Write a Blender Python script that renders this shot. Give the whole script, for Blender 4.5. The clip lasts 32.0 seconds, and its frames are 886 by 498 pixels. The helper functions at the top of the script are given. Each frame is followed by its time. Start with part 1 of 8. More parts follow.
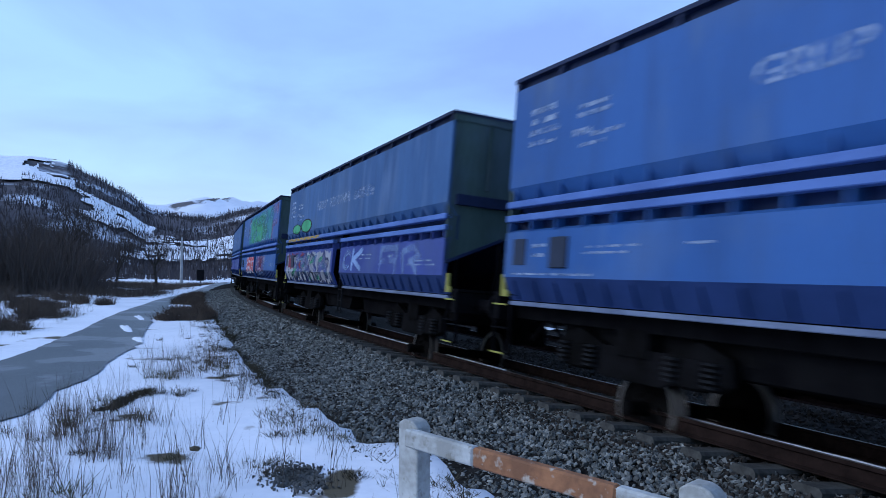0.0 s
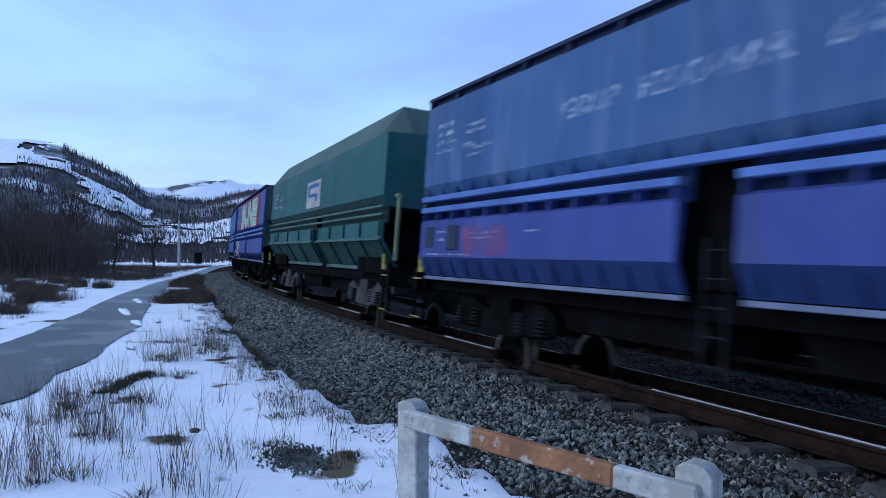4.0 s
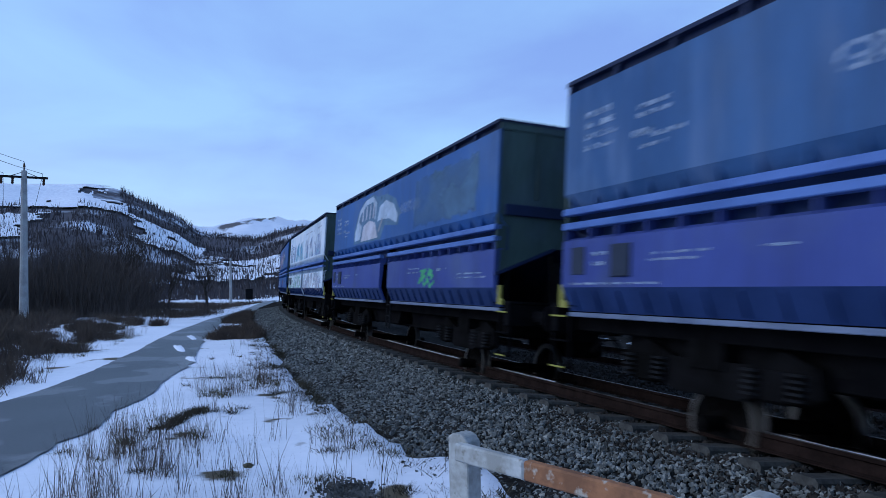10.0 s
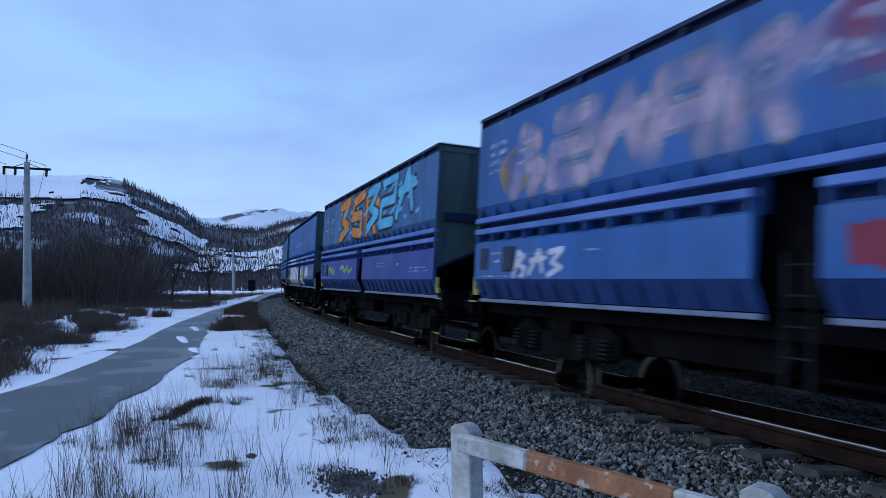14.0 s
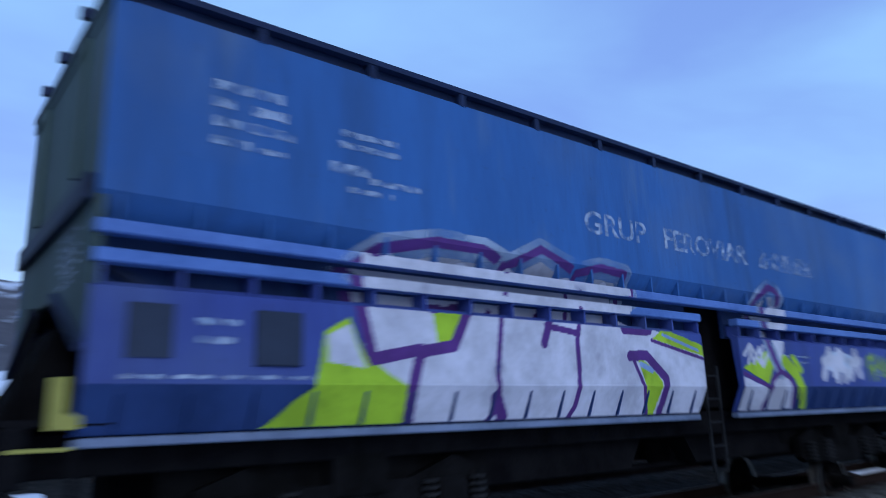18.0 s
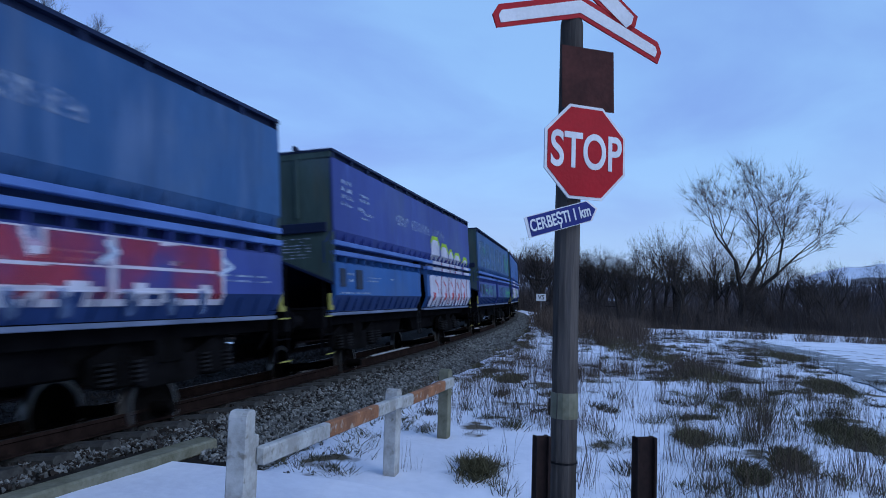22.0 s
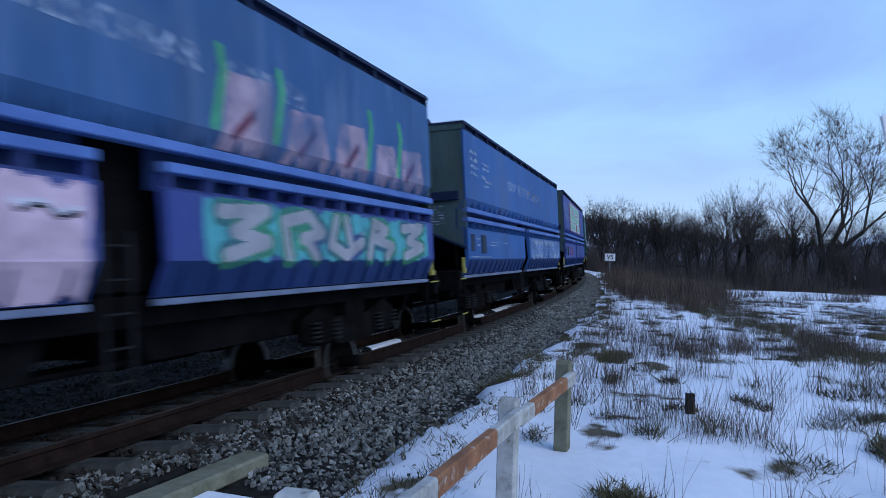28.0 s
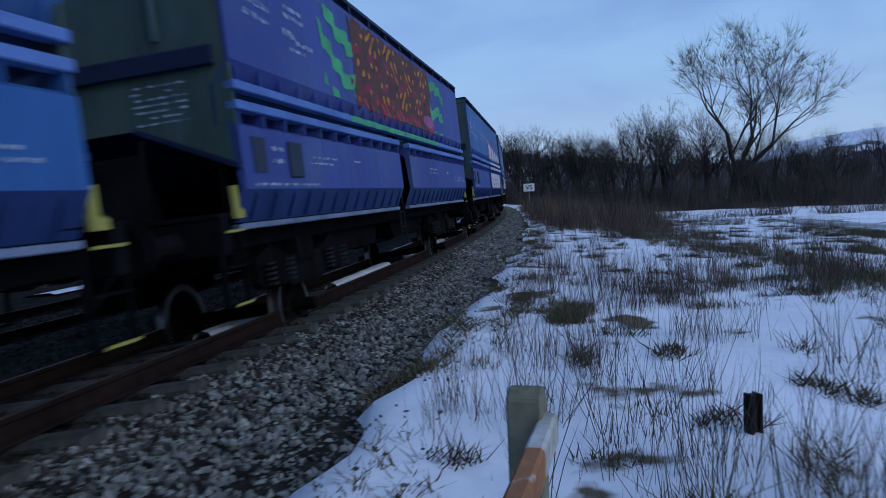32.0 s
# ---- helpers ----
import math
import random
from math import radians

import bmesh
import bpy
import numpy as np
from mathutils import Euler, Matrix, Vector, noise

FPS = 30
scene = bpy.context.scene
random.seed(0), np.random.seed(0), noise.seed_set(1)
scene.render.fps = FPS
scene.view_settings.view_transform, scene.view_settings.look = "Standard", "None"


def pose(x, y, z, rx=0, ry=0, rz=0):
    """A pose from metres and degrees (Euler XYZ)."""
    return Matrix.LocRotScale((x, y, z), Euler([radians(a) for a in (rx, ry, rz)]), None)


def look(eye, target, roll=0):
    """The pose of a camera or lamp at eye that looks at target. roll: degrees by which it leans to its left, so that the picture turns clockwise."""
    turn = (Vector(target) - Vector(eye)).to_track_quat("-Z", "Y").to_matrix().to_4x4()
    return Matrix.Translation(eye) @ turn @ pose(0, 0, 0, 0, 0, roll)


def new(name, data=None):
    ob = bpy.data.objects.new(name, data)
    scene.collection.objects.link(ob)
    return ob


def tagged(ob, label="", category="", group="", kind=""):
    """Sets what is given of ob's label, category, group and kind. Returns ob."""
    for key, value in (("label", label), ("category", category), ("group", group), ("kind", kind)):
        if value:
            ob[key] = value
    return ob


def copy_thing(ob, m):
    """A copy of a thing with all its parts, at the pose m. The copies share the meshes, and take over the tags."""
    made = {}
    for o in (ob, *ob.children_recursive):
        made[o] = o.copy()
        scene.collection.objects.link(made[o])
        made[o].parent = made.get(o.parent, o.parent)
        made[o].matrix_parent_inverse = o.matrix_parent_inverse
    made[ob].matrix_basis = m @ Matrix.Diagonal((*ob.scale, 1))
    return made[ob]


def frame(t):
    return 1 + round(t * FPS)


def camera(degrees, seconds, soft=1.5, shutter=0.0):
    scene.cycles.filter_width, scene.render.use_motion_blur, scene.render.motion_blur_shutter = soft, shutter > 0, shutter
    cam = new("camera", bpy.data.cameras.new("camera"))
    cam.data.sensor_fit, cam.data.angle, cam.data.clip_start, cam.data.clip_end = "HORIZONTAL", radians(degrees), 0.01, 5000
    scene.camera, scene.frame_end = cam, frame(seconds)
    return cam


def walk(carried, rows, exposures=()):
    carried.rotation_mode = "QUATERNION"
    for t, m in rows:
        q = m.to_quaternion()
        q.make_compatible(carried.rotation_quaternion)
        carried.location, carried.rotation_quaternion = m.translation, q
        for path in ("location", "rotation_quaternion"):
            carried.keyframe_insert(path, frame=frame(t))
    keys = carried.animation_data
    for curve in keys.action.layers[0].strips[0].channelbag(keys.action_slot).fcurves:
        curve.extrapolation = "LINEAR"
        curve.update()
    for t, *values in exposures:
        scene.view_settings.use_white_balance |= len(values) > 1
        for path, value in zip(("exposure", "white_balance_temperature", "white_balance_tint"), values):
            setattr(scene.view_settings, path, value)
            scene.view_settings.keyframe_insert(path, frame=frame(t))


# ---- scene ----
# The camera stands beside a curved railway line, turns with the train and then walks a few metres along it.
PATH = [  # seconds, turn, tilt, lean in degrees, place in metres
    (0, 63.31, 1.58, 0.29, 0.00, 0.00, 1.66),
    (0.5, 62.10, 1.51, 0.37, 0.00, 0.00, 1.66),
    (1, 61.40, 0.72, 0.27, 0.00, 0.00, 1.66),
    (1.5, 61.19, -0.10, 0.38, 0.00, 0.00, 1.66),
    (2, 61.72, -0.10, 0.44, 0.00, 0.00, 1.66),
    (2.5, 62.04, -0.11, 0.38, 0.00, 0.00, 1.66),
    (3, 62.43, -0.15, 0.31, 0.00, 0.00, 1.66),
    (3.5, 62.78, -0.04, 0.21, 0.00, 0.00, 1.66),
    (5.5, 64.32, 0.83, -0.52, 0.00, 0.00, 1.66),
    (6, 64.81, 1.25, -0.66, 0.00, 0.00, 1.66),
    (6.5, 65.23, 1.60, -0.85, 0.00, 0.00, 1.66),
    (7, 65.56, 1.85, -0.98, 0.00, 0.00, 1.66),
    (7.5, 65.81, 2.09, -1.05, 0.00, 0.00, 1.66),
    (8, 66.00, 2.33, -1.08, 0.00, 0.00, 1.66),
    (8.5, 66.21, 2.59, -1.10, 0.00, 0.00, 1.66),
    (9, 66.45, 2.72, -1.23, 0.00, 0.00, 1.66),
    (9.5, 66.74, 2.73, -1.36, 0.00, 0.00, 1.66),
    (10, 66.85, 2.66, -1.38, 0.00, 0.00, 1.66),
    (10.5, 66.96, 2.63, -1.26, 0.00, 0.00, 1.66),
    (11, 67.06, 2.51, -1.29, 0.00, 0.00, 1.66),
    (11.5, 67.00, 2.35, -1.25, 0.00, 0.00, 1.66),
    (12, 67.07, 2.23, -1.23, 0.00, 0.00, 1.66),
    (12.5, 67.21, 2.11, -1.30, 0.00, 0.00, 1.66),
    (13, 67.26, 2.09, -1.35, 0.00, 0.00, 1.66),
    (13.5, 67.13, 2.01, -1.38, 0.00, 0.00, 1.66),
    (15.5, 66.93, 2.00, -1.18, 0.00, 0.00, 1.66),
    (16, 66.69, 2.53, -1.02, 0.00, 0.00, 1.66),
    (16.5, 55.85, 8.90, 0.30, 0.40, 0.16, 1.64),
    (17, 29.17, 14.77, 1.11, 0.50, 0.35, 1.66),
    (17.5, -10.60, 14.79, -0.76, 0.38, 0.47, 1.65),
    (18, -36.70, 9.95, 1.01, 0.51, 0.32, 1.65),
    (18.5, -58.16, 9.16, -1.62, 0.62, 0.58, 1.62),
    (19, -71.59, 8.18, -1.18, 0.42, 0.28, 1.61),
    (19.5, -75.93, 9.15, -0.97, 0.68, 0.14, 1.65),
    (20, -77.82, 8.72, -0.46, 0.92, 0.05, 1.61),
    (20.5, -78.87, 6.40, -0.38, 1.21, -0.03, 1.66),
    (21, -78.07, 6.28, 0.27, 1.42, -0.17, 1.64),
    (21.5, -74.50, 5.00, 1.21, 1.60, -0.29, 1.65),
    (22, -73.19, 3.61, 1.75, 1.72, -0.32, 1.64),
    (22.5, -73.59, 2.50, 1.14, 1.86, -0.29, 1.64),
    (23, -73.85, 2.08, 0.76, 1.98, -0.30, 1.64),
    (23.5, -72.43, 2.07, 2.10, 2.11, -0.32, 1.64),
    (24, -69.55, 2.40, 0.75, 2.14, -0.30, 1.64),
    (24.5, -67.60, 1.91, 1.43, 2.12, -0.26, 1.63),
    (25, -69.52, 0.62, 2.19, 2.23, -0.12, 1.64),
    (25.5, -70.10, 1.01, 1.67, 2.28, 0.09, 1.65),
    (26, -69.53, 1.03, 0.91, 2.60, 0.26, 1.65),
    (26.5, -68.11, 1.01, 1.80, 2.77, 0.38, 1.65),
    (28.5, -69.15, -0.36, 1.27, 3.82, 1.03, 1.74),
    (29, -69.58, -0.78, 0.39, 3.89, 1.13, 1.77),
    (29.5, -69.95, -0.60, -0.23, 4.05, 1.13, 1.77),
    (30, -69.60, 0.12, 0.25, 4.06, 1.12, 1.77),
    (30.5, -70.29, -0.28, 0.65, 4.17, 1.16, 1.75),
    (31, -72.37, -0.83, -0.20, 5.14, 1.345, 1.67),
    (31.5, -74.23, -4.45, -0.96, 6.25, 1.68, 1.74),
    (32, -75.31, -4.55, -2.6, 7.75, 1.82, 1.43),
]
cam = camera(64.39, 32.0, soft=0.8, shutter=0.45)
walk(cam, [(t, pose(x, y, z, 90 + tilt, 0, turn) @ pose(0, 0, 0, 0, 0, lean)) for t, turn, tilt, lean, x, y, z in PATH],
     exposures=[(0, 0.28, 6450, 10), (6, 0.25, 6480, 10), (12, 0, 6300, 10), (16, 0.08, 6450, 10), (17.5, -0.12, 6050, 10), (18, 0.02, 6186, 10), (18.6, 0, 6350, 10), (19.2, -0.3, 6150, 16), (20, -0.331, 5950, 16), (20.5, -0.35, 5950, 16), (21, -0.282, 5950, 16), (22.5, -0.08, 6250, 10), (25, 0.05, 6500, 10), (28.5, 0.12, 6450, 10), (31, 0.1, 6414, 10), (32, -0.3, 6400, 10)])

# ---- light: a heavy blue dusk sky, hardly any sun ----
world = bpy.data.worlds.new("dusk_sky")
scene.world = world
world.use_nodes = True
wt = world.node_tree
wt.nodes.clear()


def wnode(kind, **values):
    n = wt.nodes.new(kind)
    for key, value in values.items():
        n.inputs[key.replace("_", " ")].default_value = value
    return n


SUN_UP, SUN_TURN = radians(32), radians(200)
nishita = wt.nodes.new("ShaderNodeTexSky")
nishita.sky_type, nishita.sun_disc = "NISHITA", False
nishita.sun_elevation, nishita.sun_rotation = SUN_UP, SUN_TURN
coord = wt.nodes.new("ShaderNodeTexCoord")
split = wt.nodes.new("ShaderNodeSeparateXYZ")
wt.links.new(coord.outputs["Generated"], split.inputs[0])
flat = wt.nodes.new("ShaderNodeVectorMath")       # cloud sheet: direction over height
flat.operation = "DIVIDE"
lift = wt.nodes.new("ShaderNodeMath")
lift.operation = "ADD"
lift.inputs[1].default_value = 0.16
top = wt.nodes.new("ShaderNodeMath")
top.operation = "MAXIMUM"
top.inputs[1].default_value = 0.0
wt.links.new(split.outputs[2], top.inputs[0])
wt.links.new(top.outputs[0], lift.inputs[0])
wt.links.new(coord.outputs["Generated"], flat.inputs[0])
wt.links.new(lift.outputs[0], flat.inputs[1])
clouds = wnode("ShaderNodeTexNoise", Scale=1.1, Detail=6.0, Roughness=0.5, Distortion=0.35)
wt.links.new(flat.outputs[0], clouds.inputs["Vector"])
ramp = wt.nodes.new("ShaderNodeValToRGB")
ramp.color_ramp.elements[0].position, ramp.color_ramp.elements[0].color = 0.34, (0.215, 0.37, 0.88, 1)
ramp.color_ramp.elements[1].position, ramp.color_ramp.elements[1].color = 0.66, (0.325, 0.60, 1.04, 1)
wt.links.new(clouds.outputs["Fac"], ramp.inputs[0])
low = wt.nodes.new("ShaderNodeMapRange")          # paler towards the horizon
low.inputs["From Min"].default_value, low.inputs["From Max"].default_value = 0.0, 0.22
low.inputs["To Min"].default_value, low.inputs["To Max"].default_value = 0.75, 0.0
wt.links.new(split.outputs[2], low.inputs[0])
pale = wt.nodes.new("ShaderNodeMix")
pale.data_type = "RGBA"
pale.inputs[7].default_value = (0.37, 0.60, 1.0, 1)
wt.links.new(low.outputs[0], pale.inputs[0])
wt.links.new(ramp.outputs[0], pale.inputs[6])
bg_cloud = wnode("ShaderNodeBackground", Strength=0.75)
bg_clear = wnode("ShaderNodeBackground", Strength=0.05)
both = wt.nodes.new("ShaderNodeAddShader")
wout = wt.nodes.new("ShaderNodeOutputWorld")
wt.links.new(pale.outputs[2], bg_cloud.inputs[0])
wt.links.new(nishita.outputs[0], bg_clear.inputs[0])
wt.links.new(bg_cloud.outputs[0], both.inputs[0])
wt.links.new(bg_clear.outputs[0], both.inputs[1])
wt.links.new(both.outputs[0], wout.inputs[0])

sun = new("sun", bpy.data.lights.new("sun", "SUN"))
sun.data.energy, sun.data.angle, sun.data.color = 1.2, radians(45), (0.80, 0.88, 1.0)
sun.matrix_world = look((0, 0, 0), (-math.sin(SUN_TURN) * math.cos(SUN_UP), -math.cos(SUN_TURN) * math.cos(SUN_UP), -math.sin(SUN_UP)))


# ---- materials ----
def surf(name, base, other=None, rough=0.7, metal=0.0, fine=30.0, coarse=1.5, mix=(0.35, 0.65), bump=0.2, stretch=(1, 1, 1), third=None, third_mix=(0.6, 0.7),
         third_scale=6.0, by_piece=0.0, local=True, spec=0.15):
    """A surface of two colours mixed by coarse and fine noise, with relief."""
    m = bpy.data.materials.new(name)
    m.use_nodes = True
    nt = m.node_tree
    bsdf = nt.nodes["Principled BSDF"]
    bsdf.inputs["Roughness"].default_value, bsdf.inputs["Metallic"].default_value = rough, metal
    bsdf.inputs["Specular IOR Level"].default_value = spec
    other = other or tuple(c * 0.75 for c in base)
    tc = nt.nodes.new("ShaderNodeTexCoord")
    mp = nt.nodes.new("ShaderNodeMapping")
    mp.inputs["Scale"].default_value = stretch
    nt.links.new(tc.outputs["Object"], mp.inputs[0])

    def tex(scale, detail=4.0):
        n = nt.nodes.new("ShaderNodeTexNoise")
        n.inputs["Scale"].default_value, n.inputs["Detail"].default_value = scale, detail
        nt.links.new(mp.outputs[0], n.inputs["Vector"])
        return n

    def blend(fac, a, b):
        n = nt.nodes.new("ShaderNodeMix")
        n.data_type = "RGBA"
        nt.links.new(fac, n.inputs[0])
        for s, v in ((6, a), (7, b)):
            if isinstance(v, tuple):
                n.inputs[s].default_value = (*v, 1)
            else:
                nt.links.new(v, n.inputs[s])
        return n.outputs[2]

    def window(out, lo, hi):
        n = nt.nodes.new("ShaderNodeMapRange")
        n.inputs["From Min"].default_value, n.inputs["From Max"].default_value = lo, hi
        nt.links.new(out, n.inputs[0])
        return n.outputs[0]

    big, small = tex(coarse), tex(fine)
    add = nt.nodes.new("ShaderNodeMath")
    add.operation = "MULTIPLY_ADD"
    add.inputs[1].default_value, add.inputs[2].default_value = 0.4, 0.0
    nt.links.new(small.outputs["Fac"], add.inputs[0])
    nt.links.new(big.outputs["Fac"], add.inputs[2])
    col = blend(window(add.outputs[0], mix[0] + 0.2, mix[1] + 0.2), base, other)
    if third:
        col = blend(window(tex(third_scale, 6.0).outputs["Fac"], *third_mix), col, third)
    if by_piece:
        info = nt.nodes.new("ShaderNodeObjectInfo")
        hsv = nt.nodes.new("ShaderNodeHueSaturation")
        nt.links.new(col, hsv.inputs["Color"])
        r = nt.nodes.new("ShaderNodeMapRange")
        r.inputs["To Min"].default_value, r.inputs["To Max"].default_value = 1 - by_piece, 1 + by_piece
        nt.links.new(info.outputs["Random"], r.inputs[0])
        nt.links.new(r.outputs[0], hsv.inputs["Value"])
        col = hsv.outputs[0]
    nt.links.new(col, bsdf.inputs["Base Color"])
    if bump:
        b = nt.nodes.new("ShaderNodeBump")
        b.inputs["Strength"].default_value, b.inputs["Distance"].default_value = bump, 0.02
        nt.links.new(small.outputs["Fac"], b.inputs["Height"])
        nt.links.new(b.outputs[0], bsdf.inputs["Normal"])
    return m


def plain(name, colour, rough=0.6, metal=0.0, spec=0.12):
    return surf(name, colour, tuple(c * 0.82 for c in colour), rough, metal, fine=40, coarse=3, bump=0.1, spec=spec)


def weathered(name, *args, **kw):
    """Wagon paint with run-down rain streaks, soot specks and rubbed dull areas over it."""
    m = surf(name, *args, **kw)
    nt = m.node_tree
    bsdf = nt.nodes["Principled BSDF"]
    src = bsdf.inputs["Base Color"].links[0].from_socket
    tc, info = nt.nodes.new("ShaderNodeTexCoord"), nt.nodes.new("ShaderNodeObjectInfo")
    off = nt.nodes.new("ShaderNodeVectorMath")
    off.operation = "MULTIPLY_ADD"
    off.inputs[1].default_value = (1, 1, 1)
    nt.links.new(tc.outputs["Object"], off.inputs[0])
    shift = nt.nodes.new("ShaderNodeCombineXYZ")
    far = nt.nodes.new("ShaderNodeMath")
    far.operation = "MULTIPLY"
    far.inputs[1].default_value = 60.0
    nt.links.new(info.outputs["Random"], far.inputs[0])
    nt.links.new(far.outputs[0], shift.inputs[0])
    nt.links.new(shift.outputs[0], off.inputs[2])
    for scale, detail, stretch, lo, hi, strength, tint in ((3.2, 5.0, (1, 1, 0.12), 0.53, 0.78, 0.34, (0.020, 0.028, 0.046)), (0.9, 4.0, (0.7, 1, 0.9), 0.48, 0.75, 0.35, (0.10, 0.14, 0.21)),
                                                           (22.0, 3.0, (1, 1, 0.5), 0.66, 0.74, 0.35, (0.03, 0.03, 0.035))):
        mp, tex, rng, mix = nt.nodes.new("ShaderNodeMapping"), nt.nodes.new("ShaderNodeTexNoise"), nt.nodes.new("ShaderNodeMapRange"), nt.nodes.new("ShaderNodeMix")
        mp.inputs["Scale"].default_value = stretch
        tex.inputs["Scale"].default_value, tex.inputs["Detail"].default_value = scale, detail
        rng.inputs["From Min"].default_value, rng.inputs["From Max"].default_value, rng.inputs["To Max"].default_value = lo, hi, strength
        mix.data_type = "RGBA"
        mix.inputs[7].default_value = (*tint, 1)
        nt.links.new(off.outputs[0], mp.inputs[0])
        nt.links.new(mp.outputs[0], tex.inputs["Vector"])
        nt.links.new(tex.outputs["Fac"], rng.inputs[0])
        nt.links.new(rng.outputs[0], mix.inputs[0])
        nt.links.new(src, mix.inputs[6])
        src = mix.outputs[2]
    nt.links.new(src, bsdf.inputs["Base Color"])
    return m


def patchy(m, scale, lo, hi, top_alpha, stretch=(1, 1, 1)):
    """Worn or thin paint: the surface below shows through in places."""
    nt = m.node_tree
    tc, mp, tex, rng = nt.nodes.new("ShaderNodeTexCoord"), nt.nodes.new("ShaderNodeMapping"), nt.nodes.new("ShaderNodeTexNoise"), nt.nodes.new("ShaderNodeMapRange")
    mp.inputs["Scale"].default_value = stretch
    tex.inputs["Scale"].default_value, tex.inputs["Detail"].default_value = scale, 6.0
    rng.inputs["From Min"].default_value, rng.inputs["From Max"].default_value, rng.inputs["To Max"].default_value = lo, hi, top_alpha
    nt.links.new(tc.outputs["Object"], mp.inputs[0])
    nt.links.new(mp.outputs[0], tex.inputs["Vector"])
    nt.links.new(tex.outputs["Fac"], rng.inputs[0])
    nt.links.new(rng.outputs[0], nt.nodes["Principled BSDF"].inputs["Alpha"])
    return m


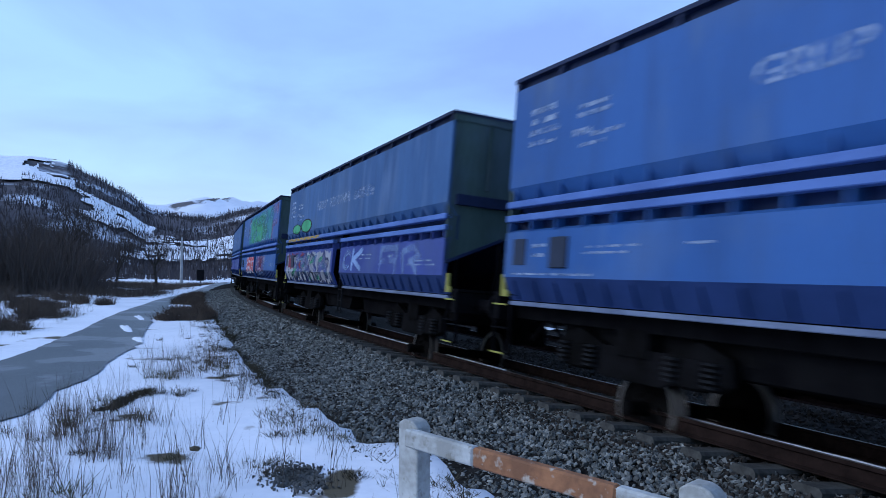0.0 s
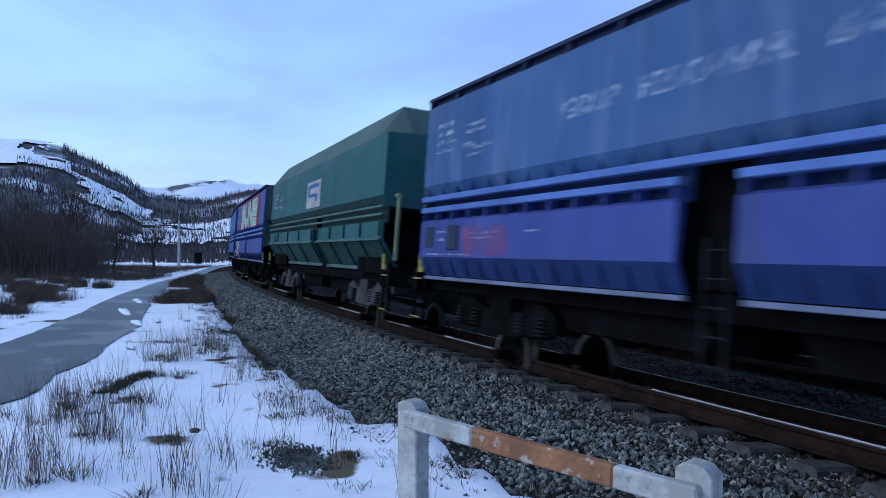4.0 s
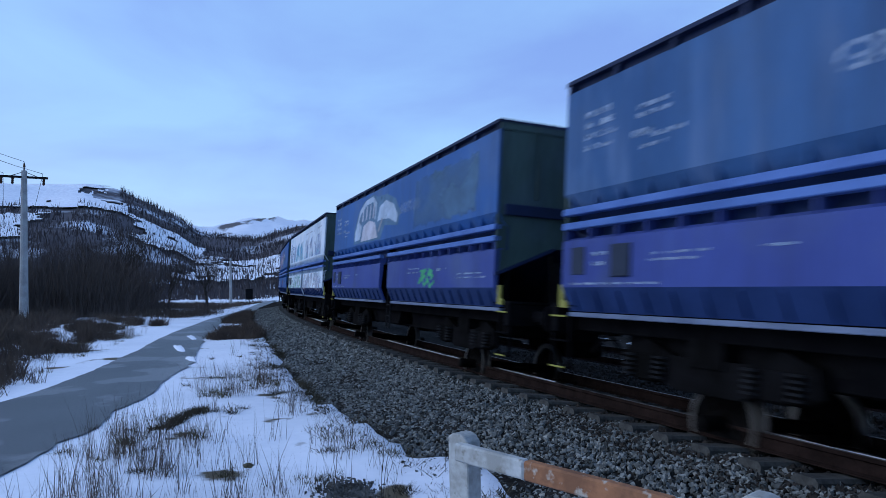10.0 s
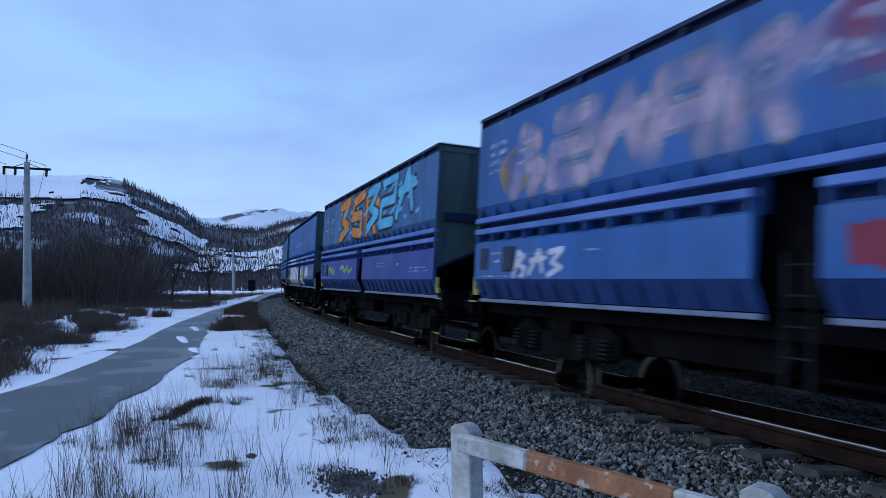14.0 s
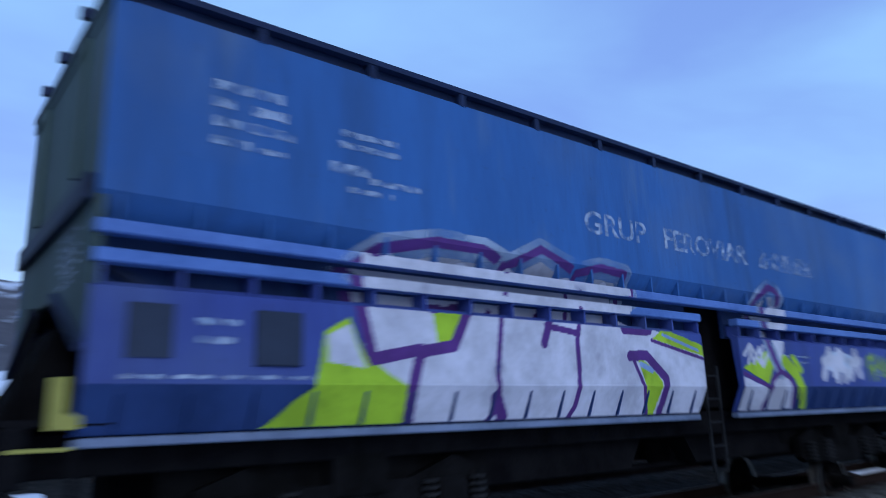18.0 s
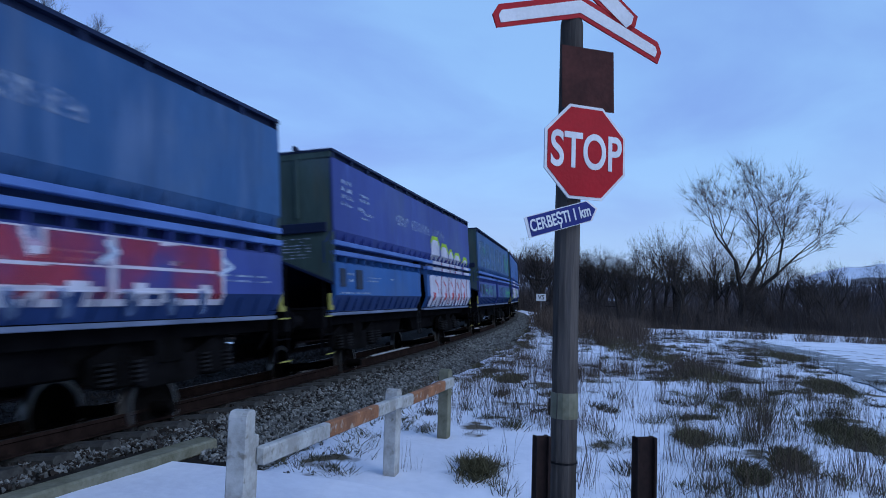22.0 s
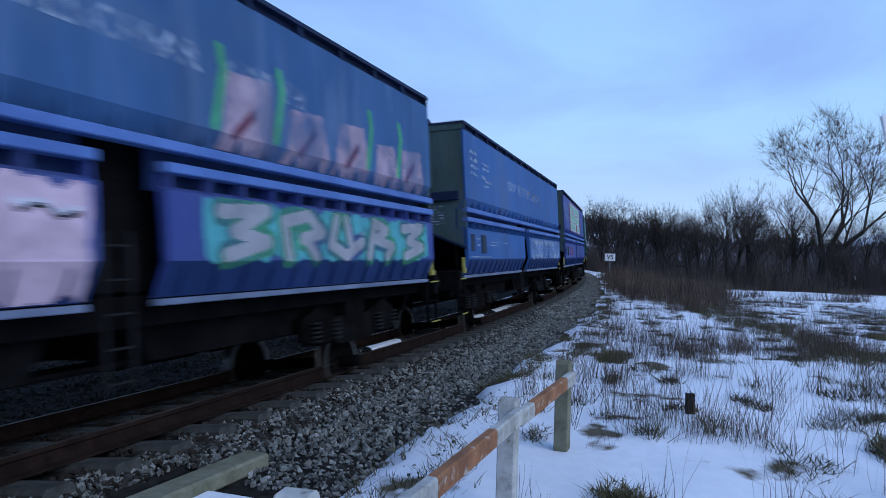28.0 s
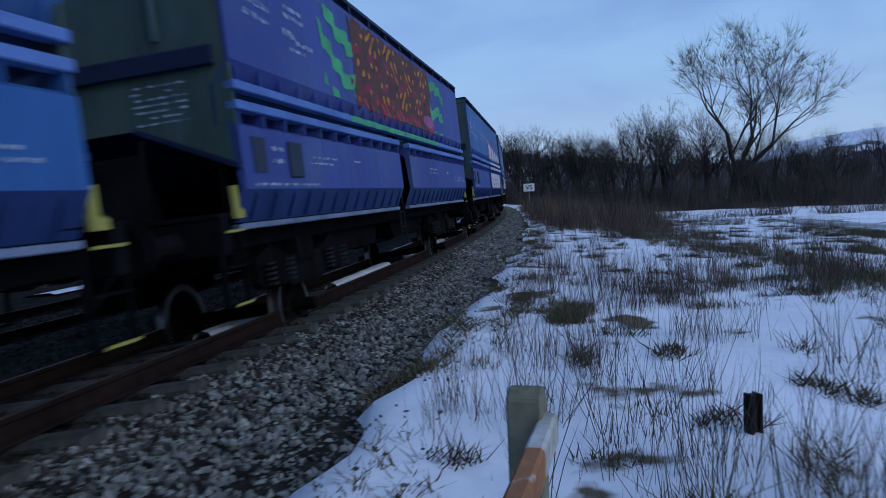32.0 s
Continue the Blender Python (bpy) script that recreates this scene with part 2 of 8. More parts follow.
STREAK = (1.4, 1.4, 0.25)
M = dict(
    blue=weathered("blue_paint", (0.030, 0.104, 0.30), (0.023, 0.080, 0.235), 0.55, fine=14, coarse=0.5, stretch=STREAK, third=(0.065, 0.125, 0.26), third_mix=(0.58, 0.8), third_scale=2.5, bump=0.06),
    dull=weathered("faded_blue_paint", (0.042, 0.108, 0.245), (0.026, 0.076, 0.185), 0.6, fine=14, coarse=0.6, stretch=STREAK, third=(0.09, 0.15, 0.28), third_mix=(0.52, 0.75), third_scale=2.0, bump=0.06),
    deep=weathered("deep_blue_paint", (0.043, 0.068, 0.25), (0.032, 0.050, 0.195), 0.55, fine=14, coarse=0.5, stretch=STREAK, third=(0.06, 0.10, 0.30), third_mix=(0.58, 0.8), third_scale=2.5, bump=0.06),
    slope=surf("shaded_slope_paint", (0.017, 0.040, 0.135), (0.010, 0.026, 0.092), 0.6, fine=14, coarse=1.2, stretch=STREAK, bump=0.08),
    # groove: body blue darkened by the shade behind the beams
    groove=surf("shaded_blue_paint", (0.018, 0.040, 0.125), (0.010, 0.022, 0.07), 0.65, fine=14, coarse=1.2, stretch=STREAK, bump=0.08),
    navy=surf("navy_paint", (0.012, 0.022, 0.062), (0.007, 0.013, 0.036), 0.6, fine=14, coarse=1.2, bump=0.08),
    endgrey=weathered("end_wall_paint", (0.052, 0.088, 0.082), (0.032, 0.055, 0.054), 0.65, fine=12, coarse=0.9, stretch=STREAK, third=(0.07, 0.075, 0.06), third_mix=(0.55, 0.75), third_scale=2.0),
    green=weathered("green_paint", (0.017, 0.10, 0.098), (0.012, 0.074, 0.076), 0.6, fine=12, coarse=0.7, stretch=STREAK, third=(0.03, 0.095, 0.09), third_mix=(0.56, 0.8), third_scale=2.0),
    # greendark, greenslope: green with the shade of waist, groove and lower flaps in it
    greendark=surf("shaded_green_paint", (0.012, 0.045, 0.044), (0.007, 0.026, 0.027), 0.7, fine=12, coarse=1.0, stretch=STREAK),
    greenslope=surf("shaded_flap_green", (0.016, 0.060, 0.056), (0.010, 0.036, 0.035), 0.7, fine=12, coarse=0.9, stretch=STREAK),
    greenlip=surf("worn_green_edge", (0.075, 0.14, 0.135), (0.035, 0.085, 0.083), 0.7, fine=16, coarse=1.5),
    palegreen=surf("pale_green_paint", (0.16, 0.21, 0.13), (0.10, 0.13, 0.08), 0.7, fine=16, coarse=2.0),
    roofgrey=surf("pale_grey_green", (0.075, 0.12, 0.11), (0.05, 0.085, 0.08), 0.8, fine=12, coarse=1.0),
    white=weathered("white_wash_paint", (0.60, 0.66, 0.74), (0.45, 0.55, 0.66), 0.7, fine=14, coarse=0.8, third=(0.42, 0.53, 0.67), third_mix=(0.55, 0.75), third_scale=1.2, bump=0.05),
    strip=surf("pale_sill_paint", (0.150, 0.190, 0.286), (0.095, 0.122, 0.190), 0.6, fine=20, coarse=1.5),
    beam=surf("beam_paint", (0.09, 0.17, 0.42), (0.06, 0.12, 0.32), 0.55, fine=20, coarse=1.2),
    # under, bogie: sooty steel taken near black, the shade below the wagons included
    under=surf("sooty_shaded_steel", (0.008, 0.008, 0.009), (0.004, 0.004, 0.005), 0.95, fine=30, coarse=3, spec=0.01),
    bogie=surf("grimy_shaded_steel", (0.008, 0.008, 0.009), (0.004, 0.004, 0.004), 0.95, fine=25, coarse=3, spec=0.01),
    coil=surf("worn_coil_steel", (0.020, 0.021, 0.023), (0.010, 0.010, 0.011), 0.85, fine=25, coarse=3, spec=0.05),
    bogie_light=surf("dusty_grey_steel", (0.055, 0.062, 0.065), (0.022, 0.025, 0.027), 0.85, fine=25, coarse=3),
    wheel=surf("wheel_steel", (0.014, 0.013, 0.013), (0.007, 0.006, 0.006), 0.8, metal=0.0, fine=25, coarse=4, spec=0.05),
    tread=surf("polished_tread", (0.30, 0.29, 0.28), (0.20, 0.19, 0.18), 0.42, metal=0.9, bump=0.0),
    railhead=surf("worn_rail_head", (0.10, 0.09, 0.085), (0.055, 0.048, 0.045), 0.5, metal=0.4, bump=0.0),
    yellow=plain("yellow_paint", (0.27, 0.26, 0.065)),
    lettering=patchy(surf("worn_white_lettering", (0.42, 0.50, 0.62), (0.24, 0.33, 0.48), 0.7, fine=18, coarse=4), 9.0, 0.36, 0.6, 0.75),
    faintprint=patchy(surf("faint_white_lettering", (0.36, 0.44, 0.58), (0.20, 0.28, 0.42), 0.7, fine=18, coarse=4), 11.0, 0.44, 0.62, 0.6),
    shutter=plain("dark_inspection_plate", (0.025, 0.035, 0.06)),
    snow=surf("old_snow", (0.78, 0.80, 0.85), (0.66, 0.68, 0.74), 0.75, fine=9, coarse=0.5, bump=0.35),
    stone=surf("ballast_stone", (0.13, 0.13, 0.125), (0.06, 0.06, 0.058), 0.9, fine=30, coarse=6, by_piece=0.25),
    oily_shaded=surf("oily_shaded_stone", (0.044, 0.039, 0.035), (0.018, 0.016, 0.014), 0.9, fine=30, coarse=6, spec=0.05),
    slush=surf("wet_slush", (0.20, 0.21, 0.225), (0.10, 0.10, 0.105), 0.45, fine=9, coarse=1.1, bump=0.4, third=(0.62, 0.65, 0.70), third_mix=(0.54, 0.62), third_scale=1.6),
    rail=surf("rusty_rail", (0.022, 0.014, 0.012), (0.012, 0.008, 0.007), 0.95, fine=25, coarse=5, spec=0.02),
    sleeper=surf("concrete_sleeper", (0.075, 0.075, 0.070), (0.036, 0.036, 0.034), 0.9, fine=30, coarse=4),
    asphalt=surf("wet_asphalt", (0.032, 0.034, 0.038), (0.014, 0.015, 0.018), 0.42, spec=0.4, fine=40, coarse=0.6, third=(0.105, 0.108, 0.115), third_mix=(0.50, 0.535), third_scale=0.45),
    whitewood=surf("weathered_white_concrete", (0.46, 0.47, 0.46), (0.28, 0.28, 0.26), 0.85, fine=26, coarse=4, third=(0.20, 0.19, 0.16), third_mix=(0.6, 0.72), third_scale=14),
    orangewood=surf("faded_orange_wood", (0.33, 0.15, 0.075), (0.19, 0.09, 0.05), 0.85, fine=26, coarse=4, third=(0.40, 0.35, 0.29), third_mix=(0.60, 0.70), third_scale=14),
    mossy=surf("mossy_concrete", (0.20, 0.20, 0.15), (0.12, 0.12, 0.08), 0.9, fine=26, coarse=4),
    timber=surf("weathered_timber", (0.092, 0.082, 0.075), (0.030, 0.027, 0.025), 0.9, fine=30, coarse=5, stretch=(1, 1, 0.12), bump=0.6),
    darkwood=surf("tarred_timber", (0.05, 0.042, 0.04), (0.025, 0.02, 0.02), 0.9, fine=30, coarse=5, stretch=(1, 1, 0.12), bump=0.5),
    signwhite=plain("sign_white", (0.72, 0.74, 0.76), 0.45),
    signred=plain("sign_red", (0.40, 0.008, 0.018), 0.45),
    signblue=plain("sign_blue", (0.02, 0.03, 0.17), 0.45),
    signback=plain("sign_back_grey", (0.2, 0.2, 0.2), 0.6),
    rust=surf("rusted_plate", (0.075, 0.028, 0.024), (0.04, 0.017, 0.015), 0.85, fine=30, coarse=5),
    concrete=surf("pole_concrete", (0.36, 0.37, 0.37), (0.25, 0.25, 0.25), 0.9, fine=20, coarse=2),
    gravelrust=surf("dark_rusty_steel", (0.028, 0.016, 0.014), (0.015, 0.010, 0.009), 0.9, fine=30, coarse=5),
    black=plain("black_steel", (0.010, 0.010, 0.011)),
    insulator=plain("brown_glazed_insulator", (0.06, 0.03, 0.02), 0.3),
    stalk=surf("dry_stalks", (0.10, 0.075, 0.058), (0.055, 0.042, 0.034), 0.9, fine=20, coarse=0.8, bump=0),
    straw=surf("dry_grass", (0.115, 0.105, 0.055), (0.06, 0.056, 0.032), 0.9, fine=20, coarse=0.8, bump=0),
    turf=surf("bare_turf", (0.10, 0.085, 0.052), (0.05, 0.045, 0.03), 0.95, fine=20, coarse=2, bump=0.8),
    bark=surf("dark_bark", (0.05, 0.042, 0.036), (0.028, 0.024, 0.021), 0.95, fine=15, coarse=2),
    twig=surf("bare_twigs", (0.085, 0.067, 0.058), (0.05, 0.04, 0.035), 0.95, fine=4, coarse=0.12, bump=0),
    scrub=surf("bare_scrub", (0.085, 0.068, 0.060), (0.048, 0.039, 0.035), 0.95, fine=3, coarse=0.1, bump=0),
)


# ---- building helpers ----
def mesh(name, bm, material):
    me = bpy.data.meshes.new(name)
    bm.to_mesh(me)
    bm.free()
    for m in (material if isinstance(material, (list, tuple)) else [material]):
        me.materials.append(m)
    return me


def part(name, bm, material, parent, label=""):
    ob = new(name, mesh(name, bm, material) if isinstance(bm, bmesh.types.BMesh) else bm)
    ob.parent = parent
    return tagged(ob, label)


def box(bm, x0, x1, y0, y1, z0, z1, bevel=0.0, mi=0):
    vs = [bm.verts.new(p) for p in ((x0, y0, z0), (x1, y0, z0), (x1, y1, z0), (x0, y1, z0), (x0, y0, z1), (x1, y0, z1), (x1, y1, z1), (x0, y1, z1))]
    fs = [bm.faces.new([vs[i] for i in f]) for f in ((3, 2, 1, 0), (4, 5, 6, 7), (0, 1, 5, 4), (1, 2, 6, 5), (2, 3, 7, 6), (3, 0, 4, 7))]
    for f in fs:
        f.material_index = mi
    if bevel:
        es = {e for f in fs for e in f.edges}
        bmesh.ops.bevel(bm, geom=list(es), offset=bevel, segments=1, affect="EDGES")
    return vs


def prism(bm, ring, axis, a, b, mi=0):
    """Extrude a 2D ring along an axis between a and b. The ring's two numbers are the other two axes in order."""
    def at(p, h):
        return {"x": (h, p[0], p[1]), "y": (p[0], h, p[1]), "z": (p[0], p[1], h)}[axis]
    lo, hi = [bm.verts.new(at(p, a)) for p in ring], [bm.verts.new(at(p, b)) for p in ring]
    n = len(ring)
    fs = [bm.faces.new((lo[i], lo[(i + 1) % n], hi[(i + 1) % n], hi[i])) for i in range(n)]
    fs += [bm.faces.new(lo[::-1]), bm.faces.new(hi)]
    for f in fs:
        f.material_index = mi
    bmesh.ops.recalc_face_normals(bm, faces=fs)
    return fs


def rod(bm, a, b, r0, r1=None, n=6, mi=0):
    a, b = Vector(a), Vector(b)
    r1 = r0 if r1 is None else r1
    q = (b - a).to_track_quat("Z", "Y")
    rings = []
    for p, r in ((a, r0), (b, r1)):
        rings.append([bm.verts.new(p + q @ Vector((r * math.cos(2 * math.pi * i / n), r * math.sin(2 * math.pi * i / n), 0))) for i in range(n)])
    fs = [bm.faces.new((rings[0][i], rings[0][(i + 1) % n], rings[1][(i + 1) % n], rings[1][i])) for i in range(n)]
    fs += [bm.faces.new(rings[0][::-1]), bm.faces.new(rings[1])]
    for f in fs:
        f.material_index = mi


def small_part(ob):
    """Marks too small to pick apart."""
    return tagged(ob, kind="stuff")


def thing(name, m=None, label="", category="", group="", kind=""):
    ob = new(name)
    ob.empty_display_size = 0.2
    if m is not None:
        ob.matrix_world = m
    return tagged(ob, label, category, group, kind)


def text_mesh(name, words, size, material, depth=0.002):
    cu = bpy.data.curves.new(name, "FONT")
    cu.body, cu.size, cu.align_x, cu.align_y, cu.extrude = words, size, "CENTER", "CENTER", depth
    cu.offset = size * 0.018
    ob = bpy.data.objects.new(name, cu)
    me = bpy.data.meshes.new_from_object(ob)
    bpy.data.objects.remove(ob)
    me.materials.clear()
    me.materials.append(material)
    me.name = name
    return me


# ---- the line: a circle of which the far side is the inside ----
BED_CANT, BED_Z = 0.13, 0.02       # the rails lean more than the bodies on their springs
NEAR, RADIUS, CANT = 6.27, 322.57, 0.0784
WAGON, GAP = 14.845, 1.99
BODY = WAGON - GAP
SPEED, START = 10.4158, -8.045


def on_line(s, side=0.0, z=0.0):
    """The place s metres along the line and side metres towards the camera."""
    r = RADIUS + side
    return Vector((r * math.sin(s / RADIUS), NEAR + RADIUS - r * math.cos(s / RADIUS), z))


def off_line(x, y):
    """How far (x, y) lies from the line's middle, towards the camera."""
    return math.hypot(x, NEAR + RADIUS - y) - RADIUS


def along_line(x, y):
    return RADIUS * math.atan2(x, NEAR + RADIUS - y)


def bed_pose(s):
    """The canted frame of rails, sleepers and ballast at s."""
    p = on_line(s)
    return pose(p.x, p.y, BED_Z, 0, 0, math.degrees(s / RADIUS)) @ pose(0, 0, 0, -math.degrees(BED_CANT))


# ---- ground ----
def smooth(a, b, v):
    k = min(1.0, max(0.0, (v - a) / (b - a)))
    return k * k * (3 - 2 * k)


ROAD = [(-140, 27), (-95, 15.5), (-53, 6.5), (-44, 4.15), (-35, 2.45), (-28, 1.3), (-23, 0.6), (-18.5, -0.05), (-15, -0.9), (-11, -2.05), (-8, -3.0), (0, -4.9), (10, -6.3), (25, -7.0), (45, -6.6), (80, -8.0), (140, -16)]


def toe(s):
    """How far out the ballast reaches on the camera's side: wide before the crossing, narrow round the bend."""
    return 3.25 + 0.5 * smooth(-24, -16, s) - 0.5 * smooth(-10, -6, s) - 0.26 * smooth(-3, 8, s) - 0.24 * smooth(16, 28, s) - 0.55 * smooth(18, 52, s)


def ragged(x, y):
    return 0.32 * noise.noise((x * 0.7, y * 0.7, 13)) + 0.22 * noise.noise((x * 2.6, y * 2.6, 17)) + 0.10 * noise.noise((x * 6.0, y * 6.0, 5))


def road_y(x):
    for (x0, y0), (x1, y1) in zip(ROAD[:-1], ROAD[1:]):
        if x <= x1:
            k = (x - x0) / (x1 - x0)
            return y0 + (y1 - y0) * k
    return ROAD[-1][1]


def ground_z(x, y):
    z = -0.27 + 0.16 * smooth(7, 12, x) - 2.1 * smooth(14, 110, x) - 1.0 * smooth(45, 130, -x)
    u = off_line(x, y)
    far = math.hypot(x, y)
    rough = 0.05 * noise.noise((x * 0.5, y * 0.5, 0)) + 0.025 * noise.noise((x * 1.7, y * 1.7, 3))
    road = abs(y - road_y(x)) if x < 60 else 99
    rough *= smooth(1.4, 2.4, road)
    z += rough * smooth(3.0, 4.5, abs(u)) + 0.22 * smooth(1.6, 2.6, road) * smooth(5, 9, -y + 0.15 * -x) * smooth(-4, -9, x)
    z += 0.5 * noise.noise((x * 0.03, y * 0.03, 7)) * smooth(25, 80, far) * smooth(5, 15, abs(u))
    berm = smooth(9, 4, abs(u))                      # the line keeps its level on a low bank
    z = z * (1 - berm) + max(z, -0.36 + 0.14 * smooth(6, 14, x)) * berm
    out = toe(along_line(x, y)) + ragged(x, y)
    under = smooth(out, out - 0.7, u) * smooth(-25, -24, u)      # sunk beneath the ballast
    return z * (1 - under) - 0.85 * under


def ground_sheet():
    rings = [0.0] + [0.35 * 1.047 ** i for i in range(204)]
    seg, cx, cy = 300, 3.0, 1.0
    verts, faces = [], []
    for r in rings[1:]:
        for k in range(seg):
            a = 2 * math.pi * k / seg
            x, y = cx + r * math.cos(a), cy + r * math.sin(a)
            verts.append((x, y, ground_z(x, y) if r < 400 else -2.5))
    n = len(rings) - 1
    for i in range(n - 1):
        for k in range(seg):
            faces.append((i * seg + k, i * seg + (k + 1) % seg, (i + 1) * seg + (k + 1) % seg, (i + 1) * seg + k))
    verts.append((cx, cy, ground_z(cx, cy)))
    faces += [(len(verts) - 1, (k + 1) % seg, k) for k in range(seg)]
    faces = [f[::-1] for f in faces]
    me = bpy.data.meshes.new("ground")
    me.from_pydata(verts, [], faces)
    me.shade_smooth()
    return me


def snow_ground():
    """Snow with bare turf showing through in patches, more of it the farther from the road."""
    m = surf("patchy_snow", (0.76, 0.78, 0.84), (0.64, 0.67, 0.73), 0.8, fine=7, coarse=0.35, bump=0.5, third=(0.10, 0.083, 0.055), third_mix=(0.645, 0.69), third_scale=0.8)
    nt = m.node_tree                                  # the turf shows more towards the open field
    tc, xyz, rng = nt.nodes.new("ShaderNodeTexCoord"), nt.nodes.new("ShaderNodeSeparateXYZ"), nt.nodes.new("ShaderNodeMapRange")
    add = nt.nodes.new("ShaderNodeMath")
    rng.inputs["From Min"].default_value, rng.inputs["From Max"].default_value = 6.0, 22.0
    rng.inputs["To Min"].default_value, rng.inputs["To Max"].default_value = 0.0, 0.05
    nt.links.new(tc.outputs["Object"], xyz.inputs[0])
    nt.links.new(xyz.outputs[0], rng.inputs[0])
    window = [n for n in nt.nodes if n.type == "MAP_RANGE" and abs(n.inputs["From Min"].default_value - 0.645) < 1e-4][0]
    src = window.inputs[0].links[0].from_socket
    nt.links.new(src, add.inputs[0])
    nt.links.new(rng.outputs[0], add.inputs[1])
    nt.links.new(add.outputs[0], window.inputs[0])
    return m


ground = tagged(new("ground", ground_sheet()), "thin old snow with bare turf patches beside the line", "ground", kind="structure")
ground.data.materials.append(snow_ground())


def ribbon(name, xs, half, lift, material, wob=0.0, seed=0, mid=None):
    rnd = random.Random(seed)
    bm = bmesh.new()
    rows = []
    for x in xs:
        y = (mid or road_y)(x)
        w0, w1 = half + wob * noise.noise((x * 0.8, seed, 0)), half + wob * noise.noise((x * 0.8, seed, 9))
        rows.append([bm.verts.new((x, y + k, max(ground_z(x, y + k), ground_z(x, y)) + lift)) for k in (-w0, -w0 * 0.5, 0, w1 * 0.5, w1)])
    for a, b in zip(rows[:-1], rows[1:]):
        for k in range(4):
            bm.faces.new((a[k], b[k], b[k + 1], a[k + 1]))
    return mesh(name, bm, material)


def lane_half(x):
    """Half the lane's width: it narrows under the grown verges further on."""
    return 0.62 + 0.30 * smooth(-44, -28, x) + 0.18 * smooth(-26, -17, x) + 0.25 * smooth(-17, -12, x)


def lane_mesh(xs):
    """The lane's asphalt: a clean snow edge on the bank's side, a ragged one towards the line."""
    bm = bmesh.new()
    rows = []
    for x in xs:
        y, half = road_y(x), lane_half(x)
        w0 = half + 0.10 * noise.noise((x * 0.35, 2, 0)) + 0.05 * noise.noise((x * 2.1, 2, 4))
        w1 = half + 0.22 * noise.noise((x * 0.6, 7, 0)) + 0.16 * noise.noise((x * 1.9, 7, 3)) + 0.08 * noise.noise((x * 5.0, 7, 9))
        rows.append([bm.verts.new((x, y + k, max(ground_z(x, y + k), ground_z(x, y)) + 0.02)) for k in (-w0, -w0 * 0.5, 0, w1 * 0.5, w1)])
    for a, b in zip(rows[:-1], rows[1:]):
        for k in range(4):
            bm.faces.new((a[k], b[k], b[k + 1], a[k + 1]))
    return mesh("road", bm, M["asphalt"])


xs = [-140 + 2.0 * i for i in range(50)] + [-40 + 0.2 * i for i in range(250)]
road = tagged(new("road", lane_mesh(xs)), "wet patched grey asphalt lane between snowy verges", "road", kind="structure")

track_xs = [8.5 + 0.4 * i for i in range(90)]
slush_track = tagged(new("dirt_track", ribbon("dirt_track", track_xs, 0.95, 0.025, M["slush"], 0.7, 4, lambda x: road_y(x) + 0.9)), "wet slushy dirt track through the snow field", "road", kind="structure")

# ---- hills ----
SKY_NEAR = [(-180, 2.0), (-150, 2.5), (-125, 3.0), (-100, 1.0), (-91, 1.1), (-86, 2.0), (-80, 2.8), (-70, 3.2), (-60, 4.0), (-45, 6.0), (0, 5.5), (45, 5.0), (60, 3.6), (74, 3.9), (78, 4.5), (82, 3.6), (86, 3.9), (88, 5.2),
            (90, 6.1), (92, 6.9), (94, 7.3), (98, 7.2), (104, 7.6), (115, 6.0), (140, 3.5), (180, 2.0)]
SKY_FAR = [(-180, 1.0), (-113, 2.0), (-107, 3.1), (-103, 2.6), (-97, 1.0), (-90, 1.0), (-60, 2.0), (60, 3.0), (72, 4.6), (78, 5.0), (82, 5.35), (85, 4.6), (90, 4.9), (96, 4.5), (120, 3.0), (180, 1.0)]


def pick(table, a):
    for (a0, v0), (a1, v1) in zip(table[:-1], table[1:]):
        if a <= a1:
            k = smooth(a0, a1, a) * 0.5 + 0.5 * (a - a0) / (a1 - a0)
            return v0 + (v1 - v0) * k
    return table[-1][1]


def hill_z(az, r, table, near, far):
    x, y = -r * math.sin(radians(az)), r * math.cos(radians(az))
    full = math.tan(radians(pick(table, az))) * far
    rise = smooth(near, far, r) if r < far else 1 - 0.5 * smooth(far, far * 1.6, r)
    return -3 + (full + 3) * rise * (1 + 0.16 * noise.noise((x * 0.012, y * 0.012, 1)) * smooth(0, 0.3, rise) * smooth(1.05, 0.8, rise)) + 0.012 * far * noise.noise((x * 0.03, y * 0.03, 5)) * rise * 0.6


def hills(name, table, near, far, a0, a1, step, label, material):
    verts, faces = [], []
    rs = [near + (far * 1.25 - near) * i / 44 for i in range(45)]
    azs = [a0 + step * i for i in range(int((a1 - a0) / step) + 1)]
    for a in azs:
        for r in rs:
            verts.append((-r * math.sin(radians(a)), r * math.cos(radians(a)), hill_z(a, r, table, near, far)))
    n = len(rs)
    for i in range(len(azs) - 1):
        for k in range(n - 1):
            faces.append((i * n + k, i * n + k + 1, (i + 1) * n + k + 1, (i + 1) * n + k))
    me = bpy.data.meshes.new(name)
    me.from_pydata(verts, [], faces)
    me.shade_smooth()
    me.materials.append(material)
    return tagged(new(name, me), label, "hill", kind="structure")


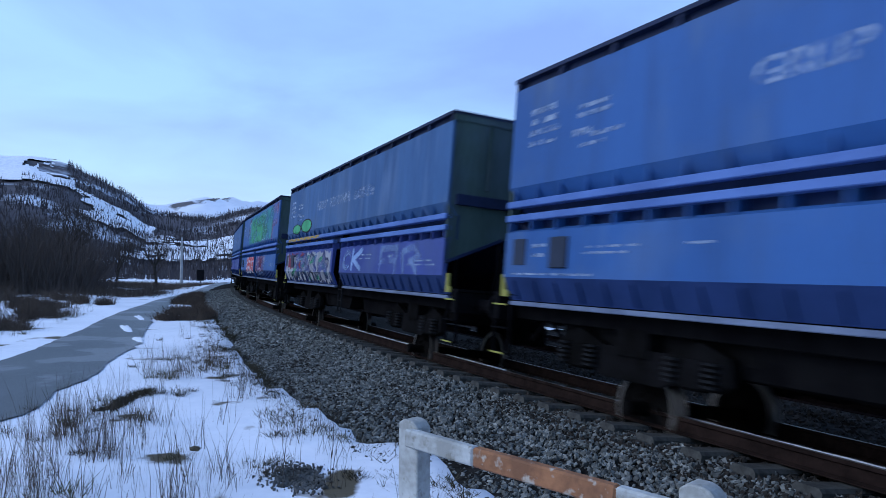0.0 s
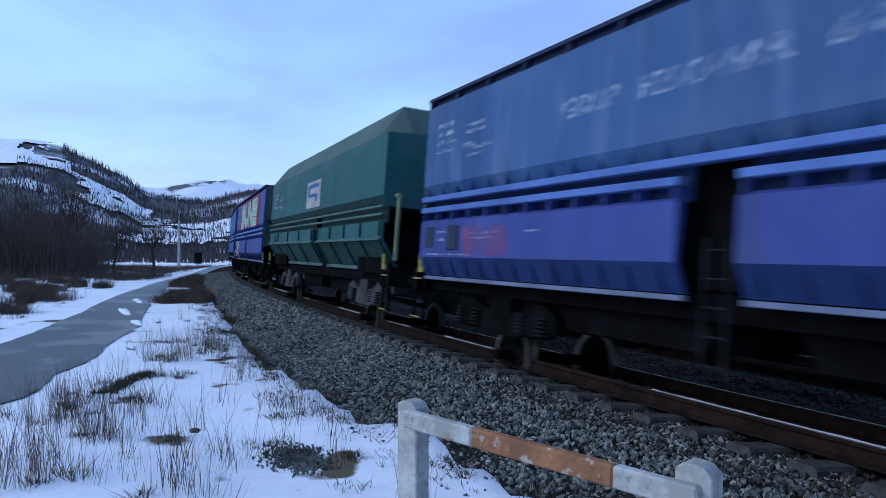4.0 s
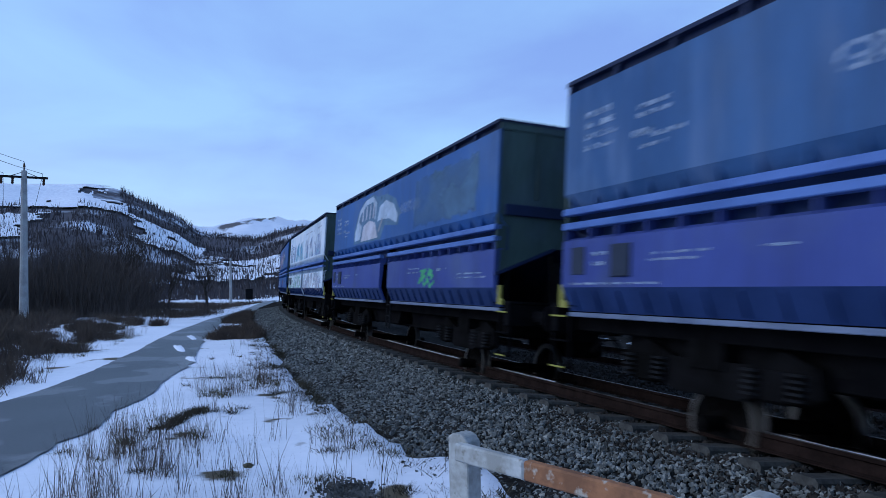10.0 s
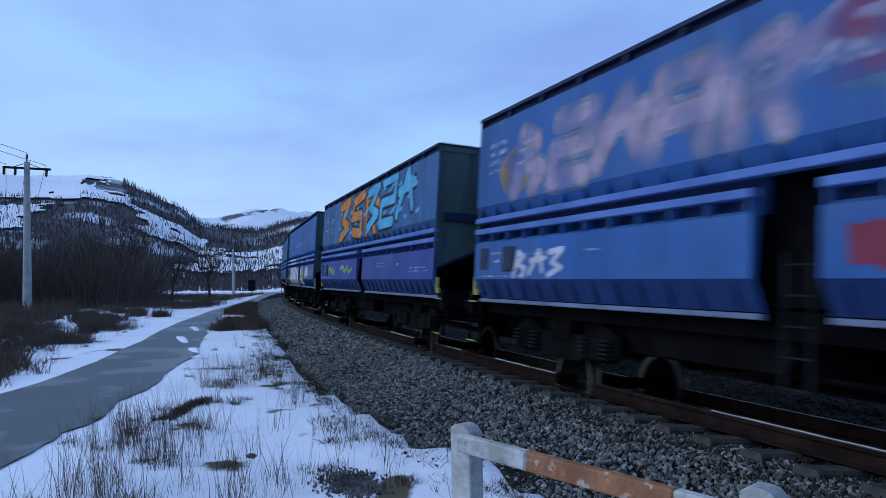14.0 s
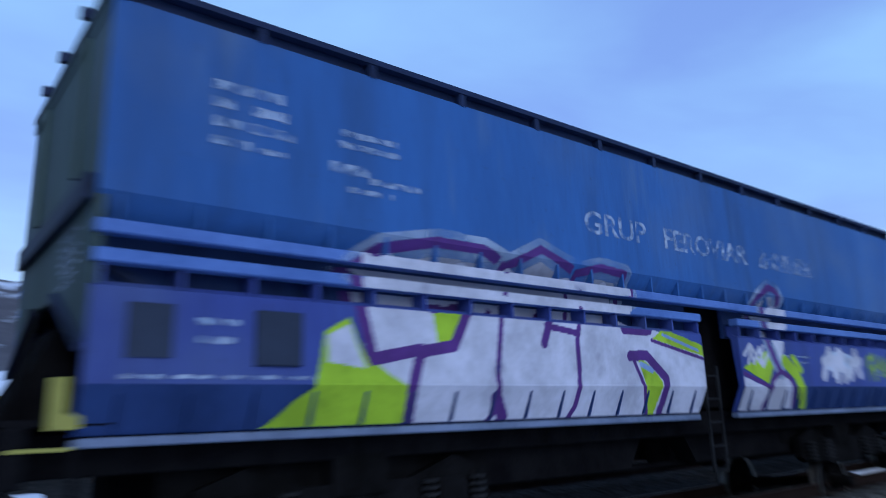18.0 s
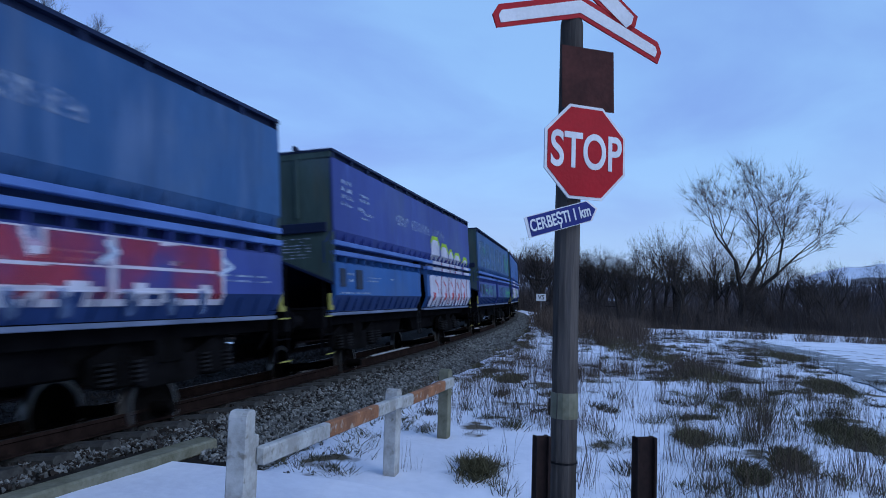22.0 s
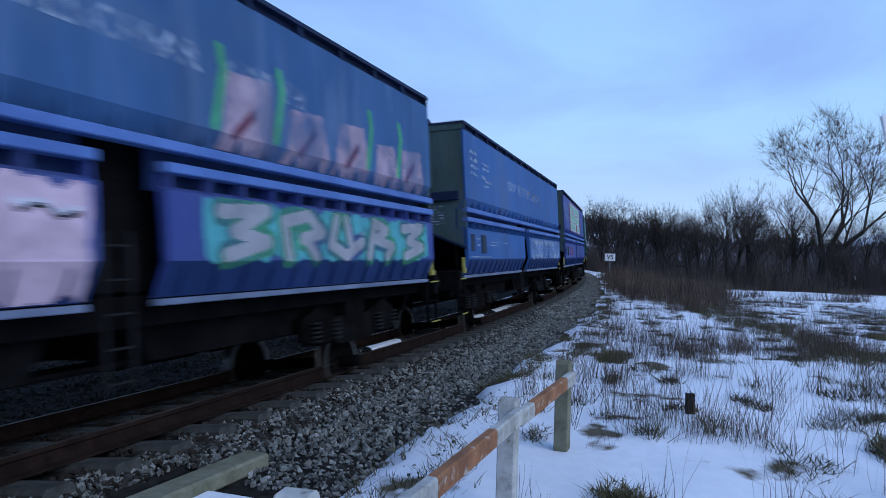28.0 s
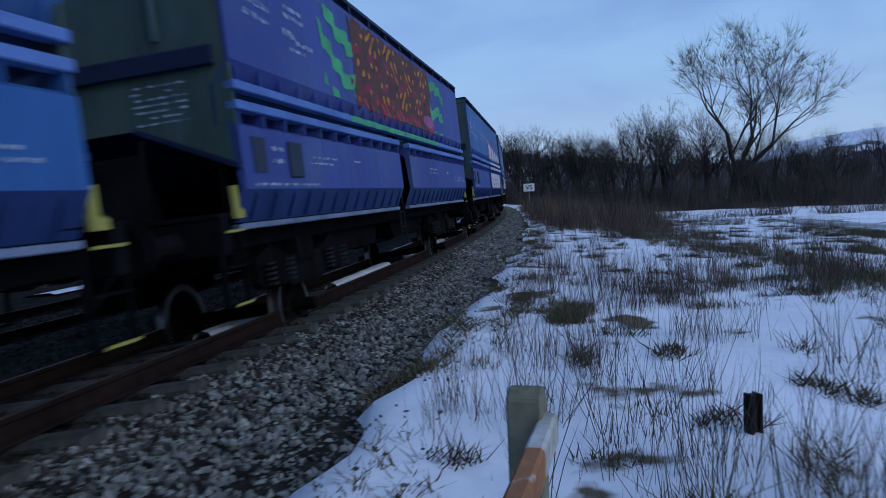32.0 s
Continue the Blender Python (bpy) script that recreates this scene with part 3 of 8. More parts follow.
M["farwood"] = surf("far_bare_wood", (0.080, 0.070, 0.074), (0.045, 0.040, 0.045), 0.95, fine=0.5, coarse=0.03, bump=0)
M["hillwood"] = surf("wooded_hillside", (0.100, 0.093, 0.105), (0.052, 0.049, 0.058), 0.95, fine=0.3, coarse=0.02, bump=0, third=(0.52, 0.56, 0.64), third_mix=(0.55, 0.66), third_scale=0.028)
M["hillsnow"] = surf("snowy_pasture", (0.66, 0.70, 0.78), (0.52, 0.57, 0.66), 0.85, fine=0.05, coarse=0.006, bump=0, third=(0.10, 0.095, 0.10), third_mix=(0.58, 0.63), third_scale=0.012)
hills("hill_near", SKY_NEAR, 170, 620, -180, 180, 0.5, "dark wooded hillside with strips of snow between the bare trees", M["hillwood"])
hills("hill_far", SKY_FAR, 900, 1500, -180, 180, 1.0, "far snowy pasture hill with dark hedges", M["hillsnow"])


def snow_field(a0, a1, k0, k1, seed, cut, label):
    """A ragged pasture of snow lying on the near hill."""
    bm = bmesh.new()
    na, nk = int((a1 - a0) / 0.10), 70
    grid = [[None] * (nk + 1) for _ in range(na + 1)]
    for i in range(na + 1):
        for j in range(nk + 1):
            a, k = a0 + (a1 - a0) * i / na, k0 + (k1 - k0) * j / nk
            r = 170 + 450 * k
            edge = min(i, na - i) / (0.25 * na), min(j, nk - j) / (0.3 * nk)
            x, y = -r * math.sin(radians(a)), r * math.cos(radians(a))
            v = min(1, edge[0], edge[1]) + 1.0 * noise.noise((x * 0.02, y * 0.02, seed)) + 0.6 * noise.noise((x * 0.07, y * 0.07, seed)) + 0.35 * noise.noise((x * 0.25, y * 0.25, seed))
            if v > cut:
                grid[i][j] = bm.verts.new((x, y, hill_z(a, r, SKY_NEAR, 170, 620) + 1.3))
    for i in range(na):
        for j in range(nk):
            q = (grid[i][j], grid[i + 1][j], grid[i + 1][j + 1], grid[i][j + 1])
            if all(q):
                bm.faces.new(q)
    bmesh.ops.recalc_face_normals(bm, faces=bm.faces)
    tagged(new("snow_field", mesh("snow_field", bm, M["snow"])), label, "snow", kind="structure")


snow_field(91.0, 113, 0.55, 0.99, 1, 0.10, "open snowy pasture on top of the hill")
snow_field(84.0, 91.5, 0.34, 0.62, 2, 0.72, "snowy clearing in the wood")
snow_field(95.5, 108, 0.30, 0.52, 3, 0.66, "snowy clearing in the wood")
snow_field(78, 88, 0.22, 0.5, 4, 0.62, "snowy gaps in the wood")


def spikes(name, places, hmin, hmax, material, label, category, seed, wide=0.16, lean=0.12):
    """Bare stems as slim three-sided spikes, far woods that nobody could count."""
    rnd = np.random.default_rng(seed)
    p = np.array(places)
    n = len(p)
    h = rnd.uniform(hmin, hmax, n)
    a = rnd.uniform(0, 6.28, n)
    w = h * wide
    base = np.stack([np.stack([p[:, 0] + w * np.cos(a + k * 2.094), p[:, 1] + w * np.sin(a + k * 2.094), p[:, 2] - 0.3], -1) for k in range(3)], 1)
    tip = np.stack([p[:, 0] + h * lean * rnd.normal(size=n), p[:, 1] + h * lean * rnd.normal(size=n), p[:, 2] + h], -1)[:, None]
    v = np.concatenate([base, tip], 1).reshape(-1, 3)
    f = (np.arange(n)[:, None, None] * 4 + np.array([[0, 1, 3], [1, 2, 3], [2, 0, 3]])).reshape(-1, 3)
    me = bpy.data.meshes.new(name)
    me.from_pydata(v.tolist(), [], f.tolist())
    me.materials.append(material)
    return tagged(new(name, me), label, category, kind="stuff")


def wooded(seed, n, table, near, far, a0, a1, lo, hi, cut=0.0, bare=(0, 0, 2)):
    rnd = random.Random(seed)
    out = []
    while len(out) < n:
        a, k = rnd.uniform(a0, a1), rnd.uniform(lo, hi)
        r = near + (far - near) * k
        x, y = -r * math.sin(radians(a)), r * math.cos(radians(a))
        if bare[0] < a < bare[1] and k > bare[2] + 0.16 * noise.noise((a * 0.9, k * 5, 1)):
            continue
        if noise.noise((x * 0.012, y * 0.012, 11)) + 0.35 * noise.noise((x * 0.05, y * 0.05, 2)) > cut:
            out.append((x, y, hill_z(a, r, table, near, far)))
    return out


spikes("hill_wood", wooded(3, 22000, SKY_NEAR, 170, 620, 58, 112, 0.0, 0.93, -0.28, (91.5, 113, 0.58)), 1.8, 4.6, M["farwood"], "bare winter wood on the hillside", "wood", 5, wide=0.075, lean=0.22)
spikes("hill_wood", wooded(4, 13000, SKY_NEAR, 170, 620, -122, -40, 0.0, 1.05, -0.3), 4, 9, M["farwood"], "bare winter wood on the low ridge", "wood", 6, wide=0.055, lean=0.22)


# ---- ballast, sleepers and rails ----
def swept(name, profile, s0, s1, step, material, wobble=0.0, seed=0):
    """A profile of (side, height) swept along the line in its canted frame."""
    verts, faces = [], []
    ss = [s0 + step * i for i in range(int((s1 - s0) / step) + 1)]
    n = len(profile)
    for s in ss:
        m = bed_pose(s)
        for k, (side, z) in enumerate(profile):
            w = wobble * noise.noise((s * 0.9, k * 3.1, seed)) if wobble else 0
            verts.append(m @ Vector((0, -min(side, toe(s) + 0.15 + 0.02 * k) - w, z)))
    for i in range(len(ss) - 1):
        for k in range(n):
            faces.append((i * n + k, (i + 1) * n + k, (i + 1) * n + (k + 1) % n, i * n + (k + 1) % n))
    me = bpy.data.meshes.new(name)
    me.from_pydata(verts, [], faces)
    me.materials.append(material)
    return me


# bed colour near black: the dark beneath the train is put into it
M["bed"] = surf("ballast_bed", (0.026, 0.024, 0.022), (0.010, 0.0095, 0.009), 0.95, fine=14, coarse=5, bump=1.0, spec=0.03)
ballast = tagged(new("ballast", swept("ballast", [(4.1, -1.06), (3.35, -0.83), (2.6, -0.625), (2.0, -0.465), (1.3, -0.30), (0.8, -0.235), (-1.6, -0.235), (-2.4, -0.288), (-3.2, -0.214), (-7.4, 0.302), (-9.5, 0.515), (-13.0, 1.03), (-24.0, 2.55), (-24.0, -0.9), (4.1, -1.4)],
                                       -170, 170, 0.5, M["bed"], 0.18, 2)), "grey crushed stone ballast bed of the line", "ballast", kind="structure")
track = thing("railway_track", None, "curved single railway line with rusty rails on concrete sleepers", "railway track", kind="structure")
RAIL = [(-0.075, -0.172), (-0.075, -0.16), (-0.012, -0.14), (-0.012, -0.045), (-0.036, -0.035), (-0.036, 0.0), (0.036, 0.0), (0.036, -0.035), (0.012, -0.045), (0.012, -0.14), (0.075, -0.16), (0.075, -0.172)]
for side, up in ((0.7535, 0), (-0.7535, 0), (-3.7, 0.213), (-5.2, 0.41)):
    ob = new("rail", swept("rail", [(side + a, z + up) for a, z in RAIL], -170, 170, 0.5, M["rail"]))
    ob.data.materials.append(M["railhead"])
    for f in ob.data.polygons:
        if f.index % 12 == 5:
            f.material_index = 1
    ob.parent = track
bm = bmesh.new()
prism(bm, [(-0.13, -0.36), (0.13, -0.36), (0.13, -0.21), (0.10, -0.178), (-0.10, -0.178), (-0.13, -0.21)], "y", -1.3, 1.3)
sleeper_mesh = mesh("sleeper", bm, M["sleeper"])
for i in range(-100, 125):
    ob = new("sleeper", sleeper_mesh)
    ob.parent, ob.matrix_world = track, bed_pose(0.6 * i) @ pose(0, 0, random.uniform(-0.012, 0.0), 0, 0, random.uniform(-1, 1))


def stones(name, count, s0, s1, u0, u1, size, seed, label):
    rnd = np.random.default_rng(seed)
    s, u = rnd.uniform(s0, s1, count), rnd.uniform(u0, u1, count)
    if u0 > 3:
        u = u + np.array([toe(d) - 3.62 for d in s])
    on_sleeper = (np.abs(s / 0.6 - np.round(s / 0.6)) * 0.6 < 0.15) & (np.abs(u) < 1.32)
    keep = (np.abs(np.abs(u) - 0.75) > 0.10) & (~on_sleeper | (rnd.random(count) < np.interp(s, [-8, 2, 8], [0.25, 0.45, 0.8]))) & ~((s > -2.2) & (s < 8.2) & (u > 1.5))
    s, u = s[keep], u[keep]
    n = len(s)
    r = RADIUS + u
    x, y = r * np.sin(s / RADIUS), NEAR + RADIUS - r * np.cos(s / RADIUS)
    if u0 > 0 and u0 < 3:
        inside = np.array([c < toe(d) + ragged(a, b) - 0.10 for a, b, c, d in zip(x, y, u, s)])
        s, u, x, y = s[inside], u[inside], x[inside], y[inside]
    z = np.interp(u, [-7.4, -3.2, -2.4, -1.7, 0.0, 0.8, 1.3, 2.0, 2.6, 3.35, 4.3], [-0.64, -0.61, -0.57, -0.44, -0.205, -0.085, -0.078, -0.165, -0.255, -0.36, -0.52])
    if u0 > 3:
        z = np.array([ground_z(a, b) for a, b in zip(x, y)])
    return pebble_mesh(name, np.stack([x, y, z], -1), size, rnd, label)


def pebble_mesh(name, places, size, rnd, label):
    """Loose angular stones, one small island each."""
    n = len(places)
    octa = np.array([(1, 0, 0), (-1, 0, 0), (0, 1, 0), (0, -1, 0), (0, 0, 1), (0, 0, -1), (0.6, 0.6, 0.6), (-0.6, -0.6, 0.5)])
    tri = np.array([(0, 6, 4), (0, 2, 6), (2, 4, 6), (2, 1, 4), (1, 7, 4), (1, 3, 7), (3, 4, 7), (3, 0, 4), (2, 0, 5), (1, 2, 5), (3, 1, 5), (0, 3, 5)])
    v = octa[None] * rnd.uniform(0.6, 1.25, (n, 8, 1)) * rnd.uniform(0.6, 1.4, (n, 1, 3))
    q = rnd.normal(size=(n, 4))
    q /= np.linalg.norm(q, axis=1)[:, None]
    w_, a, b, c = q.T
    rot = np.stack([1 - 2 * (b * b + c * c), 2 * (a * b - c * w_), 2 * (a * c + b * w_), 2 * (a * b + c * w_), 1 - 2 * (a * a + c * c), 2 * (b * c - a * w_),
                    2 * (a * c - b * w_), 2 * (b * c + a * w_), 1 - 2 * (a * a + b * b)], -1).reshape(n, 3, 3)
    v = np.einsum("nij,nkj->nki", rot, v) * (size * rnd.uniform(0.55, 1.35, n))[:, None, None] + places[:, None]
    f = (np.arange(n)[:, None, None] * 8 + tri).reshape(-1, 3)
    me = bpy.data.meshes.new(name)
    me.from_pydata(v.reshape(-1, 3).tolist(), [], f.tolist())
    me.materials.append(M["pebble"])
    return tagged(new(name, me), label, "ballast", kind="stuff")


def pebble():
    m = surf("crushed_stone", (0.185, 0.190, 0.180), (0.082, 0.085, 0.080), 0.9, fine=30, coarse=7, bump=0.1)
    nt = m.node_tree
    geo, hsv, rng = nt.nodes.new("ShaderNodeNewGeometry"), nt.nodes.new("ShaderNodeHueSaturation"), nt.nodes.new("ShaderNodeMapRange")
    rng.inputs["To Min"].default_value, rng.inputs["To Max"].default_value = 0.3, 1.55
    nt.links.new(geo.outputs["Random Per Island"], rng.inputs[0])
    nt.links.new(rng.outputs[0], hsv.inputs["Value"])
    bsdf = nt.nodes["Principled BSDF"]
    nt.links.new(bsdf.inputs["Base Color"].links[0].from_socket, hsv.inputs["Color"])
    nt.links.new(hsv.outputs[0], bsdf.inputs["Base Color"])
    return m


M["pebble"] = pebble()
stones("ballast_stones", 72000, -17, 24, 1.05, 4.3, 0.028, 1, "loose grey crushed stones beside the rail")
# stone colour holds the train's shade; along the sleeper ends it is dirt
stones("oily_stones", 30000, -17, 24, -1.7, 1.25, 0.032, 9, "dark stones between the rails with the train's shade in their colour").data.materials[0] = M["oily_shaded"]
stones("oily_stones", 9000, -8, 24, 1.05, 1.75, 0.028, 12, "rusty dark stones along the sleeper ends").data.materials[0] = M["oily_shaded"]
stones("oily_stones", 26000, -20, 30, -7.2, -1.6, 0.05, 10, "dark stones of the second line").data.materials[0] = M["oily_shaded"]
stones("ballast_stones", 28000, -60, -17, 1.05, 4.3, 0.05, 2, "loose grey crushed stones along the far line")
stones("ballast_stones", 28000, 24, 75, 1.05, 2.9, 0.05, 3, "loose grey crushed stones along the bend")
stones("scattered_stones", 900, -25, 30, 3.4, 4.1, 0.020, 4, "stray ballast stones lying on the snow")


def lay_snow(name, u0, u1, s0, s1, z, seed, cut, label):
    """A ragged strip of snow lying along the line."""
    bm = bmesh.new()
    step, prev = 0.15, None
    s = s0
    while s < s1:
        lies = noise.noise((s * 0.35, seed, 0.5)) + 0.4 * noise.noise((s * 1.7, seed, 4)) > cut
        if lies:
            a = u0 + 0.10 * noise.noise((s * 2.3, seed, 1))
            b = u1 + 0.14 * noise.noise((s * 2.0, seed, 2))
            m = bed_pose(s)
            row = [bm.verts.new(m @ Vector((0, -k, h))) for k, h in ((a, z - 0.05), (a * 0.85 + b * 0.15, z + 0.01), ((a + b) / 2, z + 0.03), (a * 0.15 + b * 0.85, z), (b, z - 0.06))]
            if prev:
                for k in range(4):
                    bm.faces.new((prev[k], row[k], row[k + 1], prev[k + 1]))
            prev = row
        else:
            prev = None
        s += step
    bmesh.ops.recalc_face_normals(bm, faces=bm.faces)
    return tagged(new(name, mesh(name, bm, M["snow"])), label, "snow", kind="structure")


lay_snow("snow_strip", 0.70, 0.36, -70, 2, -0.045, 3, -0.10, "ragged strip of snow lying between the rails")
lay_snow("snow_strip", 0.05, -0.25, 12, 75, -0.11, 6, 0.12, "broken strip of snow lying between the rails")
lay_snow("snow_strip", -1.35, -1.95, -70, 80, -0.20, 8, -0.10, "ragged strip of snow beyond the far rail")
lay_snow("snow_strip", -8.4, -9.6, -70, 90, 0.50, 7, -0.15, "snow lying at the foot of the brush")
lay_snow("snow_strip", -6.2, -7.2, -70, 90, 0.25, 5, -0.1, "snow lying on the far side of the line")


# ---- wagons ----
HALF = 1.45           # half the body's width
TOPZ, SILL = 4.2, 1.13
GATE = 6.29 - BODY / 2   # middle of the opening between the two side flaps, from the wagon's middle
GATE_W = 0.72
GATE_TWELVE = 6.92 - BODY / 2   # one wagon runs the other way round


def body_shell():
    """The upper hopper: thin side and end walls, open above, with sloping floors inside."""
    bm = bmesh.new()
    e, w, t = BODY / 2, HALF, 0.05
    for s in (-1, 1):
        prism(bm, [(s * (w - t), 2.70), (s * w, 2.70), (s * w, TOPZ - 0.16), (s * (w - t), TOPZ - 0.16)], "x", -e, e)
        prism(bm, [(s * w * 0.87, 2.48), (s * (w * 0.87 + 0.04), 2.48), (s * w, 2.70), (s * (w - 0.04), 2.70)], "x", -e, e)
        for i in range(26):                       # small triangular brackets in the upper groove
            x = -e + 0.14 + i * (BODY - 0.28) / 25
            prism(bm, [(s * w * 0.87, 2.49), (s * (w - 0.01), 2.52), (s * (w - 0.01), 2.70)], "x", x - 0.012, x + 0.012)
    bmesh.ops.recalc_face_normals(bm, faces=bm.faces)
    return mesh("hopper_side", bm, M["blue"])


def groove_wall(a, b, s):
    """The upright plate behind the beams; the groove's shade is put into its paint."""
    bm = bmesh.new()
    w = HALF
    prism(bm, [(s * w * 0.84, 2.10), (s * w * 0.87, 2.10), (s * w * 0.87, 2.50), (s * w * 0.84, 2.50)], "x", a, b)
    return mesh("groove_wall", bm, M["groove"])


def end_shell(s):
    bm = bmesh.new()
    e, w = BODY / 2, HALF - 0.02
    x0, x1 = sorted((s * e, s * (e - 0.05)))
    # the lower edge rises from both corners to the middle, over the couplings
    prism(bm, [(-w, 1.72), (-0.42, 2.17), (0.42, 2.17), (w, 1.72), (w, TOPZ - 0.05), (-w, TOPZ - 0.05)], "x", x0, x1)
    return mesh("end_wall", bm, [M["endgrey"]])


def end_slope(s):
    """The sloping hopper floor behind the end wall, and the pale folded edge under the wall."""
    e, w = BODY / 2, HALF - 0.02
    bm = bmesh.new()
    prism(bm, [(s * (e - 0.06), 2.30), (s * (e - 2.0), 1.33), (s * (e - 2.0), 1.27), (s * (e - 0.06), 2.24)], "y", -w * 0.93, w * 0.93)
    floor_ = mesh("hopper_slope", bm, M["navy"])
    edges = []
    for y in (-1, 1):
        bm = bmesh.new()
        x0, x1 = sorted((s * (e - 0.02), s * (e + 0.05)))
        prism(bm, [(y * w, 1.69), (y * 0.42, 2.14), (y * 0.42, 2.19), (y * w, 1.74)], "x", x0, x1)
        edges.append(mesh("folded_edge", bm, M["navy"]))
    bm = bmesh.new()
    x0, x1 = sorted((s * e, s * (e + 0.02)))
    box(bm, x0, x1, -w, w, TOPZ - 0.16, TOPZ - 0.05)
    edges.append(mesh("top_lip", bm, M["endgrey"]))
    return floor_, edges


def end_print(s):
    """Lines of small worn print below the band of an end wall."""
    rnd = random.Random(12)
    bm = bmesh.new()
    e = BODY / 2
    x0, x1 = sorted((s * (e - 0.004), s * (e + 0.005)))
    for i in range(7):
        y = -0.98
        while y < -0.40:
            w = rnd.uniform(0.04, 0.13)
            if rnd.random() < 0.85:
                box(bm, x0, x1, y, y + w * 0.85, 2.20 + i * 0.058, 2.20 + i * 0.058 + 0.02)
            y += w
    return mesh("lettering", bm, M["lettering"])


def end_fittings(s):
    """A stiffening post and the dark cross band of the end wall."""
    e, w = BODY / 2, HALF - 0.02
    bm = bmesh.new()
    box(bm, min(s * e, s * (e + 0.04)), max(s * e, s * (e + 0.04)), -0.03, 0.03, 2.95, TOPZ - 0.16)
    post_ = mesh("end_post", bm, M["endgrey"])
    bm = bmesh.new()
    x0, x1 = sorted((s * e, s * (e + 0.06)))
    box(bm, x0, x1, -w * 0.92, w * 0.92, 2.66, 2.84, 0.01)
    return post_, mesh("end_band", bm, M["navy"])


def top_rim():
    bm = bmesh.new()
    e, w = BODY / 2, HALF
    for s in (-1, 1):
        prism(bm, [(s * (w - 0.06), TOPZ - 0.05), (s * (w + 0.02), TOPZ - 0.05), (s * (w + 0.02), TOPZ), (s * (w - 0.06), TOPZ)], "x", -e, e)
        prism(bm, [(s * (w - 0.11), TOPZ - 0.17), (s * (w - 0.07), TOPZ - 0.17), (s * (w - 0.07), TOPZ - 0.04), (s * (w - 0.11), TOPZ - 0.04)], "x", -e, e)
        for i in range(14):
            x = -e + 0.06 + i * (BODY - 0.12) / 13
            box(bm, x - 0.03, x + 0.03, min(s * (w - 0.07), s * (w + 0.01)), max(s * (w - 0.07), s * (w + 0.01)), TOPZ - 0.17, TOPZ - 0.045)
    for s in (-1, 1):
        x0, x1 = sorted((s * (e - 0.06), s * (e + 0.03)))
        box(bm, x0, x1, -w, w, TOPZ - 0.05, TOPZ)
    return mesh("top_rim", bm, M["navy"])


FLAP = [(1.0, 2.04), (1.0, 1.50), (0.90, 1.21)]


def flap_mesh(a, b, s):
    """A side flap: upright plate above, leaning in below."""
    bm = bmesh.new()
    w = HALF
    prism(bm, [(s * w * 0.95, 2.13), (s * w, 2.09), (s * w, 1.50), (s * w * 0.90, 1.20), (s * (w * 0.90 - 0.05), 1.20), (s * (w - 0.06), 1.50), (s * (w - 0.10), 2.09), (s * w * 0.90, 2.13)], "x", a, b, 0)
    bm.faces.ensure_lookup_table()
    for f in bm.faces:                            # the lower slope faces down: its shade is put into the paint
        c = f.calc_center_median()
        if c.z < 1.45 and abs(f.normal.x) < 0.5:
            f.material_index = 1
    n = int((b - a) / 0.50)
    for i in range(n + 1):
        x = a + 0.05 + i * (b - a - 0.1) / n
        prism(bm, [(s * w * 0.88, 2.12), (s * w * 0.88, 2.25), (s * (w + 0.0), 2.25), (s * (w + 0.0), 2.10)], "x", x - 0.012, x + 0.012, 0)
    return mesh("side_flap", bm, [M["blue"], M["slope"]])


def rib_mesh():
    bm = bmesh.new()
    w = HALF
    prism(bm, [(-w * 0.995, 1.50), (-w * 0.995, 1.44), (-w * 0.935, 1.215), (-w * 0.895, 1.215)], "x", -0.012, 0.012)
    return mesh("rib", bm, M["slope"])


def sill_mesh(a, b, s):
    bm = bmesh.new()
    y0, y1 = sorted((s * (HALF - 0.10), s * (HALF + 0.005 - 0.08)))
    box(bm, a, b, min(s * (HALF * 0.90 - 0.06), s * (HALF * 0.90 + 0.03)), max(s * (HALF * 0.90 - 0.06), s * (HALF * 0.90 + 0.03)), SILL, SILL + 0.058, 0.008)
    return mesh("sill", bm, M["strip"])


def beam_mesh(a, b, s, z0, z1):
    bm = bmesh.new()
    y0, y1 = sorted((s * (HALF - 0.10), s * (HALF + 0.025)))
    box(bm, a, b, y0, y1, z0, z1, 0.01)
    return mesh("side_beam", bm, M["beam"])


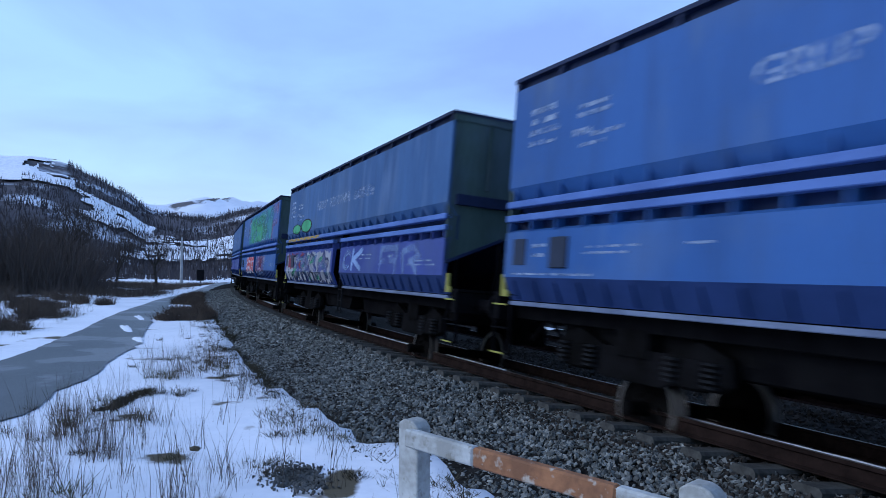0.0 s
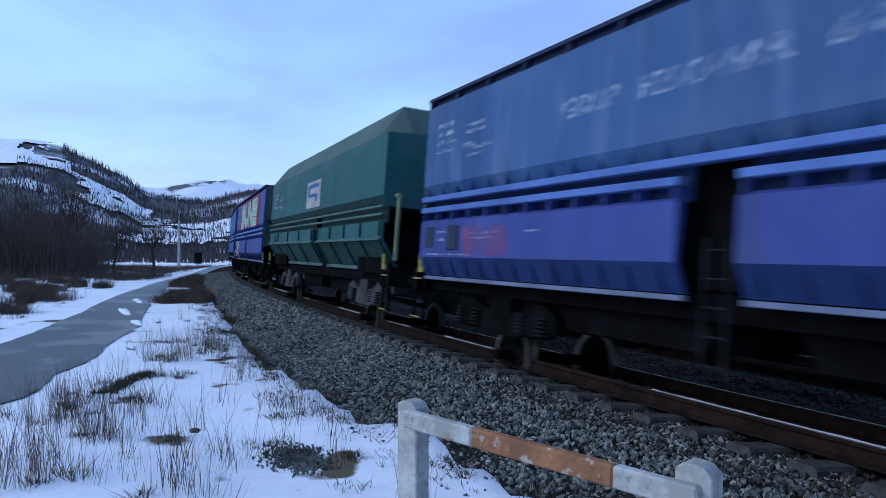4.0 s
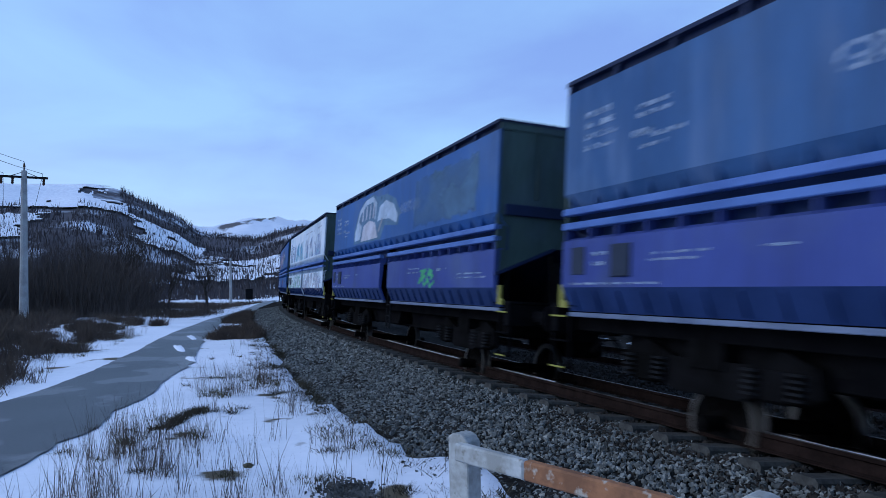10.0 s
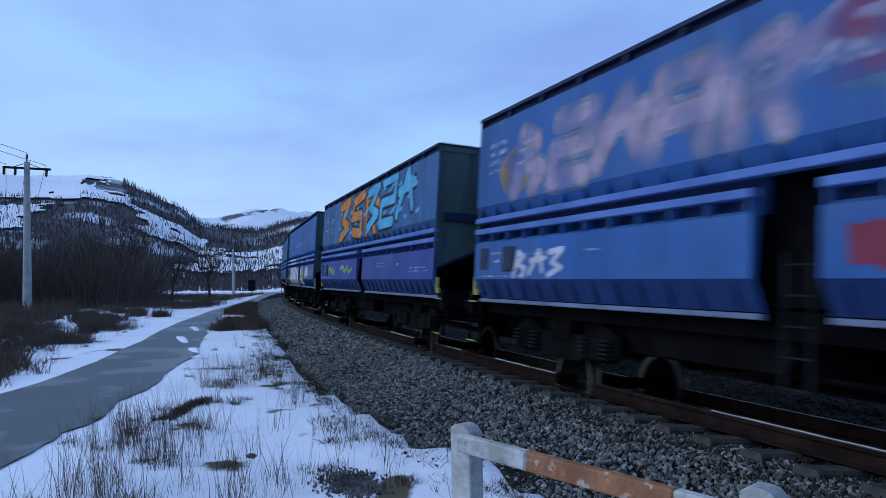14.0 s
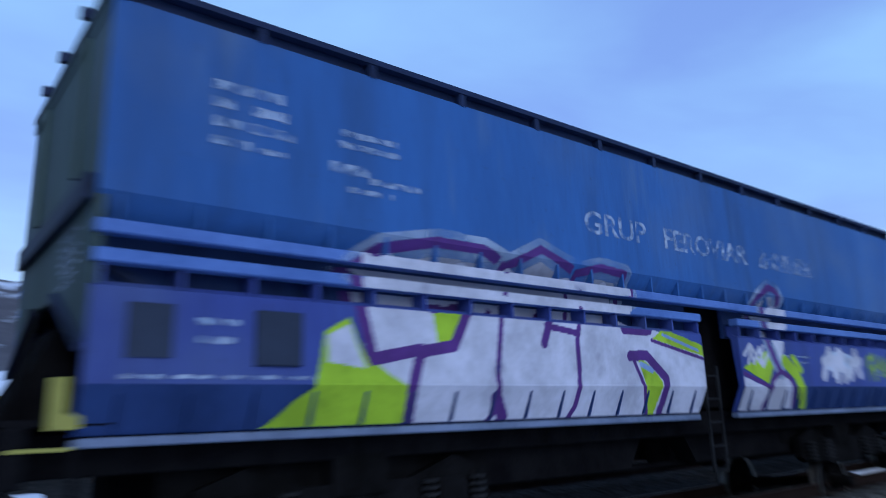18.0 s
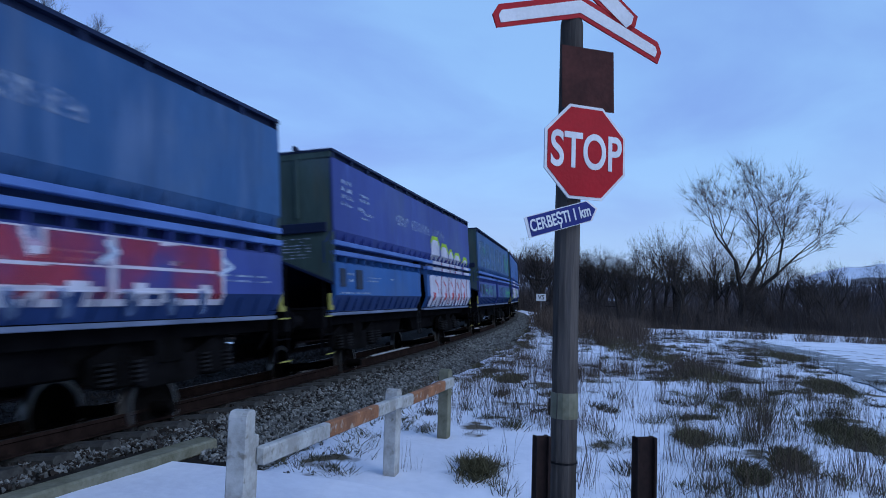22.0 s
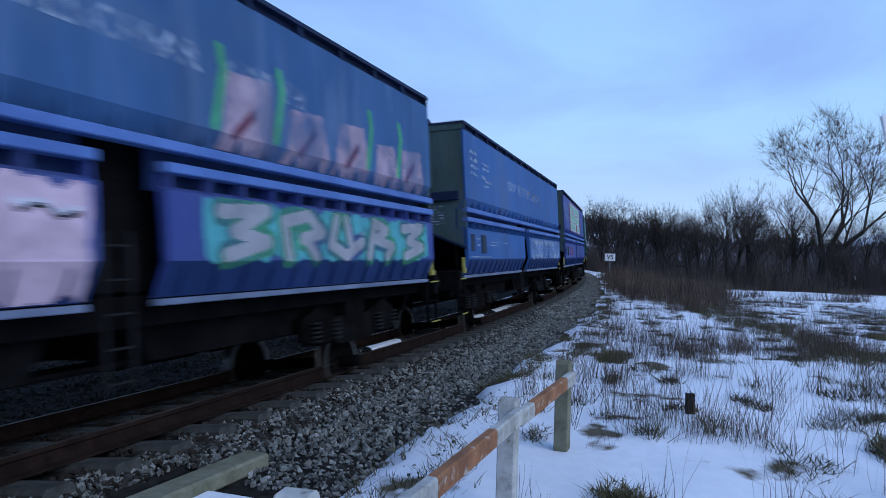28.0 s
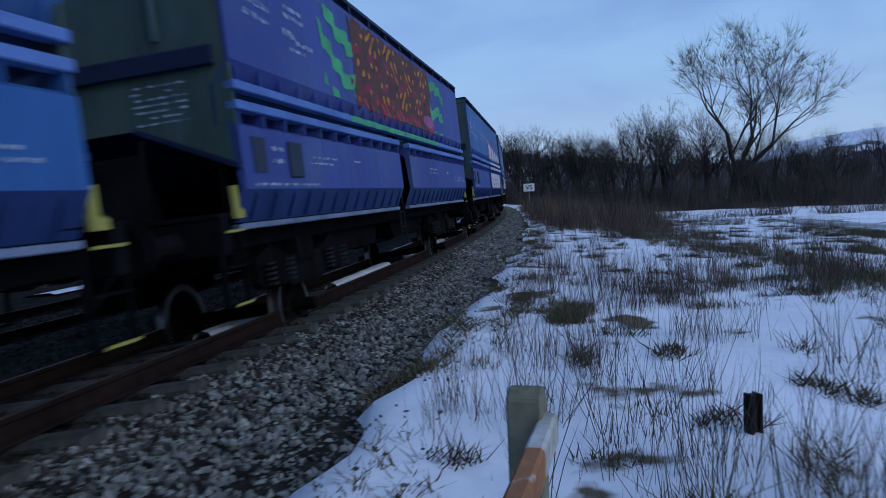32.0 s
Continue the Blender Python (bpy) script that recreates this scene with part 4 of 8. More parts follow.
def chassis_meshes():
    """The pieces of the underframe, each its own part."""
    out = []

    def piece(name, build):
        bm = bmesh.new()
        build(bm)
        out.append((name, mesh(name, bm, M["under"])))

    e = BODY / 2 + 0.38
    for s in (-1, 1):
        piece("long_sill", lambda bm: box(bm, -e, e, min(s * 0.95, s * 1.05), max(s * 0.95, s * 1.05), 0.95, 1.22, 0.01))
        piece("headstock", lambda bm: box(bm, min(s * e, s * (e - 0.14)), max(s * e, s * (e - 0.14)), -1.36, 1.36, 0.92, 1.26, 0.012))
    piece("centre_sill", lambda bm: box(bm, -e, e, -0.2, 0.2, 0.9, 1.2))
    for x in (-4.3, -2.2, 0, 2.2, 4.3):
        piece("cross_member", lambda bm: box(bm, x - 0.05, x + 0.05, -1.05, 1.05, 0.97, 1.2))
    b = BODY / 2
    # raised to 2.6 so its black stands for the dark inside the gate
    piece("hopper_floor", lambda bm: prism(bm, [(-b + 2.0, 1.26), (-b + 3.0, 2.6), (b - 3.0, 2.6), (b - 2.0, 1.26)], "y", -1.05, 1.05))
    for c in (-1.9, 1.9):
        piece("discharge_chute", lambda bm: prism(bm, [(c - 1.7, 1.26), (c + 1.7, 1.26), (c + 1.25, 0.62), (c - 1.25, 0.62)], "y", -0.85, 0.85))
    piece("brake_box", lambda bm: box(bm, -1.2, -0.4, -0.5, 0.3, 0.55, 0.95, 0.05))
    piece("air_tank", lambda bm: rod(bm, (0.5, -0.4, 0.72), (1.7, -0.4, 0.72), 0.2, n=10))
    for y, z in ((-0.6, 0.6), (0.5, 0.5)):
        piece("brake_rod", lambda bm: rod(bm, (-3.4, y, z), (3.6, y, z), 0.03))
    return out


def end_gusset(s):
    """The side plates, platform and coupling housing below the overhanging end, each a part."""
    out = []
    e = BODY / 2

    def piece(name, build):
        bm = bmesh.new()
        build(bm)
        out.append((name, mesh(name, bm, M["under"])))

    for y in (-1, 1):
        y0, y1 = sorted((y * (HALF * 0.80), y * (HALF * 0.84)))
        piece("gusset_plate", lambda bm: prism(bm, [(s * (e - 0.06), 1.74), (s * (e - 0.06), 1.15), (s * (e - 2.2), 1.15), (s * (e - 2.2), 2.30), (s * (e - 0.4), 2.30)], "y", y0, y1))
    x0, x1 = sorted((s * (e - 0.2), s * (e + 0.40)))
    piece("end_platform", lambda bm: box(bm, x0, x1, -1.34, 1.34, 1.26, 1.30))
    piece("coupling_housing", lambda bm: prism(bm, [(s * (e - 0.02), 1.95), (s * (e + 0.30), 1.30), (s * (e - 0.3), 1.30)], "y", -0.4, 0.4))
    piece("brake_pipe", lambda bm: rod(bm, (s * (e + 0.22), -0.55, 1.3), (s * (e + 0.16), -0.55, 2.05), 0.022))
    return out


def bogie_frame(light=False):
    bm = bmesh.new()
    for y in (-1.02, 1.02):
        ring = [(-1.35, 0.42), (-1.2, 0.34), (-0.62, 0.34), (-0.45, 0.28), (0.45, 0.28), (0.62, 0.34), (1.2, 0.34), (1.35, 0.42), (1.3, 0.68), (0.95, 0.80), (0.5, 0.64), (-0.5, 0.64), (-0.95, 0.80), (-1.3, 0.68)]
        prism(bm, ring, "y", y - 0.05, y + 0.05)
        for x in (-0.9, 0.9):
            box(bm, x - 0.16, x + 0.16, y - 0.12, y + 0.12, 0.32, 0.62, 0.03)
            for k in (-0.27, 0.27):
                rod(bm, (x + k, y, 0.36), (x + k, y, 0.66), 0.08, n=8)
    box(bm, -0.25, 0.25, -1.1, 1.1, 0.55, 0.85)
    box(bm, -1.5, 1.5, -0.9, 0.9, 0.62, 0.92)
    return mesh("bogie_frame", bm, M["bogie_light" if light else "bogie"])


def spring_mesh():
    bm = bmesh.new()
    for j in range(5):
        rod(bm, (0, 0, 0.37 + j * 0.055), (0, 0, 0.395 + j * 0.055), 0.075, n=8)
    return mesh("spring", bm, M["coil"])


def ladder_meshes():
    """One upright and one rung; the ladder is put together from them."""
    bm = bmesh.new()
    box(bm, -0.015, 0.015, -1.28, -1.25, 0.52, 1.75)
    upright = mesh("upright", bm, M["coil"])
    bm = bmesh.new()
    rod(bm, (-0.14, -1.265, 0.55), (0.14, -1.265, 0.55), 0.012, n=5)
    return upright, mesh("rung", bm, M["coil"])


def wheel_mesh():
    bm = bmesh.new()
    for y in (-1, 1):
        prof = [(0.10, 0.66), (0.36, 0.71), (0.40, 0.69), (0.49, 0.69), (0.49, 0.715), (0.46, 0.725), (0.455, 0.82), (0.40, 0.82), (0.36, 0.77), (0.12, 0.79), (0.0, 0.80)]
        n = 24
        rings = [[bm.verts.new((r * math.cos(2 * math.pi * k / n), y * d, r * math.sin(2 * math.pi * k / n))) for k in range(n)] for r, d in prof[:-1]]
        for i in range(len(rings) - 1):
            for k in range(n):
                f = bm.faces.new((rings[i][k], rings[i][(k + 1) % n], rings[i + 1][(k + 1) % n], rings[i + 1][k]))
                f.material_index = 1 if 2 <= i <= 6 else 0
        bm.faces.new(rings[-1])
        for k in range(5):                        # hub bolts let the turning show
            a = 2 * math.pi * k / 5
            box(bm, 0.2 * math.cos(a) - 0.03, 0.2 * math.cos(a) + 0.03, min(y * 0.76, y * 0.82), max(y * 0.76, y * 0.82), 0.2 * math.sin(a) - 0.03, 0.2 * math.sin(a) + 0.03)
    rod(bm, (0, -1.1, 0), (0, 1.1, 0), 0.08, n=10)
    bmesh.ops.recalc_face_normals(bm, faces=bm.faces)
    return mesh("wheelset", bm, [M["wheel"], M["tread"]])


def buffer_mesh():
    bm = bmesh.new()
    rod(bm, (0, 0, 0), (0.38, 0, 0), 0.11, 0.09, 10)
    rod(bm, (0.38, 0, 0), (0.55, 0, 0), 0.07, n=10)
    rod(bm, (0.55, 0, 0), (0.60, 0, 0), 0.22, 0.21, 14)
    return mesh("buffer", bm, M["under"])


def hook_mesh():
    bm = bmesh.new()
    box(bm, 0, 0.42, -0.05, 0.05, -0.06, 0.06, 0.015)
    for y in (-0.09, 0.09):
        rod(bm, (0.2, y, 0.0), (0.85, y, -0.16), 0.022)
    rod(bm, (0.85, -0.1, -0.16), (0.85, 0.1, -0.16), 0.025)
    rod(bm, (0.1, 0.35, -0.1), (0.5, 0.35, -0.42), 0.03)
    return mesh("coupling", bm, M["under"])


def step_mesh():
    bm = bmesh.new()
    for k in (-0.2, 0.2):
        box(bm, k - 0.015, k + 0.015, -0.02, 0.02, 0.45, 1.2)
    for z in (0.46, 0.80):
        box(bm, -0.20, 0.20, -0.06, 0.05, z, z + 0.02)
    return mesh("footstep", bm, M["under"])


def tread_mesh():
    bm = bmesh.new()
    box(bm, -0.17, 0.17, -0.075, -0.062, 0.46, 0.482)
    return mesh("tread_edge", bm, M["yellow"])


def rail_mesh():
    bm = bmesh.new()
    prism(bm, [(-0.06, 1.24), (0.11, 1.24), (0.11, 1.31), (0.03, 1.34), (0.03, 1.54), (-0.06, 1.54)], "y", -0.02, 0.02)
    return mesh("yellow_bracket", bm, M["yellow"])


def bars_mesh(rows, seed, dash=0.09, mat="lettering", ink=0.8):
    """Worn lettering that cannot be read: rows of short bars (x0, x1, z, height)."""
    rnd = random.Random(seed)
    bm = bmesh.new()
    for x0, x1, z, h in rows:
        x = x0
        while x < x1 - 0.02:
            w = min(dash * rnd.uniform(0.5, 1.3), x1 - x)
            if rnd.random() < 0.9:
                box(bm, x, x + w * ink, -HALF - 0.006, -HALF + 0.002, z + h * rnd.choice((0, 0, 0.1)), z + h * rnd.uniform(0.85, 1.0))
            x += w
    return mesh("lettering", bm, M[mat])


def name_bars(starts, z, height, wide):
    """Bars the size of the letters of a worn name."""
    bm = bmesh.new()
    for x in starts:
        box(bm, x, x + wide, -HALF - 0.006, -HALF + 0.002, z, z + height)
    return mesh("lettering", bm, M["faintprint"])


def stencil(words, x0, x1, z, height):
    """A word in flat worn paint on the camera's side of the body."""
    me = text_mesh("lettering", words, 1.0, M["lettering"], 0.0)
    xs = [v.co.x for v in me.vertices]
    ys = [v.co.y for v in me.vertices]
    for v in me.vertices:
        v.co = (x0 + (v.co.x - min(xs)) / (max(xs) - min(xs)) * (x1 - x0), -HALF - 0.006, z + (v.co.y - min(ys)) / (max(ys) - min(ys)) * height)
    return me


W = {}


def gate_set(centre, width):
    """The flaps, sills and lower beams on both sides of a gate."""
    e = BODY / 2
    spans = ((-e, centre - width / 2), (centre + width / 2, e))
    return dict(flaps=[(flap_mesh(a, b, -1), a, b) for a, b in spans], far_flaps=[flap_mesh(a, b, 1) for a, b in spans],
                grooves=[groove_wall(a, b, s) for s in (-1, 1) for a, b in spans], sills=[sill_mesh(a, b, s) for s in (-1, 1) for a, b in spans], lows=[beam_mesh(a, b, s, 2.235, 2.325) for s in (-1, 1) for a, b in spans])


def wagon_meshes():
    e = BODY / 2
    W["sides"] = {c: gate_set(c, w) for c, w in ((GATE, GATE_W), (GATE_TWELVE, 0.81))}
    W.update(body=body_shell(), ends=(end_shell(-1), end_shell(1)), fittings=(end_fittings(-1), end_fittings(1)), rim=top_rim(), chassis=chassis_meshes(), plat=(end_gusset(-1), end_gusset(1)), slopes=(end_slope(-1), end_slope(1)), end_print=end_print(-1), cleat=cleat_mesh(),
             rib=rib_mesh(), beams=[beam_mesh(-e, e, s, 2.42, 2.51) for s in (-1, 1)],
             frame=bogie_frame(), frame_light=bogie_frame(True), wheel=wheel_mesh(), springs=spring_mesh(), ladder=ladder_meshes(), buffer=buffer_mesh(), hook=hook_mesh(), step=step_mesh(), tread_edge=tread_mesh(), bracket=rail_mesh())
    bm = bmesh.new()
    box(bm, -e + 1.05, -e + 1.40, -HALF - 0.03, -HALF + 0.02, 1.62, 2.0, 0.01)
    W["plate"] = mesh("inspection_plate", bm, M["shutter"])
    bm = bmesh.new()
    box(bm, -e + 0.22, -e + 0.50, -HALF - 0.012, -HALF + 0.02, 1.66, 2.0)
    W["card"] = mesh("label_holder", bm, M["shutter"])
    W["numbers"] = bars_mesh([(-e + 0.42, -e + 0.98, 3.62, 0.085), (-e + 0.42, -e + 1.0, 3.48, 0.085), (-e + 0.42, -e + 1.06, 3.34, 0.085), (-e + 0.42, -e + 0.72, 3.2, 0.08), (-e + 0.78, -e + 1.0, 3.2, 0.05),
                              (-e + 1.46, -e + 2.0, 3.50, 0.06), (-e + 1.44, -e + 2.02, 3.40, 0.06), (-e + 1.36, -e + 1.72, 3.18, 0.10), (-e + 1.72, -e + 2.24, 3.14, 0.06), (-e + 1.5, -e + 1.95, 3.04, 0.05)], 1, 0.07)
    W["owner"] = name_bars([-e + 7.46 + 0.31 * i for i in range(5)], 3.19, 0.25, 0.21)
    W["words"] = [stencil("GRUP", -e + 3.94, -e + 4.98, 3.19, 0.25), stencil("FEROVIAR", -e + 5.32, -e + 7.14, 3.19, 0.25)]
    W["small"] = bars_mesh([(-e + 0.2, -e + 1.9, 1.53, 0.03), (-e + 0.65, -e + 0.95, 1.88, 0.05), (-e + 0.65, -e + 0.95, 1.76, 0.05), (-e + 1.7, -e + 2.6, 1.85, 0.03), (-e + 1.7, -e + 2.5, 1.78, 0.03),
                            (-e + 3.1, -e + 3.6, 1.85, 0.03), (-e + 8.3, -e + 9.2, 1.88, 0.03), (-e + 8.3, -e + 9.1, 1.80, 0.03), (-e + 11.2, -e + 12.5, 1.66, 0.03), (-e + 11.3, -e + 12.4, 1.73, 0.03),
                            (-e + 10.2, -e + 10.7, 1.82, 0.06)], 3, 0.12)


def cleat_mesh():
    """A small upright cleat on the end's top edge."""
    bm = bmesh.new()
    prism(bm, [(-0.10, 0.0), (0.10, 0.0), (0.07, 0.035), (-0.06, 0.09), (-0.10, 0.08)], "y", -0.03, 0.03)
    return mesh("cleat", bm, M["navy"])


def repaint(ob, *mats):
    """Give this copy's slots their own paint."""
    for slot, m in zip(ob.material_slots, mats):
        slot.link, slot.material = "OBJECT", m
    return ob


def bogie(parent, x, light=False):
    frame_ = part("bogie", W["frame_light" if light else "frame"], None, parent, "dusty light grey bogie" if light else "")
    frame_.matrix_local = pose(x, 0, 0.075, -math.degrees(BED_CANT - CANT))
    for sx, sy in [(a, b) for a in (-1.16, -0.64, 0.64, 1.16) for b in (-1.13, 1.13)]:
        part("spring", W["springs"], None, frame_).location = (sx, sy, 0)
    for k in (-0.9, 0.9):
        ws = part("wheelset", W["wheel"], None, frame_)
        ws.location = (k, 0, 0.46)
        WHEELS.append(ws)


WHEELS, WAGONS = [], []


def running_gear(wg, light=False, pivot=2.14):
    e = BODY / 2
    for s in (-1, 1):
        bogie(wg, s * (e - pivot), light)
        for y in (-0.875, 0.875):
            b = part("buffer", W["buffer"], None, wg)
            b.matrix_local = pose(s * (e + 0.38), y, 1.06, 0, 0, 0 if s > 0 else 180)
        c = part("coupling", W["hook"], None, wg)
        c.matrix_local = pose(s * (e + 0.36), 0, 1.04, 0, 0, 0 if s > 0 else 180)
        for y in (-1, 1):
            st = part("footstep", W["step"], None, wg)
            st.location = (s * (e + 0.18), y * 1.31, 0)
            for up in (0.0, 0.66):
                part("tread_edge", W["tread_edge"], None, st, "worn yellow tread edge").location = (0, 0 if y < 0 else 0.137, up)
            br = part("yellow_bracket", W["bracket"], None, wg, "yellow painted corner bracket")
            br.location = (s * (e + 0.09), y * 1.37, 0)


def blue_wagon(paint, lower, label, owner=True, end="endgrey", small_print=True, gate=GATE):
    side = W["sides"][gate]
    wg = thing("hopper_wagon", None, label, "freight wagon", "wagons of the coal train")
    for s in (0, 1):
        wall = repaint(part("end_wall", W["ends"][s], None, wg), M[end])
        for y in (-0.75, 0.75):
            part("end_post", W["fittings"][s][0], None, wall).location = (0, y, 0)
        part("end_band", W["fittings"][s][1], None, wall)
        part("hopper_slope", W["slopes"][s][0], None, wg)
        for me in W["slopes"][s][1][:2]:
            part("folded_edge", me, None, wall)
        repaint(part("top_lip", W["slopes"][s][1][2], None, wall), M[end])
        if s == 0:
            small_part(part("lettering", W["end_print"], None, wall, "rows of small worn print"))
        for name, me in W["plat"][s]:
            part(name, me, None, wg)
    repaint(part("hopper_side", W["body"], None, wg), M[paint])
    rim = part("top_rim", W["rim"], None, wg)
    for y in (-0.75, 0.05, 0.8):
        part("cleat", W["cleat"], None, rim).location = (-BODY / 2 + 0.02, y, TOPZ)
    for piece_name, me in W["chassis"]:
        part(piece_name, me, None, wg)
    for me, a, b in side["flaps"]:
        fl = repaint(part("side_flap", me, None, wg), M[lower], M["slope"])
        n = max(2, round((b - a) / 0.44))
        for i in range(n):
            r = part("rib", W["rib"], None, fl)
            r.location = (a + (i + 0.5) * (b - a) / n, 0, 0)
    for me in side["far_flaps"]:
        repaint(part("side_flap", me, None, wg), M[lower], M["navy"])
    lad = thing("ladder", None, "dark steel ladder below the gate")
    lad.parent, lad.location = wg, (gate, 0, 0)
    for x in (-0.14, 0.14):
        part("upright", W["ladder"][0], None, lad).location = (x, 0, 0)
    for k in range(5):
        part("rung", W["ladder"][1], None, lad).location = (0, 0, 0.27 * k)
    for me in side["grooves"]:
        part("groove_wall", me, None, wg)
    for me in side["sills"]:
        part("sill", me, None, wg)
    for me in W["beams"] + side["lows"]:
        part("side_beam", me, None, wg)
    part("inspection_plate", W["plate"], None, wg)
    part("label_holder", W["card"], None, wg)
    shift = (0, 0, 0) if gate == GATE else (0.66, 0, -0.14)
    small_part(part("lettering", W["numbers"], None, wg, "rows of small worn white lettering")).location = Vector(shift) * 0.4
    if owner:
        small_part(part("lettering", W["owner"], None, wg, "worn white bars of a name")).location = shift
        for me in W["words"]:
            small_part(part("lettering", me, None, wg, "large worn white stencil word")).location = shift
    if small_print:
        small_part(part("lettering", W["small"], None, wg, "short lines of small worn print"))
    running_gear(wg)
    WAGONS.append(wg)
    return wg


def green_shell():
    """Green hopper: side walls with a chamfer above, ends cut at a slant, drawn in at the waist."""
    bm = bmesh.new()
    e, w = BODY / 2, HALF
    ring = [(-w + 0.10, 2.50), (-w, 2.72), (-w, 3.98), (-w + 0.42, 4.62), (w - 0.42, 4.62), (w, 3.98), (w, 2.72), (w - 0.10, 2.50)]
    secs = []
    for x, k in ((-e, 0.0), (-e + 0.38, 1.0), (e - 0.38, 1.0), (e, 0.0)):
        secs.append([bm.verts.new((x, y if k else y * (0.90 if z > 4.2 else 1), z if k or z < 4.2 else 4.02)) for y, z in ring])
    n = len(ring)
    for a, b in zip(secs[:-1], secs[1:]):
        for i in range(n):
            f = bm.faces.new((a[i], a[(i + 1) % n], b[(i + 1) % n], b[i]))
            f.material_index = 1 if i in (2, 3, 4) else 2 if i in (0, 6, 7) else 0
    bm.faces.new(secs[0])
    bm.faces.new(secs[-1][::-1])
    bmesh.ops.recalc_face_normals(bm, faces=bm.faces)
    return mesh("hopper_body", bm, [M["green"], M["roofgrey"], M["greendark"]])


def green_end(s):
    """The lower end wall between the flaps, dark with a lighter cross plate."""
    e = BODY / 2
    bm = bmesh.new()
    x0, x1 = sorted((s * (e - 0.5), s * (e - 0.55)))
    box(bm, x0, x1, -1.2, 1.2, 1.26, 2.52)
    wall_ = mesh("end_wall", bm, M["under"])
    bm = bmesh.new()
    x0, x1 = sorted((s * (e + 0.02), s * (e + 0.06)))
    box(bm, x0, x1, -0.55, 0.35, 2.12, 2.42, 0.01)
    return wall_, mesh("cross_plate", bm, M["green"])


def green_groove(a, b, s):
    bm = bmesh.new()
    y0, y1 = sorted((s * (HALF - 0.16), s * (HALF - 0.11)))
    box(bm, a, b, y0, y1, 2.18, 2.52)
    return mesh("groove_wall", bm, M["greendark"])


def green_flap(a, b, s):
    """Upright plate above, leaning far in below."""
    bm = bmesh.new()
    w = HALF
    prism(bm, [(s * w, 2.20), (s * w, 1.83), (s * w * 0.74, 1.27), (s * (w * 0.74 - 0.05), 1.27), (s * (w - 0.06), 1.83), (s * (w - 0.06), 2.20)], "x", a, b)
    # the inward slope gets the green that holds its shade
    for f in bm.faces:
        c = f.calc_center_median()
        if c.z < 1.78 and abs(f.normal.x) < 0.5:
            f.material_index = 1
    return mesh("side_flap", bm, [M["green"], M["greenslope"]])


def green_lip(a, b, s, z, out, high):
    bm = bmesh.new()
    y0, y1 = sorted((s * (HALF - 0.02 + out - 0.05), s * (HALF + out)))
    box(bm, a, b, y0, y1, z, z + high, 0.008)
    return mesh("lip", bm, M["greenlip"])


def green_rib(s):
    bm = bmesh.new()
    w = HALF
    prism(bm, [(s * (w + 0.045), 1.83), (s * w * 0.99, 1.83), (s * w * 0.74, 1.28), (s * (w * 0.74 + 0.07), 1.28)], "x", -0.028, 0.028)
    box(bm, -0.028, 0.028, min(s * w, s * (w + 0.04)), max(s * w, s * (w + 0.04)), 1.90, 2.19)
    return mesh("rib", bm, M["greenslope"])


